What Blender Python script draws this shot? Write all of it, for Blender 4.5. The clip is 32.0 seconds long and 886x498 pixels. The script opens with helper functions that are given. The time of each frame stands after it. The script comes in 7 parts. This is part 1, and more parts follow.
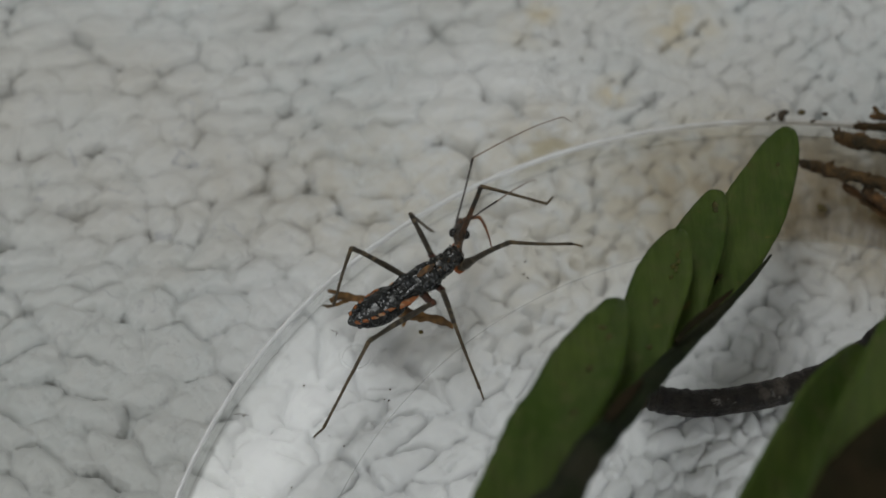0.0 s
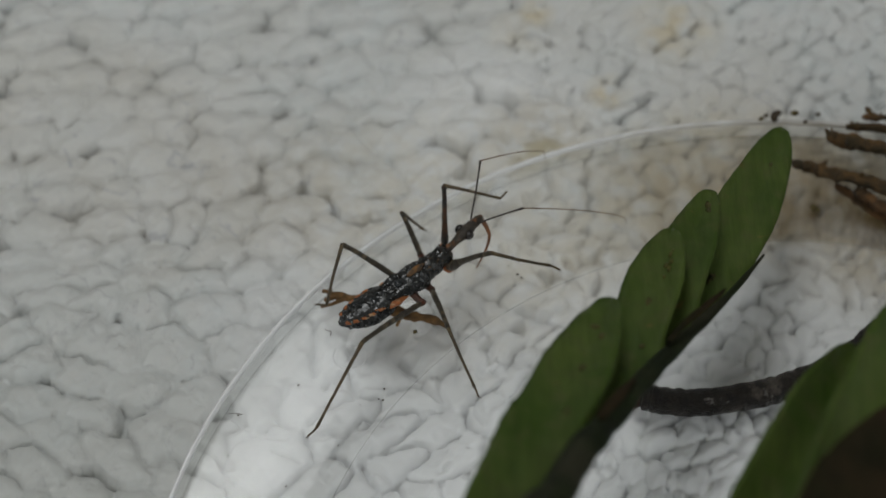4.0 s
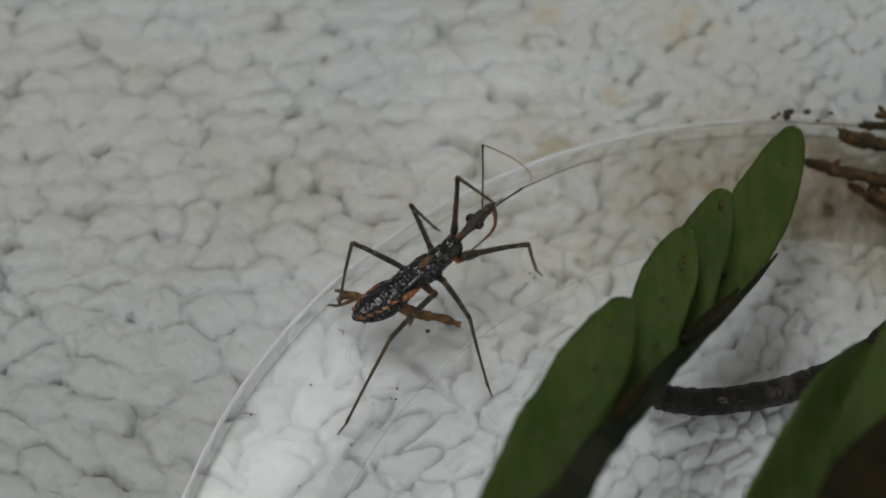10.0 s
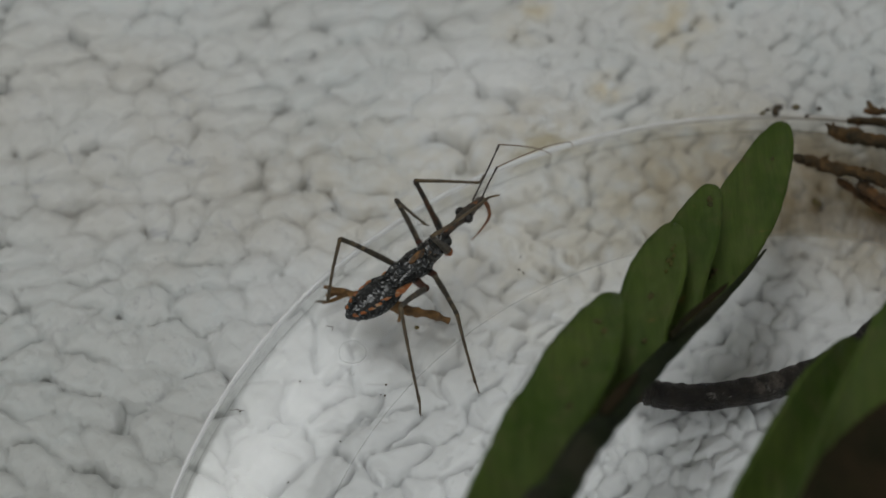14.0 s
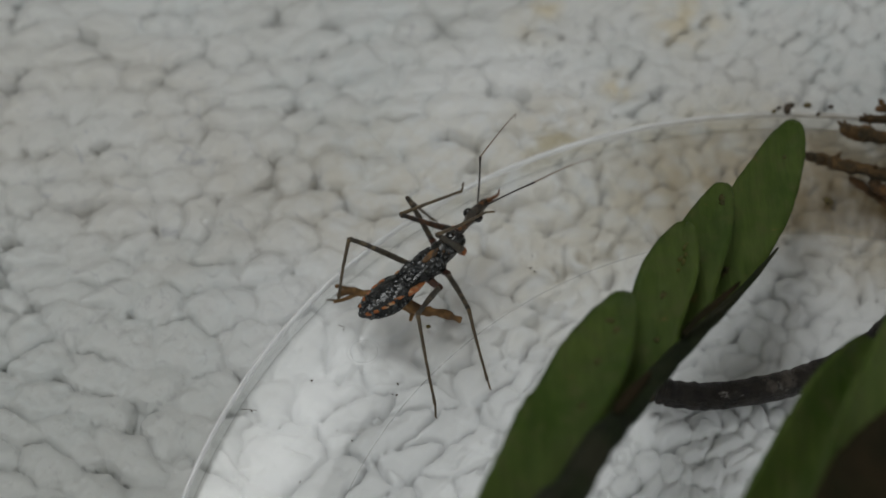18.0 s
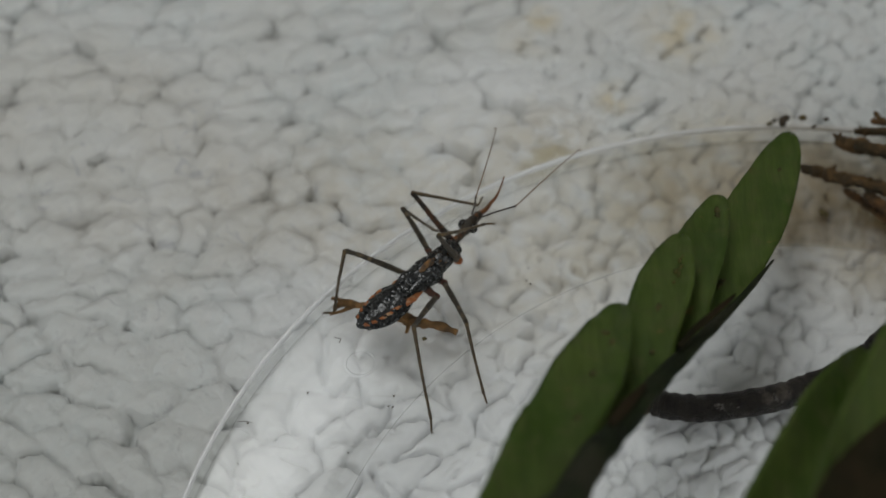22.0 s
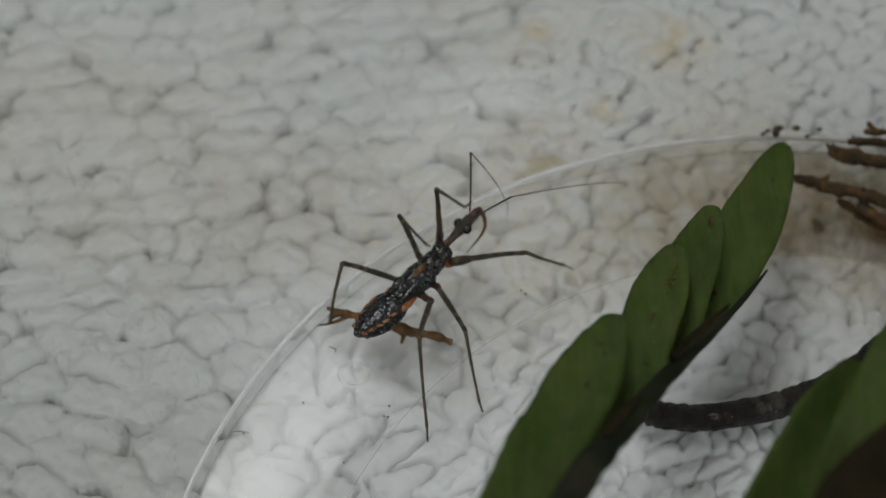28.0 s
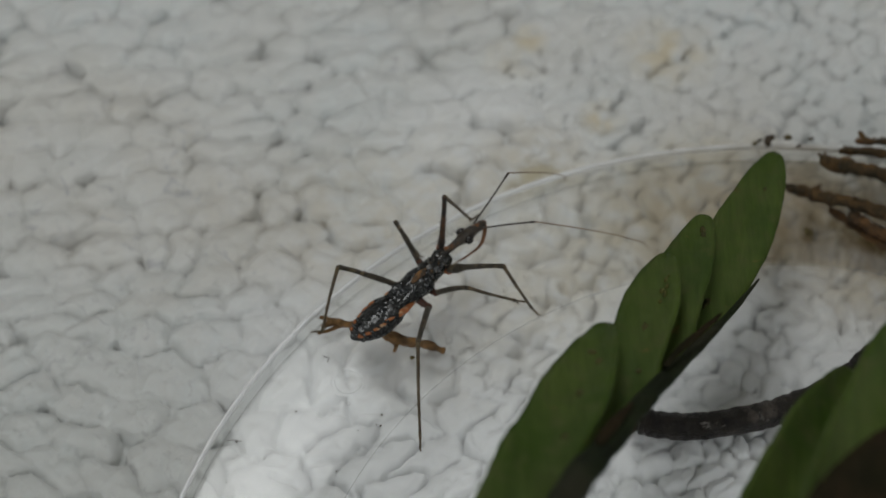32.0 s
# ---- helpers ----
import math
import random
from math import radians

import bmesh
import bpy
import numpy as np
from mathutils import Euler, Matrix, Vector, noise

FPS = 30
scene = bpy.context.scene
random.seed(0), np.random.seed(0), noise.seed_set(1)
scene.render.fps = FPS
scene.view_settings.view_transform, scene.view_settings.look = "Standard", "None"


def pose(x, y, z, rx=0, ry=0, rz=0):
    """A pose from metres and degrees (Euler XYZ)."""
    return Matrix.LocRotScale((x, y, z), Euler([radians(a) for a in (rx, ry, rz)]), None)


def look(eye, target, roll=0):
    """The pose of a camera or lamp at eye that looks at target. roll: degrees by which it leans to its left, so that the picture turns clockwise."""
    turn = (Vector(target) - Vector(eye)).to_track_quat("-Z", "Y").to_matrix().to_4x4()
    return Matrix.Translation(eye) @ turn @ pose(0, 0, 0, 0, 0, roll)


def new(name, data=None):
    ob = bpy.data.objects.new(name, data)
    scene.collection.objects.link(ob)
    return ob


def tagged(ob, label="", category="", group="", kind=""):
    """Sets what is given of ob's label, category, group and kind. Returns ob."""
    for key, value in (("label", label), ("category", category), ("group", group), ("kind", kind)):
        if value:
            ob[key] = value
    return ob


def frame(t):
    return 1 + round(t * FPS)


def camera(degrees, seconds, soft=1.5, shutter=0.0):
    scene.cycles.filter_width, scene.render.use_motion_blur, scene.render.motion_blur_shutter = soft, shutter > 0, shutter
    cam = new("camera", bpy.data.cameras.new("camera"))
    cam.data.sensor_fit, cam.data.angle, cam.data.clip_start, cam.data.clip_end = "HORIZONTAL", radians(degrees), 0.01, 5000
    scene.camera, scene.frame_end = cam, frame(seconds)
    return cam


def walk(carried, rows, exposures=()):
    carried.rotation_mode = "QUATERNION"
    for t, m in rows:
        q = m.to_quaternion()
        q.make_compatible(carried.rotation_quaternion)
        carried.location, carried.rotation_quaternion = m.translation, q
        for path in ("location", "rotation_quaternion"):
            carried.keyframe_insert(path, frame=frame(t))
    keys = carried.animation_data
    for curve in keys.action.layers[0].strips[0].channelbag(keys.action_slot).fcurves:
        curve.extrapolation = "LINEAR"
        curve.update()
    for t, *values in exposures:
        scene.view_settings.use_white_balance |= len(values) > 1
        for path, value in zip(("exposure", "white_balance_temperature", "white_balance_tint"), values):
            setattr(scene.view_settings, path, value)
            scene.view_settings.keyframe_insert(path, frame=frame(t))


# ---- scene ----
cam = camera(22, 32.0, soft=1.5)
cam.data.dof.use_dof = True
cam.data.dof.focus_distance = 0.2098
cam.data.dof.aperture_fstop = 21.0
walk(cam, [
    (0, pose(0.00029, -0.12954, 0.18126, 35.872, -0.102, 0.108)),
    (0.5, pose(0.00022, -0.12982, 0.18126, 35.943, -0.074, 0.132)),
    (1, pose(0.00030, -0.12991, 0.18188, 35.915, -0.117, 0.118)),
    (1.5, pose(0.00003, -0.13002, 0.18185, 36.004, -0.118, 0.151)),
    (2, pose(0.00032, -0.13076, 0.18206, 35.934, -0.116, 0.162)),
    (2.5, pose(0.00052, -0.13050, 0.18198, 35.903, -0.129, 0.065)),
    (3, pose(0.00042, -0.12989, 0.18148, 35.818, -0.110, 0.118)),
    (3.5, pose(0.00073, -0.13020, 0.18154, 35.887, -0.133, 0.062)),
    (5.5, pose(0.00045, -0.13027, 0.18187, 36.029, -0.103, 0.077)),
    (6, pose(0.00046, -0.13030, 0.18135, 36.004, -0.172, -0.026)),
    (6.5, pose(0.00063, -0.12979, 0.18121, 35.867, -0.098, 0.000)),
    (7, pose(0.00047, -0.12998, 0.18119, 35.948, -0.107, 0.035)),
    (7.5, pose(0.00036, -0.12995, 0.18121, 35.942, -0.080, 0.012)),
    (8, pose(0.00061, -0.12971, 0.18128, 35.822, -0.048, 0.004)),
    (8.5, pose(0.00091, -0.12961, 0.18112, 35.807, 0.055, 0.142)),
    (9, pose(0.00026, -0.13001, 0.18171, 35.944, -0.068, 0.030)),
    (9.5, pose(0.00046, -0.12950, 0.18146, 35.784, -0.014, 0.082)),
    (10, pose(-0.00015, -0.12993, 0.18158, 35.888, -0.019, 0.075)),
    (10.5, pose(-0.00003, -0.12998, 0.18111, 35.895, -0.012, 0.049)),
    (11, pose(0.00008, -0.12966, 0.18089, 35.821, 0.006, 0.023)),
    (11.5, pose(-0.00029, -0.13003, 0.18127, 35.867, -0.087, -0.029)),
    (12, pose(0.00021, -0.13010, 0.18131, 35.922, 0.046, 0.071)),
    (12.5, pose(0.00017, -0.12996, 0.18150, 35.932, 0.042, 0.015)),
    (13, pose(0.00000, -0.13031, 0.18196, 36.000, -0.000, 0.000)),
    (13.5, pose(0.00043, -0.13003, 0.18194, 35.879, -0.011, -0.048)),
    (14, pose(0.00031, -0.13020, 0.18133, 35.890, -0.076, -0.112)),
    (14.5, pose(0.00042, -0.13016, 0.18055, 35.874, 0.076, -0.114)),
    (16.5, pose(0.00030, -0.13003, 0.18154, 35.843, 0.083, -0.170)),
    (17, pose(0.00018, -0.12990, 0.18109, 35.851, 0.061, -0.137)),
    (17.5, pose(-0.00001, -0.12968, 0.18098, 35.795, 0.127, -0.086)),
    (18, pose(-0.00004, -0.12993, 0.18117, 35.831, 0.140, -0.081)),
    (18.5, pose(-0.00010, -0.12989, 0.18146, 35.855, 0.159, -0.101)),
    (19, pose(0.00039, -0.13017, 0.18130, 35.951, 0.180, -0.169)),
    (19.5, pose(0.00017, -0.12935, 0.18089, 35.794, 0.050, -0.279)),
    (20, pose(0.00022, -0.12872, 0.17925, 35.824, 0.136, -0.227)),
    (20.5, pose(0.00016, -0.12910, 0.18040, 35.878, 0.081, -0.210)),
    (21, pose(0.00011, -0.12924, 0.18076, 35.922, 0.124, -0.178)),
    (21.5, pose(0.00011, -0.12952, 0.18090, 35.975, 0.122, -0.126)),
    (22, pose(0.00007, -0.13011, 0.18143, 36.137, 0.085, -0.128)),
    (22.5, pose(-0.00063, -0.12967, 0.18144, 36.053, -0.058, -0.246)),
    (23, pose(-0.00008, -0.12958, 0.18135, 36.039, 0.145, -0.077)),
    (23.5, pose(-0.00027, -0.12996, 0.18165, 36.090, 0.096, -0.132)),
    (24, pose(-0.00025, -0.12980, 0.18177, 36.039, 0.121, -0.087)),
    (24.5, pose(-0.00058, -0.13023, 0.18205, 36.173, 0.068, -0.094)),
    (25, pose(-0.00032, -0.13021, 0.18195, 36.186, 0.114, -0.019)),
    (25.5, pose(-0.00025, -0.12977, 0.18179, 36.156, 0.147, -0.046)),
    (27.5, pose(-0.00013, -0.13000, 0.18229, 36.223, 0.014, -0.144)),
    (28, pose(-0.00009, -0.13015, 0.18234, 36.261, -0.027, -0.259)),
    (28.5, pose(-0.00013, -0.13009, 0.18249, 36.311, 0.028, -0.210)),
    (29, pose(-0.00046, -0.13029, 0.18258, 36.411, -0.009, -0.183)),
    (29.5, pose(-0.00037, -0.12977, 0.18247, 36.215, 0.019, -0.242)),
    (30, pose(0.00011, -0.12979, 0.18244, 36.308, -0.010, -0.262)),
    (30.5, pose(-0.00030, -0.12970, 0.18231, 36.396, -0.064, -0.240)),
    (31, pose(-0.00010, -0.12998, 0.18271, 36.447, -0.104, -0.233)),
    (31.5, pose(0.00010, -0.13022, 0.18272, 36.472, -0.102, -0.286)),
    (32, pose(0.00006, -0.13046, 0.18274, 36.493, -0.147, -0.343)),
], exposures=[(0, 0.0), (32, 0.0)])

# ---- light: a rooflight and two added fill lamps in an assumed plain room ----
world = bpy.data.worlds.new("world")
scene.world = world
world.use_nodes = True
sky = world.node_tree.nodes.new("ShaderNodeTexSky")
sky.sky_type = "NISHITA"
sky.sun_disc = False
sky.sun_elevation, sky.sun_rotation = radians(50), radians(-60)
world.node_tree.links.new(sky.outputs[0], world.node_tree.nodes["Background"].inputs[0])
world.node_tree.nodes["Background"].inputs[1].default_value = 0.05

# rooflight: edges of the opening in the ceiling
RX0, RX1, RY0, RY1, RZ = -0.66, -0.060, 0.00, 1.00, 1.60
lamp = bpy.data.lights.new("rooflight_sky", "AREA")
lamp.shape, lamp.size, lamp.size_y = "RECTANGLE", RX1 - RX0, RY1 - RY0
lamp.energy, lamp.color = 8.5, (0.965, 0.99, 0.97)
lamp_ob = new("rooflight_sky", lamp)
lamp_ob.matrix_basis = pose((RX0 + RX1) / 2, (RY0 + RY1) / 2, RZ + 0.02)
# two fill lamps added to soften the shade, with no known source
side = bpy.data.lights.new("side_fill_lamp", "AREA")
side.shape, side.size, side.size_y = "RECTANGLE", 1.6, 1.0
side.energy, side.color = 6.2, (0.965, 0.99, 0.97)
side_ob = new("side_fill_lamp", side)
side_ob.matrix_basis = look((1.38, -0.65, 1.00), (0.0, -0.65, 1.00))
front = bpy.data.lights.new("front_fill_lamp", "AREA")
front.shape, front.size, front.size_y = "RECTANGLE", 1.2, 1.0
front.energy, front.color = 7.2, (0.965, 0.99, 0.97)
front_ob = new("front_fill_lamp", front)
front_ob.matrix_basis = look((-0.55, -1.53, 1.00), (-0.55, 0, 1.00))

# ---- materials ----


def nodes(name):
    m = bpy.data.materials.new(name)
    m.use_nodes = True
    nt = m.node_tree
    return m, nt, nt.nodes["Principled BSDF"], nt.nodes["Material Output"]


def mixed(nt, fac, a, b):
    n = nt.nodes.new("ShaderNodeMix")
    n.data_type = "RGBA"
    for k, v in ((0, fac), (6, a), (7, b)):
        if hasattr(v, "links"):
            nt.links.new(v, n.inputs[k])
        else:
            n.inputs[k].default_value = v if k == 0 else (*v, 1)
    return n.outputs[2]


def noisy(nt, scale, detail=4.0, rough=0.55, lo=0.35, hi=0.65, co=None, distort=0.0):
    if co is None:
        co = nt.nodes.new("ShaderNodeTexCoord").outputs["Object"]
    n = nt.nodes.new("ShaderNodeTexNoise")
    n.inputs["Scale"].default_value, n.inputs["Detail"].default_value = scale, detail
    n.inputs["Roughness"].default_value, n.inputs["Distortion"].default_value = rough, distort
    nt.links.new(co, n.inputs["Vector"])
    r = nt.nodes.new("ShaderNodeMapRange")
    r.inputs[1].default_value, r.inputs[2].default_value = lo, hi
    nt.links.new(n.outputs[0], r.inputs[0])
    return r.outputs[0]


def bumped(nt, bsdf, height, strength, distance):
    b = nt.nodes.new("ShaderNodeBump")
    b.inputs["Strength"].default_value, b.inputs["Distance"].default_value = strength, distance
    nt.links.new(height, b.inputs["Height"])
    nt.links.new(b.outputs[0], bsdf.inputs["Normal"])


def simple(name, a, b, c=None, scale=900, fine=5000, rough=0.5, bump=0.5, depth=0.00008, spec=0.5, fac2=0.5, patch=(0.4, 0.65)):
    """Two tones at one scale, a third in patches, and fine relief."""
    m, nt, bsdf, out = nodes(name)
    col = mixed(nt, noisy(nt, scale), a, b)
    if c:
        col = mixed(nt, noisy(nt, scale * 0.45, 3, lo=patch[0], hi=patch[1]), col, c)
    grain = noisy(nt, fine, 5, 0.65, 0.25, 0.75)
    g = nt.nodes.new("ShaderNodeMix")
    g.data_type, g.blend_type = "RGBA", "MULTIPLY"
    g.inputs[0].default_value = fac2
    nt.links.new(col, g.inputs[6])
    nt.links.new(mixed(nt, grain, (0.6, 0.6, 0.6), (1.15, 1.15, 1.15)), g.inputs[7])
    nt.links.new(g.outputs[2], bsdf.inputs["Base Color"])
    bsdf.inputs["Roughness"].default_value = rough
    bsdf.inputs["Specular IOR Level"].default_value = spec
    bumped(nt, bsdf, grain, bump, depth)
    return m


def cloth_material():
    m, nt, bsdf, out = nodes("white_boucle")
    co = nt.nodes.new("ShaderNodeTexCoord").outputs["Object"]
    col = mixed(nt, noisy(nt, 34, 3, lo=0.38, hi=0.62, co=co), (0.675, 0.71, 0.715), (0.675, 0.665, 0.635))
    col = mixed(nt, noisy(nt, 420, 4, lo=0.3, hi=0.75, co=co), col, (0.70, 0.70, 0.69))
    col = mixed(nt, noisy(nt, 900, 6, 0.7, lo=0.52, hi=0.80, co=co, distort=1.0), col, (0.64, 0.64, 0.635))
    dirt = noisy(nt, 38, 4, lo=0.52, hi=0.75, co=co, distort=0.6)
    scaled = nt.nodes.new("ShaderNodeMath")
    scaled.operation = "MULTIPLY"
    scaled.inputs[1].default_value = 0.40
    nt.links.new(dirt, scaled.inputs[0])
    col = mixed(nt, scaled.outputs[0], col, (0.52, 0.47, 0.39))
    lint = noisy(nt, 330, 5, 0.62, lo=0.60, hi=0.70, co=co, distort=1.4)
    col = mixed(nt, lint, col, (0.52, 0.52, 0.53))
    # paler patches put the extra brightness under and beside the lid into the colour
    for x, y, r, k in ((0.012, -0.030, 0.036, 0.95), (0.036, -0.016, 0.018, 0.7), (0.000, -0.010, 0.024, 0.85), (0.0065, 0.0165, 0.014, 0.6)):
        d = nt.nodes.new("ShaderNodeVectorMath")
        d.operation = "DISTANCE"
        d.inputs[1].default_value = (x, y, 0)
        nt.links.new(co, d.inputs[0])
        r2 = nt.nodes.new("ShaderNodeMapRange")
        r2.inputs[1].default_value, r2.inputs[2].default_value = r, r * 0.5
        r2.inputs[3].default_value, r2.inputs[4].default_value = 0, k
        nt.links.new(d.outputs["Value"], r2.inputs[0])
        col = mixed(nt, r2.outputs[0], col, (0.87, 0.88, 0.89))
    # and a darker near corner paints in the fall-off of the light
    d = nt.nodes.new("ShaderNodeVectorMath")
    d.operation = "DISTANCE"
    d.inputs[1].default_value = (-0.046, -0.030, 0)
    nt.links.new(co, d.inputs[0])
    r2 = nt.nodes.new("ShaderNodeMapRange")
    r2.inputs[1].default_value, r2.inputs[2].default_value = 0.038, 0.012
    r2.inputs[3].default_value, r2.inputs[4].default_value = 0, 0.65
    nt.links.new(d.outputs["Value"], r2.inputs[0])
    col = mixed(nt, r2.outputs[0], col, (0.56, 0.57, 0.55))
    # tea-coloured stains, each with its own place
    tea, sand = (0.46, 0.38, 0.25), (0.66, 0.57, 0.40)
    olive = (0.40, 0.36, 0.20)
    for x, y, r, k, c in ((0.0115, 0.0141, 0.0021, 0.6, olive), (0.0094, 0.0132, 0.0016, 0.45, olive), (0.0420, 0.0060, 0.0085, 0.75, tea), (0.0450, 0.0020, 0.0055, 0.8, tea), (0.0360, 0.0110, 0.004, 0.4, tea),
                          (0.018, 0.0219, 0.0020, 0.8, sand), (0.0255, 0.031, 0.0040, 0.7, sand), (0.0108, 0.0330, 0.0016, 0.8, sand), (0.0115, 0.0165, 0.005, 0.35, tea),
                          (0.0090, 0.0300, 0.003, 0.3, sand), (0.029, 0.011, 0.008, 0.7, sand), (0.020, 0.007, 0.007, 0.5, sand), (0.024, 0.010, 0.006, 0.35, tea), (0.034, 0.008, 0.006, 0.55, tea), (0.012, 0.0, 0.005, 0.3, sand), (0.005, 0.004, 0.014, 0.42, sand), (-0.012, 0.010, 0.008, 0.25, tea)):
        d = nt.nodes.new("ShaderNodeVectorMath")
        d.operation = "DISTANCE"
        d.inputs[1].default_value = (x, y, 0)
        nt.links.new(co, d.inputs[0])
        r2 = nt.nodes.new("ShaderNodeMapRange")
        r2.inputs[1].default_value, r2.inputs[2].default_value = r * 1.5, r * 0.3
        r2.inputs[3].default_value, r2.inputs[4].default_value = 0, k * 1.1
        nt.links.new(d.outputs["Value"], r2.inputs[0])
        brk = nt.nodes.new("ShaderNodeMath")
        brk.operation = "MULTIPLY"
        nt.links.new(r2.outputs[0], brk.inputs[0])
        nt.links.new(noisy(nt, 380, 3, lo=0.3, hi=0.6, co=co), brk.inputs[1])
        col = mixed(nt, brk.outputs[0], col, c)
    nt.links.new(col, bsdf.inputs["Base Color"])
    bsdf.inputs["Roughness"].default_value = 0.95
    bsdf.inputs["Specular IOR Level"].default_value = 0.15
    bumped(nt, bsdf, noisy(nt, 1300, 7, 0.72, 0.25, 0.75, co=co, distort=0.8), 0.55, 0.00035)
    bsdf.inputs["Sheen Weight"].default_value = 0.15
    return m


def plastic_material(name="clear_plastic", low=0.06, high=0.12, scuffed=0.65, stained=0.95, edge=0.35):
    """Clear moulded plastic, a little cloudy and scuffed."""
    m, nt, bsdf, out = nodes(name)
    nt.nodes.remove(bsdf)
    co = nt.nodes.new("ShaderNodeTexCoord").outputs["Object"]
    clear = nt.nodes.new("ShaderNodeBsdfTransparent")
    haze = nt.nodes.new("ShaderNodeBsdfDiffuse")
    # a dried brown film beside the roots
    d = nt.nodes.new("ShaderNodeVectorMath")
    d.operation = "DISTANCE"
    d.inputs[1].default_value = (0.0130, 0.0455, 0.0025)
    nt.links.new(co, d.inputs[0])
    film = nt.nodes.new("ShaderNodeMapRange")
    film.inputs[1].default_value, film.inputs[2].default_value = 0.0340, 0.0070
    film.inputs[3].default_value, film.inputs[4].default_value = 0.0, stained
    nt.links.new(d.outputs["Value"], film.inputs[0])
    flat = nt.nodes.new("ShaderNodeVectorMath")
    flat.operation = "LENGTH"
    nt.links.new(co, flat.inputs[0])
    band = nt.nodes.new("ShaderNodeMapRange")
    band.inputs[1].default_value, band.inputs[2].default_value = 0.0456, 0.0462
    nt.links.new(flat.outputs["Value"], band.inputs[0])
    inside = nt.nodes.new("ShaderNodeMath")
    inside.operation = "MULTIPLY"
    nt.links.new(film.outputs[0], inside.inputs[0])
    nt.links.new(band.outputs[0], inside.inputs[1])
    spotty = nt.nodes.new("ShaderNodeMath")
    spotty.operation = "MULTIPLY"
    nt.links.new(inside.outputs[0], spotty.inputs[0])
    # the film is broken into streaks that imitate cloth refracted in the sloping band
    angle = nt.nodes.new("ShaderNodeTexGradient")
    angle.gradient_type = "RADIAL"
    nt.links.new(co, angle.inputs[0])
    polar = nt.nodes.new("ShaderNodeCombineXYZ")
    nt.links.new(angle.outputs["Fac"], polar.inputs[0])
    nt.links.new(flat.outputs["Value"], polar.inputs[1])
    nt.links.new(noisy(nt, 150, 4, 0.6, 0.20, 0.62, co=polar.outputs[0]), spotty.inputs[1])
    nt.links.new(mixed(nt, spotty.outputs[0], (0.995, 0.998, 0.998), (0.66, 0.60, 0.48)), clear.inputs[0])
    nt.links.new(mixed(nt, spotty.outputs[0], (0.95, 0.96, 0.97), (0.36, 0.30, 0.20)), haze.inputs[0])
    gloss = nt.nodes.new("ShaderNodeBsdfGlossy")
    gloss.inputs["Roughness"].default_value = 0.19
    b = nt.nodes.new("ShaderNodeBump")
    b.inputs["Strength"].default_value, b.inputs["Distance"].default_value = 0.06, 0.0004
    nt.links.new(noisy(nt, 330, 2, 0.45, 0.2, 0.8, co=co, distort=0.5), b.inputs["Height"])
    nt.links.new(b.outputs[0], gloss.inputs["Normal"])
    scuff = nt.nodes.new("ShaderNodeBsdfGlossy")
    scuff.inputs["Roughness"].default_value = 0.42
    both = nt.nodes.new("ShaderNodeMixShader")
    both.inputs[0].default_value = scuffed
    nt.links.new(haze.outputs[0], both.inputs[1])
    nt.links.new(scuff.outputs[0], both.inputs[2])
    m1 = nt.nodes.new("ShaderNodeMixShader")
    hz = nt.nodes.new("ShaderNodeMapRange")
    hz.inputs[3].default_value, hz.inputs[4].default_value = low, high
    nt.links.new(noisy(nt, 90, 4, 0.6, 0.3, 0.75, co=co), hz.inputs[0])
    nt.links.new(hz.outputs[0], m1.inputs[0])
    nt.links.new(clear.outputs[0], m1.inputs[1])
    nt.links.new(both.outputs[0], m1.inputs[2])
    lw = nt.nodes.new("ShaderNodeLayerWeight")
    lw.inputs[0].default_value = 0.5
    p5 = nt.nodes.new("ShaderNodeMath")
    p5.operation = "POWER"
    p5.inputs[1].default_value = 4.5
    nt.links.new(lw.outputs["Facing"], p5.inputs[0])
    fr = nt.nodes.new("ShaderNodeMapRange")
    fr.inputs[3].default_value, fr.inputs[4].default_value = min(0.044, edge), edge
    nt.links.new(p5.outputs[0], fr.inputs[0])
    m2 = nt.nodes.new("ShaderNodeMixShader")
    nt.links.new(fr.outputs[0], m2.inputs[0])
    nt.links.new(m1.outputs[0], m2.inputs[1])
    nt.links.new(gloss.outputs[0], m2.inputs[2])
    nt.links.new(m2.outputs[0], out.inputs["Surface"])
    return m


def leaf_material():
    """Fleshy leaf: veins along the blade, olive clouds, a few yellowed scars and dust."""
    m, nt, bsdf, out = nodes("leaf_green")
    co = nt.nodes.new("ShaderNodeTexCoord").outputs["Object"]
    along = nt.nodes.new("ShaderNodeMapping")
    along.inputs["Rotation"].default_value = (0, 0, radians(30))
    along.inputs["Scale"].default_value = (1.0, 0.10, 0.35)
    nt.links.new(co, along.inputs["Vector"])
    veins = noisy(nt, 1700, 3, 0.6, 0.30, 0.70, co=along.outputs[0])
    col = mixed(nt, noisy(nt, 170, 3, lo=0.32, hi=0.68, co=co), (0.037, 0.066, 0.010), (0.066, 0.094, 0.020))
    col = mixed(nt, noisy(nt, 520, 4, lo=0.50, hi=0.72, co=co), col, (0.064, 0.080, 0.022))
    col = mixed(nt, noisy(nt, 330, 5, 0.65, lo=0.655, hi=0.72, co=co, distort=0.6), col, (0.105, 0.088, 0.026))
    g = nt.nodes.new("ShaderNodeMix")
    g.data_type, g.blend_type = "RGBA", "MULTIPLY"
    g.inputs[0].default_value = 0.7
    nt.links.new(col, g.inputs[6])
    nt.links.new(mixed(nt, veins, (0.72, 0.74, 0.70), (1.18, 1.15, 1.2)), g.inputs[7])
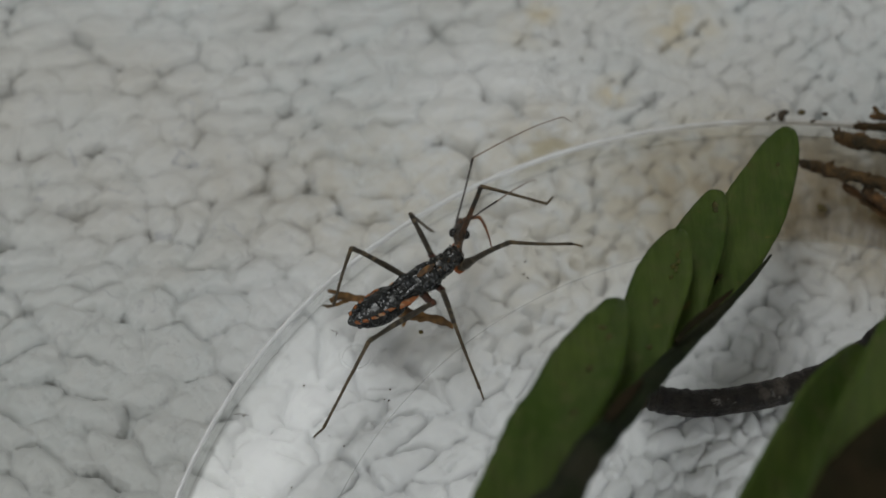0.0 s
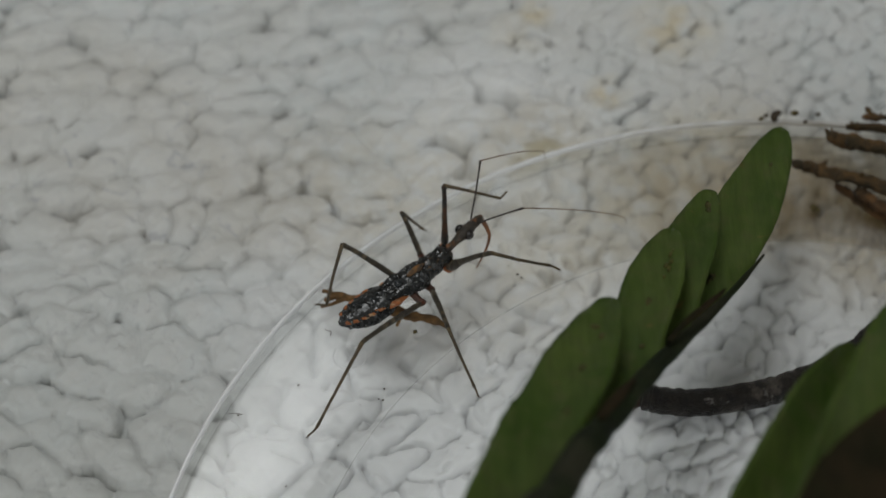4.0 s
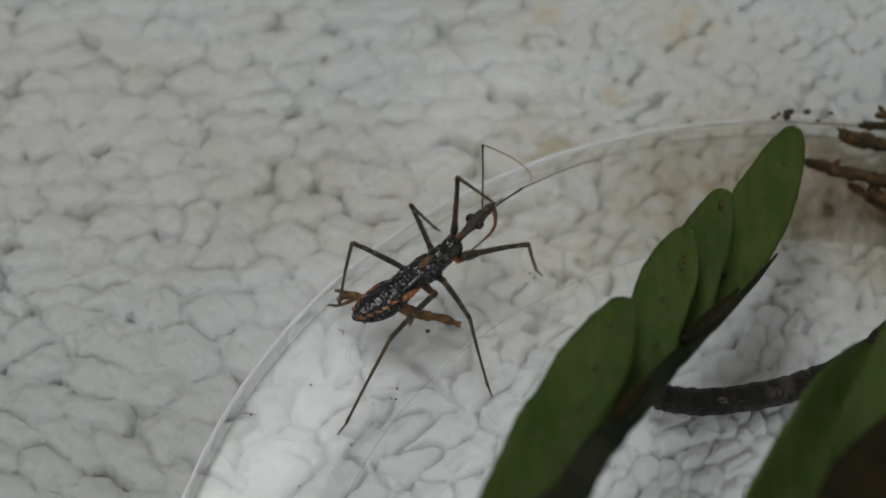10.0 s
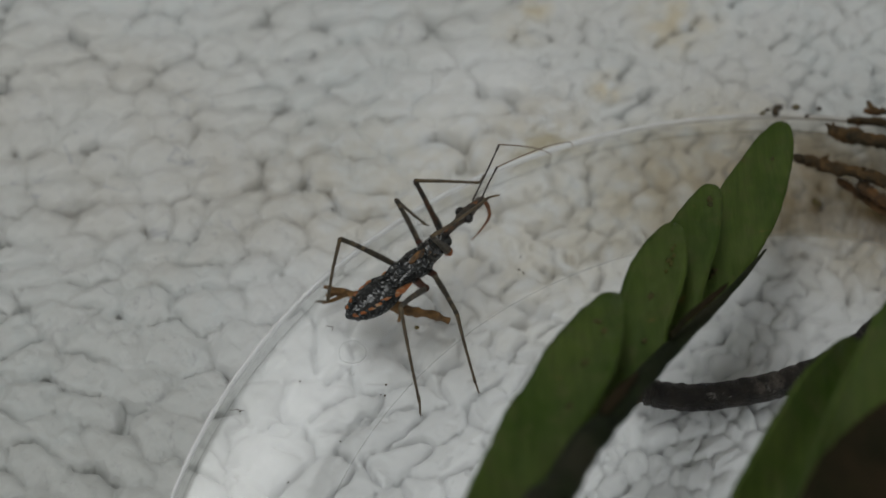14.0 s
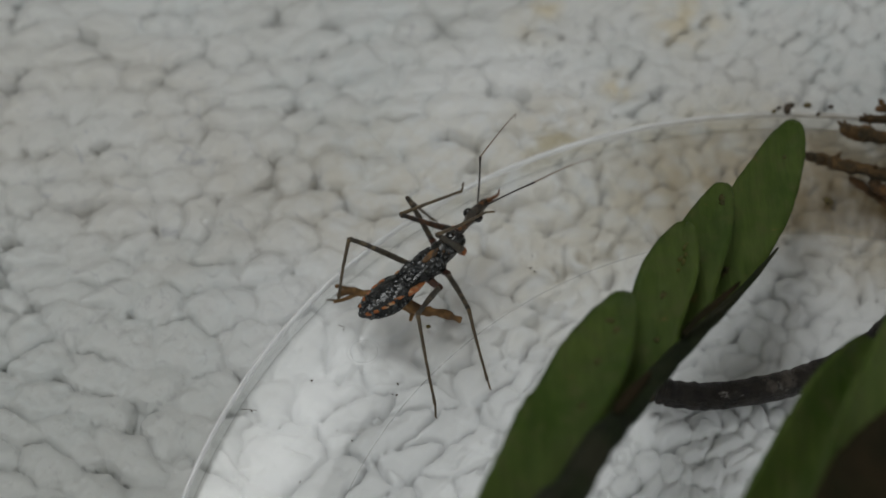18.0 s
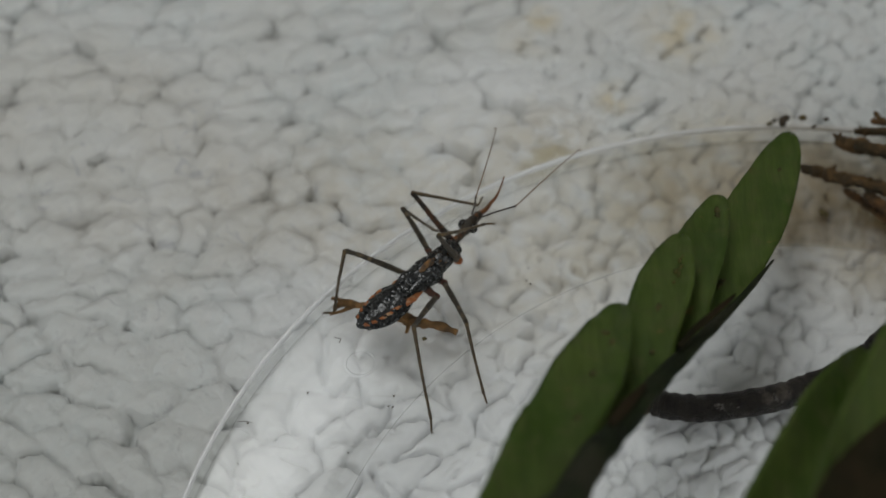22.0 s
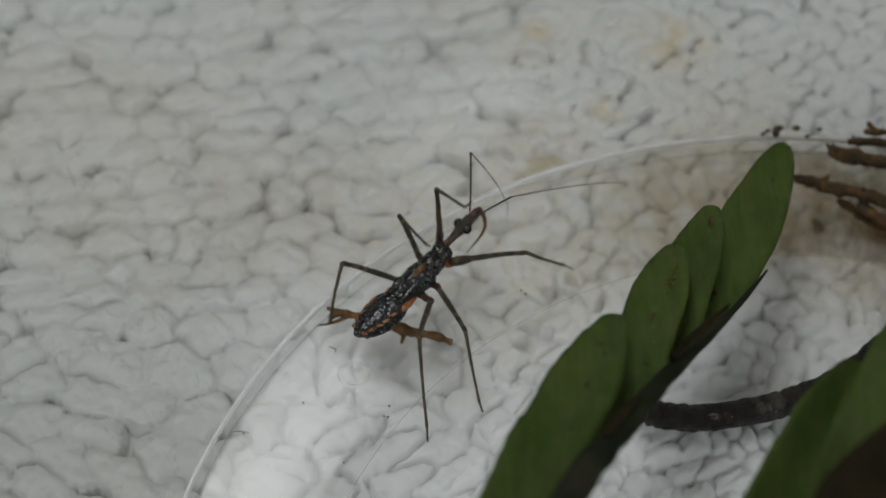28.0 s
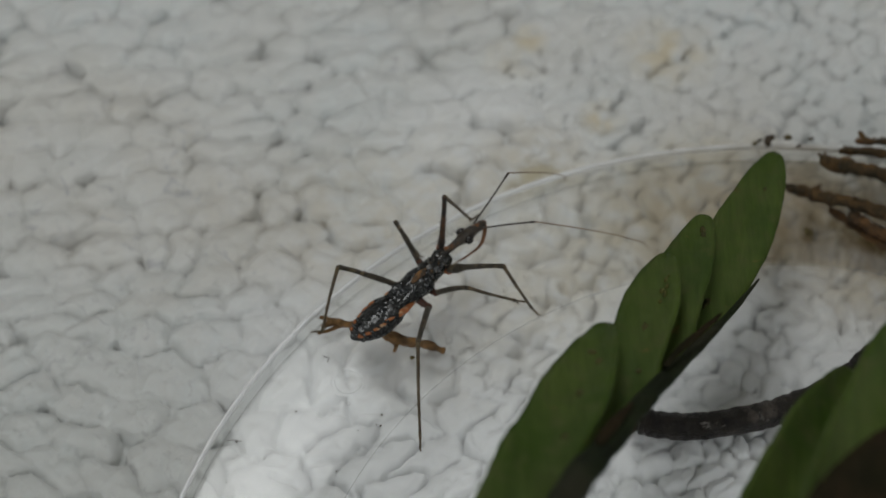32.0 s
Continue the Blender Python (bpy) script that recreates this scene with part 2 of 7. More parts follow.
    nt.links.new(g.outputs[2], bsdf.inputs["Base Color"])
    r = nt.nodes.new("ShaderNodeMapRange")
    r.inputs[3].default_value, r.inputs[4].default_value = 0.38, 0.62
    nt.links.new(noisy(nt, 260, 4, co=co), r.inputs[0])
    nt.links.new(r.outputs[0], bsdf.inputs["Roughness"])
    bsdf.inputs["Specular IOR Level"].default_value = 0.18
    bumped(nt, bsdf, veins, 0.35, 0.00010)
    return m


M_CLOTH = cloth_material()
M_PLASTIC = plastic_material()
M_CLEAR = plastic_material("clear_plastic_wall", 0.01, 0.04, 0.5, 0.15, 0.025)
M_STEP = plastic_material("moulded_step", 0.12, 0.20, 0.4)
# milky white painted in for the rim's glint; strong film dims its far side
M_EDGE = plastic_material("glint_white_edge", 0.64, 0.88, 0.45, 0.95)
M_WALL = simple("wall_paint", (0.78, 0.77, 0.74), (0.72, 0.71, 0.68), scale=3, fine=60, rough=0.9, depth=0.001)
M_FLOOR = simple("floor_wood", (0.28, 0.18, 0.11), (0.20, 0.12, 0.07), scale=4, fine=50, rough=0.5, depth=0.001)
M_TABLE = simple("table_wood", (0.30, 0.20, 0.12), (0.22, 0.14, 0.08), scale=12, fine=120, rough=0.45, depth=0.0005)
M_LEAF = leaf_material()
M_YELLOW = simple("leaf_scar", (0.105, 0.095, 0.022), (0.060, 0.066, 0.016), scale=2200, fine=5000, rough=0.6, spec=0.2)
M_SPOT = simple("leaf_blemish", (0.036, 0.036, 0.010), (0.060, 0.062, 0.016), (0.085, 0.072, 0.022), scale=1800, fine=5000, rough=0.6, spec=0.22)
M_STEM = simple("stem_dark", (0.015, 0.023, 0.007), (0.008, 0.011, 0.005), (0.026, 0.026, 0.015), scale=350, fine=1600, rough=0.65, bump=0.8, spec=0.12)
M_SHEATH = simple("sheath_brown", (0.016, 0.016, 0.006), (0.009, 0.010, 0.004), (0.026, 0.018, 0.009), scale=300, fine=1500, rough=0.8, bump=0.6, spec=0.08)
M_STICK = simple("stick_bark", (0.030, 0.023, 0.017), (0.008, 0.006, 0.005), (0.12, 0.10, 0.082), scale=800, fine=1900, rough=0.42, bump=1.0, depth=0.0006, patch=(0.58, 0.70))
M_SCAR = simple("stick_scar", (0.21, 0.20, 0.185), (0.08, 0.07, 0.062), (0.03, 0.025, 0.02), scale=2200, fine=4000, rough=0.6, patch=(0.45, 0.6))
M_STICKEND = simple("stick_cut_end", (0.12, 0.05, 0.03), (0.05, 0.025, 0.018), scale=1600, fine=5000, rough=0.7)
M_ROOT = simple("dry_root", (0.210, 0.112, 0.034), (0.084, 0.048, 0.016), (0.044, 0.032, 0.012), scale=1100, fine=2600, rough=0.75, bump=1.0, depth=0.0004)
M_ROOTPALE = simple("orange_root", (0.26, 0.125, 0.040), (0.11, 0.058, 0.024), (0.06, 0.040, 0.018), scale=1100, fine=2600, rough=0.7, bump=1.0, depth=0.0004)
M_BIT = simple("tan_root", (0.50, 0.26, 0.085), (0.28, 0.145, 0.052), (0.14, 0.080, 0.034), scale=1100, fine=2600, rough=0.7, bump=1.0, depth=0.0004)
M_CRUMB = simple("dark_crumb", (0.085, 0.062, 0.040), (0.040, 0.030, 0.020), scale=1500, fine=6000, rough=0.9)
M_CRUMB2 = simple("olive_crumb", (0.14, 0.11, 0.04), (0.07, 0.05, 0.02), scale=1500, fine=6000, rough=0.9)


def shell_material(name, a, b, c, size, bump, coat=0.0, gloss=(0.16, 0.32)):
    """Glossy black cuticle with dimples large enough to glint one by one."""
    m, nt, bsdf, out = nodes(name)
    co = nt.nodes.new("ShaderNodeTexCoord").outputs["Object"]
    col = mixed(nt, noisy(nt, 3000, 3, co=co), a, b)
    col = mixed(nt, noisy(nt, 3600, 3, lo=0.60, hi=0.68, co=co), col, c)
    nt.links.new(col, bsdf.inputs["Base Color"])
    r = nt.nodes.new("ShaderNodeMapRange")
    r.inputs[3].default_value, r.inputs[4].default_value = gloss
    nt.links.new(noisy(nt, 1500, 2, co=co), r.inputs[0])
    nt.links.new(r.outputs[0], bsdf.inputs["Roughness"])
    bsdf.inputs["Specular IOR Level"].default_value = 0.55
    bsdf.inputs["Coat Weight"].default_value = coat
    bsdf.inputs["Coat Roughness"].default_value = 0.12
    bumped(nt, bsdf, noisy(nt, size, 0.5, 0.4, 0.2, 0.8, co=co), bump, 0.0004)
    return m


# blue-grey third tone of cuticle and wart: faint glints put into the colour
M_SHELL = shell_material("bug_cuticle", (0.004, 0.005, 0.005), (0.012, 0.013, 0.013), (0.030, 0.034, 0.038), 2100, 0.26)
M_WART = shell_material("bug_wart", (0.005, 0.006, 0.007), (0.014, 0.016, 0.017), (0.05, 0.055, 0.06), 2600, 0.05, 0.5, (0.10, 0.24))
M_PRON = shell_material("bug_pronotum", (0.006, 0.007, 0.007), (0.016, 0.016, 0.015), (0.10, 0.060, 0.03), 3000, 0.16)
M_PLATE = shell_material("bug_back_plate", (0.010, 0.012, 0.014), (0.022, 0.025, 0.028), (0.05, 0.055, 0.06), 2200, 0.2, 0.1, (0.14, 0.28))
M_GLINT = simple("painted_glint", (0.42, 0.43, 0.44), (0.26, 0.27, 0.28), scale=2500, fine=8000, rough=0.4)
M_ORANGE = simple("bug_orange", (0.50, 0.135, 0.020), (0.26, 0.070, 0.015), (0.45, 0.23, 0.09), scale=2500, fine=8000, rough=0.45, bump=0.6, patch=(0.60, 0.8))
M_HEAD = simple("bug_head", (0.020, 0.017, 0.013), (0.050, 0.032, 0.016), (0.13, 0.050, 0.016), scale=2100, fine=5000, rough=0.28, bump=0.7, patch=(0.57, 0.68))
M_COXA = simple("bug_hip", (0.150, 0.044, 0.018), (0.060, 0.026, 0.015), (0.025, 0.020, 0.016), scale=2300, fine=5200, rough=0.35, bump=0.8)
M_EYE = simple("bug_eye", (0.008, 0.007, 0.007), (0.016, 0.012, 0.010), scale=3000, fine=9000, rough=0.15, bump=0.2)
M_LEG = simple("bug_leg", (0.105, 0.086, 0.058), (0.050, 0.042, 0.031), (0.22, 0.17, 0.105), scale=2600, fine=5200, rough=0.4, bump=1.0, depth=0.0003, patch=(0.54, 0.66))
M_LEGBROWN = simple("bug_shin", (0.175, 0.120, 0.055), (0.095, 0.068, 0.036), (0.06, 0.045, 0.03), scale=1300, fine=6500, rough=0.45, bump=0.8)
M_FEELER = simple("bug_feeler", (0.065, 0.05, 0.04), (0.035, 0.028, 0.024), scale=900, fine=6000, rough=0.5, bump=0.5)
M_FEELTIP = simple("bug_feeler_tip", (0.30, 0.22, 0.16), (0.20, 0.15, 0.11), scale=900, fine=6000, rough=0.55, bump=0.5)

M_DASH = simple("bug_flank_mark", (0.46, 0.150, 0.036), (0.28, 0.090, 0.026), (0.50, 0.34, 0.20), scale=3200, fine=7000, rough=0.45, bump=0.8, patch=(0.55, 0.68))
M_REDLEG = simple("bug_fore_thigh", (0.15, 0.060, 0.024), (0.055, 0.040, 0.026), (0.030, 0.026, 0.020), scale=2300, fine=5200, rough=0.4, bump=0.9, depth=0.0003, patch=(0.45,0.6))
M_ROST = simple("bug_beak", (0.25, 0.095, 0.028), (0.12, 0.048, 0.018), scale=1300, fine=7000, rough=0.4, bump=0.5)

# ---- building helpers ----


def mesh_of(bm, name, material, smooth=True):
    me = bpy.data.meshes.new(name)
    if smooth:
        for f in bm.faces:
            f.smooth = True
    bm.to_mesh(me)
    bm.free()
    me.materials.append(material)
    return me


def part(name, bm, material, parent=None, label=""):
    ob = new(name, mesh_of(bm, name, material))
    ob.parent = parent
    return tagged(ob, label)


def smooth_path(points, n):
    """A Catmull-Rom curve through the points, n steps between two of them."""
    p = [Vector(q) for q in points]
    p = [p[0] * 2 - p[1]] + p + [p[-1] * 2 - p[-2]]
    out = []
    for i in range(1, len(p) - 2):
        for k in range(n):
            t = k / n
            a, b, c, d = p[i - 1:i + 3]
            out.append(0.5 * (2 * b + (c - a) * t + (2 * a - 5 * b + 4 * c - d) * t * t + (3 * b - a - 3 * c + d) * t ** 3))
    return out + [p[-2]]


def tube(path, radius, sides=12, flat=1.0, up=(0, 0, 1), bm=None, wob=0.0, freq=900.0, cap=True):
    """A closed tube along the path; radius(u) for u from 0 to 1; flat squeezes it along up; wob roughens it."""
    bm = bm or bmesh.new()
    up = Vector(up)
    n, rings = len(path), []
    for i, p in enumerate(path):
        p = Vector(p)
        t = (Vector(path[min(i + 1, n - 1)]) - Vector(path[max(i - 1, 0)])).normalized()
        x = t.cross(up)
        x = x.normalized() if x.length > 1e-6 else Vector((1, 0, 0))
        z = x.cross(t)
        r = radius(i / (n - 1))
        ring = []
        for k in range(sides):
            a = 2 * math.pi * k / sides
            q = p + (x * math.cos(a) + z * math.sin(a) * flat) * r
            if wob:
                q = q + (x * math.cos(a) + z * math.sin(a)) * (r * wob * noise.noise(q * freq))
            ring.append(bm.verts.new(q))
        rings.append(ring)
    for a, b in zip(rings, rings[1:]):
        for k in range(sides):
            bm.faces.new((a[k], a[(k + 1) % sides], b[(k + 1) % sides], b[k]))
    if cap:
        bm.faces.new(list(reversed(rings[0])))
        bm.faces.new(rings[-1])
    return bm


def lump(size, seed=0, level=2, wob=0.35, freq=1.2, bm=None, at=(0, 0, 0)):
    """A rough rounded lump of the given half sizes."""
    own = bmesh.new()
    bmesh.ops.create_icosphere(own, subdivisions=level, radius=1)
    off = Vector((seed * 3.7, seed * 1.3, seed * 2.9))
    for v in own.verts:
        v.co *= 1 + wob * noise.noise(v.co * freq + off)
        v.co = Vector((v.co.x * size[0], v.co.y * size[1], v.co.z * size[2])) + Vector(at)
    if bm is None:
        return own
    tmp = bpy.data.meshes.new("tmp")
    own.to_mesh(tmp)
    own.free()
    bm.from_mesh(tmp)
    bpy.data.meshes.remove(tmp)
    return bm


def box(x0, x1, y0, y1, z0, z1):
    bm = bmesh.new()
    bmesh.ops.create_cube(bm, size=1)
    for v in bm.verts:
        v.co = Vector(((x0 + x1) / 2 + v.co.x * (x1 - x0), (y0 + y1) / 2 + v.co.y * (y1 - y0), (z0 + z1) / 2 + v.co.z * (z1 - z0)))
    return bm


def profile(*pairs):
    """A radius function through (u, radius) pairs."""
    us, rs = [p[0] for p in pairs], [p[1] for p in pairs]
    return lambda u: float(np.interp(u, us, rs))


def setting(name, bm, material, label, category):
    ob = new(name, mesh_of(bm, name, material, smooth=False))
    return tagged(ob, label, category, kind="structure")


# ---- the room ----
def boxes(*sizes):
    """Several boxes in one mesh."""
    bm = bmesh.new()
    for s in sizes:
        extra = box(*s)
        tmp = bpy.data.meshes.new("tmp")
        extra.to_mesh(tmp)
        bm.from_mesh(tmp)
        extra.free()
        bpy.data.meshes.remove(tmp)
    return bm


WALL_LABEL = "plain off-white painted room wall"
setting("floor", box(-2.3, 1.45, -1.6, 2.3, -0.80, -0.75), M_FLOOR, "brown wooden floor of the plain room", "floor")
setting("wall_north", box(-2.3, 1.45, 2.2, 2.3, -0.75, RZ), M_WALL, WALL_LABEL, "wall")
setting("wall_west", box(-2.3, -2.2, -1.5, 2.2, -0.75, RZ), M_WALL, WALL_LABEL, "wall")
# unseen window openings added for the fill lamps: from x or y, to x or y, sill and head heights
FX0, FX1, SY0, SY1, WZ0, WZ1 = -1.15, 0.05, -1.45, 0.15, 0.50, 1.50
setting("wall_south", boxes((-2.3, FX0, -1.6, -1.5, -0.75, RZ), (FX1, 1.45, -1.6, -1.5, -0.75, RZ), (FX0, FX1, -1.6, -1.5, -0.75, WZ0), (FX0, FX1, -1.6, -1.5, WZ1, RZ)), M_WALL, WALL_LABEL, "wall")
setting("wall_east", boxes((1.35, 1.45, -1.5, SY0, -0.75, RZ), (1.35, 1.45, SY1, 2.2, -0.75, RZ), (1.35, 1.45, SY0, SY1, -0.75, WZ0), (1.35, 1.45, SY0, SY1, WZ1, RZ)), M_WALL, WALL_LABEL, "wall")
setting("ceiling", boxes((-2.3, RX0, -1.6, 2.3, RZ, RZ + 0.1), (RX1, 1.45, -1.6, 2.3, RZ, RZ + 0.1), (RX0, RX1, -1.6, RY0, RZ, RZ + 0.1), (RX0, RX1, RY1, 2.3, RZ, RZ + 0.1)), M_WALL, "plain off-white ceiling with an open rooflight", "ceiling")
for name, along_x, a, b in (("fill_window_1", True, FX0, FX1), ("fill_window_2", False, SY0, SY1)):
    window = tagged(new(name), "unseen plain white framed window added around a fill lamp", "window", kind="structure")
    t = 0.04
    bars = ((a, a + t, WZ0, WZ1), (b - t, b, WZ0, WZ1), (a + t, b - t, WZ0, WZ0 + t), (a + t, b - t, WZ1 - t, WZ1), ((a + b) / 2 - 0.02, (a + b) / 2 + 0.02, WZ0 + t, WZ1 - t))
    sizes = [(u, v, -1.598, -1.555, z0, z1) if along_x else (1.405, 1.448, u, v, z0, z1) for u, v, z0, z1 in bars]
    part("window_frame", boxes(*sizes), M_WALL, window)
    pane = (a + t, b - t, -1.58, -1.574, WZ0 + t, WZ1 - t) if along_x else (1.424, 1.43, a + t, b - t, WZ0 + t, WZ1 - t)
    part("pane", box(*pane), M_CLEAR, window).visible_shadow = False

table = tagged(new("table"), "brown wooden table under the white cloth", "table")
table.matrix_basis = pose(0, 0.1, -0.75)
part("tabletop", box(-0.6, 0.6, -0.4, 0.4, 0.71, 0.7465), M_TABLE, table)
for x in (-0.54, 0.54):
    for y in (-0.34, 0.34):
        part("leg", tube([(x, y, 0), (x, y, 0.71)], lambda u: 0.028, 12, up=(0, 1, 0)), M_TABLE, table)

# ---- the cloth: puffed loops in staggered rows ----


def cloth():
    def spread(a, b, step, far, n):
        mid = np.arange(a, b, step)
        k = np.linspace(0, 1, n + 1)[1:] ** 2
        return np.concatenate([(a - (far + a) * k)[::-1], mid, mid[-1] + (far - mid[-1]) * k])
    xs = spread(-0.062, 0.066, 0.00021, 0.50, 40)
    ys = spread(-0.050, 0.056, 0.00021, 0.36, 40)
    gx, gy = np.meshgrid(xs, ys)
    rng = np.random.RandomState(11)

    def puffs(u, v, px, py, tilt=0.30, gap=0.0, pull=0.3, wide_seam=0.10, across=1.0, soft=0.42, power=2.5):
        """Plump loops in staggered rows; the lower lip of each one overhangs the row below, which gives the scalloped creases.
        across: how much of the crease is left between neighbours of one row."""
        n = 120
        jx, jy = rng.uniform(-0.24, 0.24, (n, n)), rng.uniform(-0.20, 0.20, (n, n))
        wide, tall = rng.uniform(0.82, 1.30, (n, n)), rng.uniform(0.86, 1.20, (n, n))
        high, turn = rng.uniform(0.78, 1.12, (n, n)), rng.uniform(-0.18, 0.18, (n, n))
        ci, cj = np.floor(u / px).astype(int), np.floor(v / py).astype(int)
        best, second = np.full(u.shape, -0.75), np.full(u.shape, -0.75)
        row1, row2 = np.full(u.shape, -999), np.full(u.shape, 999)
        for dj in (-1, 0, 1):
            for di in (-2, -1, 0, 1):
                i, j = ci + di, cj + dj
                a, b = (i + n // 2) % n, (j + n // 2) % n
                dx = u / px - (i + 0.5 + 0.5 * (j % 2) + jx[b, a])
                dy = v / py - (j + 0.5 + jy[b, a])
                ex = (dx + turn[b, a] * dy) / ((0.64 - gap) * wide[b, a])
                ey = (dy - turn[b, a] * 0.5 * dx) / ((0.70 - gap) * tall[b, a])
                r = np.abs(ex) ** power + np.abs(ey) ** power
                dome = high[b, a] * np.clip(1 - r, 0, 1) ** soft - tilt * ey - 0.12 * r
                dome = np.where(r < 1, dome, -0.75)
                over = dome > best
                row2 = np.where(over, row1, np.where(dome > second, j, row2))
                second = np.where(over, best, np.maximum(second, dome))
                row1 = np.where(over, j, row1)
                best = np.where(over, dome, best)
        # the seam between two loops is pulled in
        share = np.where(row1 == row2, across, 1.0)
        return best - pull * share * np.exp(-np.clip(best - second, 0, None) / wide_seam)

    def waves(x, y, amp, length, k):
        """Smooth uneven drift made of a few crossing waves."""
        o = np.zeros_like(x)
        for n in range(6):
            a = rng.uniform(0, 2 * math.pi)
            f = 2 * math.pi / (length * rng.uniform(0.7, 1.5))
            o += np.sin((x * math.cos(a) + y * math.sin(a)) * f + rng.uniform(0, 6.3))
        return o * amp / 2.4
    u = gx + waves(gx, gy, 0.0009, 0.013, 0) + waves(gx, gy, 0.00026, 0.0046, 1) + waves(gx, gy, 0.00010, 0.0018, 2)
    v = gy - 0.09 * gx + waves(gx, gy, 0.0007, 0.016, 3) + waves(gx, gy, 0.00026, 0.0044, 4) + waves(gx, gy, 0.00010, 0.0018, 5)
    # towards the near corner the rows slant and the loops grow larger
    slant = 1 / (1 + np.exp((gy + 0.010) / 0.004)) / (1 + np.exp((gx + 0.010) / 0.004))
    v = v + 0.50 * slant * (gx + 0.030)
    u, v = u * (1 - 0.12 * slant), v * (1 - 0.15 * slant)
    # some seams are pulled tight, others hardly show
    tight = 0.5 + 0.5 * np.tanh(1.6 * (waves(gx, gy, 1.0, 0.0065, 9) + 0.1))
    # under the lid the cloth is pressed and its seams are drawn tighter
    pressed = 1 / (1 + np.exp((np.hypot(gx - 0.0336, gy + 0.0446) - 0.0575) / 0.0012))
    broad = puffs(u, v, 0.0052, 0.0036, 0.48, 0.0, 0.18 + 0.72 * tight + 1.5 * pressed, 0.23 - 0.11 * pressed, 0.5 + 0.4 * pressed, 0.5, 2.0)
    broad = broad + 0.06 * puffs(u * 0.9 + v * 0.44, v * 0.9 - u * 0.44, 0.0021, 0.0017, 0.1, 0.0, 0.5)
    fine = puffs(u * 0.80 - v * 0.60, v * 0.80 + u * 0.60, 0.0025, 0.0027, 0.16, 0.08, 0.45 + 2.1 * tight ** 2, 0.085, 0.9)
    mid = puffs(u * 0.92 - v * 0.39, v * 0.92 + u * 0.39, 0.0025, 0.0027, 0.14, 0.04, 0.45 + 0.70 * tight, 0.09, 1.0, 0.45, 2.0)
    mid = mid + 0.12 * fine
    part_mix = 1 / (1 + np.exp((gy - 0.004) / 0.002)) / (1 + np.exp(-(gx - 0.0195 - 0.2 * gy + waves(gx, gy, 0.003, 0.015, 10)) / 0.0015))
    fine = fine * (1 - 0.35 / (1 + np.exp(-(gy - 0.016) / 0.002)))
    small = (0.85 * fine) * (1 - part_mix) + mid * part_mix
    side_mix = 1 / (1 + np.exp(-(gx - 0.010 + 0.25 * (0.012 - gy) + waves(gx, gy, 0.004, 0.02, 6)) / 0.0022))
    h = (0.00130 * broad - 0.00040) * (1 - side_mix) + 0.00110 * small * side_mix
    h += waves(gx, gy, 0.00008, 0.0020, 7) + waves(gx, gy, 0.000035, 0.0009, 8)
    h += 0.00018 * np.sin(gx * 95 + 1) * np.sin(gy * 120) - 0.00090
    # deep gaps that the loops leave open: from, to, depth in millimetres
    for x0, y0, x1, y1, d in ((-0.0026, -0.0124, 0.0006, -0.0154, 0.9), (-0.0100, -0.0142, -0.0045, -0.0141, 0.7), (-0.0116, -0.0199, -0.0089, -0.0193, 0.9), (-0.0089, -0.0193, -0.0045, -0.0182, 0.7),
              (-0.0056, -0.0230, -0.0033, -0.0248, 0.8), (0.0080, -0.0112, 0.0100, -0.0118, 1.0), (0.0041, -0.0160, 0.0052, -0.0193, 0.6), (-0.0211, -0.0213, -0.0188, -0.0226, 0.7),
              (0.0093, 0.0082, 0.0095, 0.0076, 1.1), (0.0162, 0.0087, 0.0164, 0.0079, 1.1), (0.0203, 0.0122, 0.0224, 0.0086, 0.6), (0.0131, 0.0003, 0.0134, -0.0004, 1.2),
              (0.0070, 0.0022, 0.0071, 0.0014, 1.0), (0.0195, 0.0072, 0.0183, 0.0055, 0.7), (0.0178, 0.0138, 0.0185, 0.0135, 1.0), (0.0060, -0.0009, 0.0064, -0.0011, 0.9),
              (-0.0161, -0.0193, -0.0139, -0.0200, 0.8), (-0.0145, -0.0214, -0.0124, -0.0224, 0.8), (-0.0193, -0.0226, -0.0172, -0.0239, 0.7)):
        along = np.clip(((gx - x0) * (x1 - x0) + (gy - y0) * (y1 - y0)) / ((x1 - x0) ** 2 + (y1 - y0) ** 2), 0, 1)
        off = np.hypot(gx - x0 - along * (x1 - x0), gy - y0 - along * (y1 - y0)) + waves(gx, gy, 0.00010, 0.0020, 11)
        h -= 0.001 * d * np.exp(-(off / 0.00042) ** 2)
    inner = (np.abs(gx) < 0.075) & (np.abs(gy) < 0.07)
    h = np.where(inner, h, -0.0006)
    h = np.clip(h, -0.0024, 0.00085)
    nyv, nxv = gx.shape
    top = np.stack([gx, gy, h], -1).reshape(-1, 3)
    idx = np.arange(nyv * nxv).reshape(nyv, nxv)
    quads = np.stack([idx[:-1, :-1], idx[:-1, 1:], idx[1:, 1:], idx[1:, :-1]], -1).reshape(-1, 4)
    me = bpy.data.meshes.new("cloth")
    me.vertices.add(len(top))
    me.vertices.foreach_set("co", top.ravel())
    me.loops.add(quads.size)
    me.loops.foreach_set("vertex_index", quads.ravel().astype(np.int32))
    me.polygons.add(len(quads))
    me.polygons.foreach_set("loop_start", np.arange(0, quads.size, 4, dtype=np.int32))
    me.polygons.foreach_set("use_smooth", np.ones(len(quads), dtype=bool))
    me.update(calc_edges=True)
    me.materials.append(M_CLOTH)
    ob = new("cloth", me)
    return tagged(ob, "white puffy boucle cloth with faint tea-coloured stains", "cloth")


cloth()

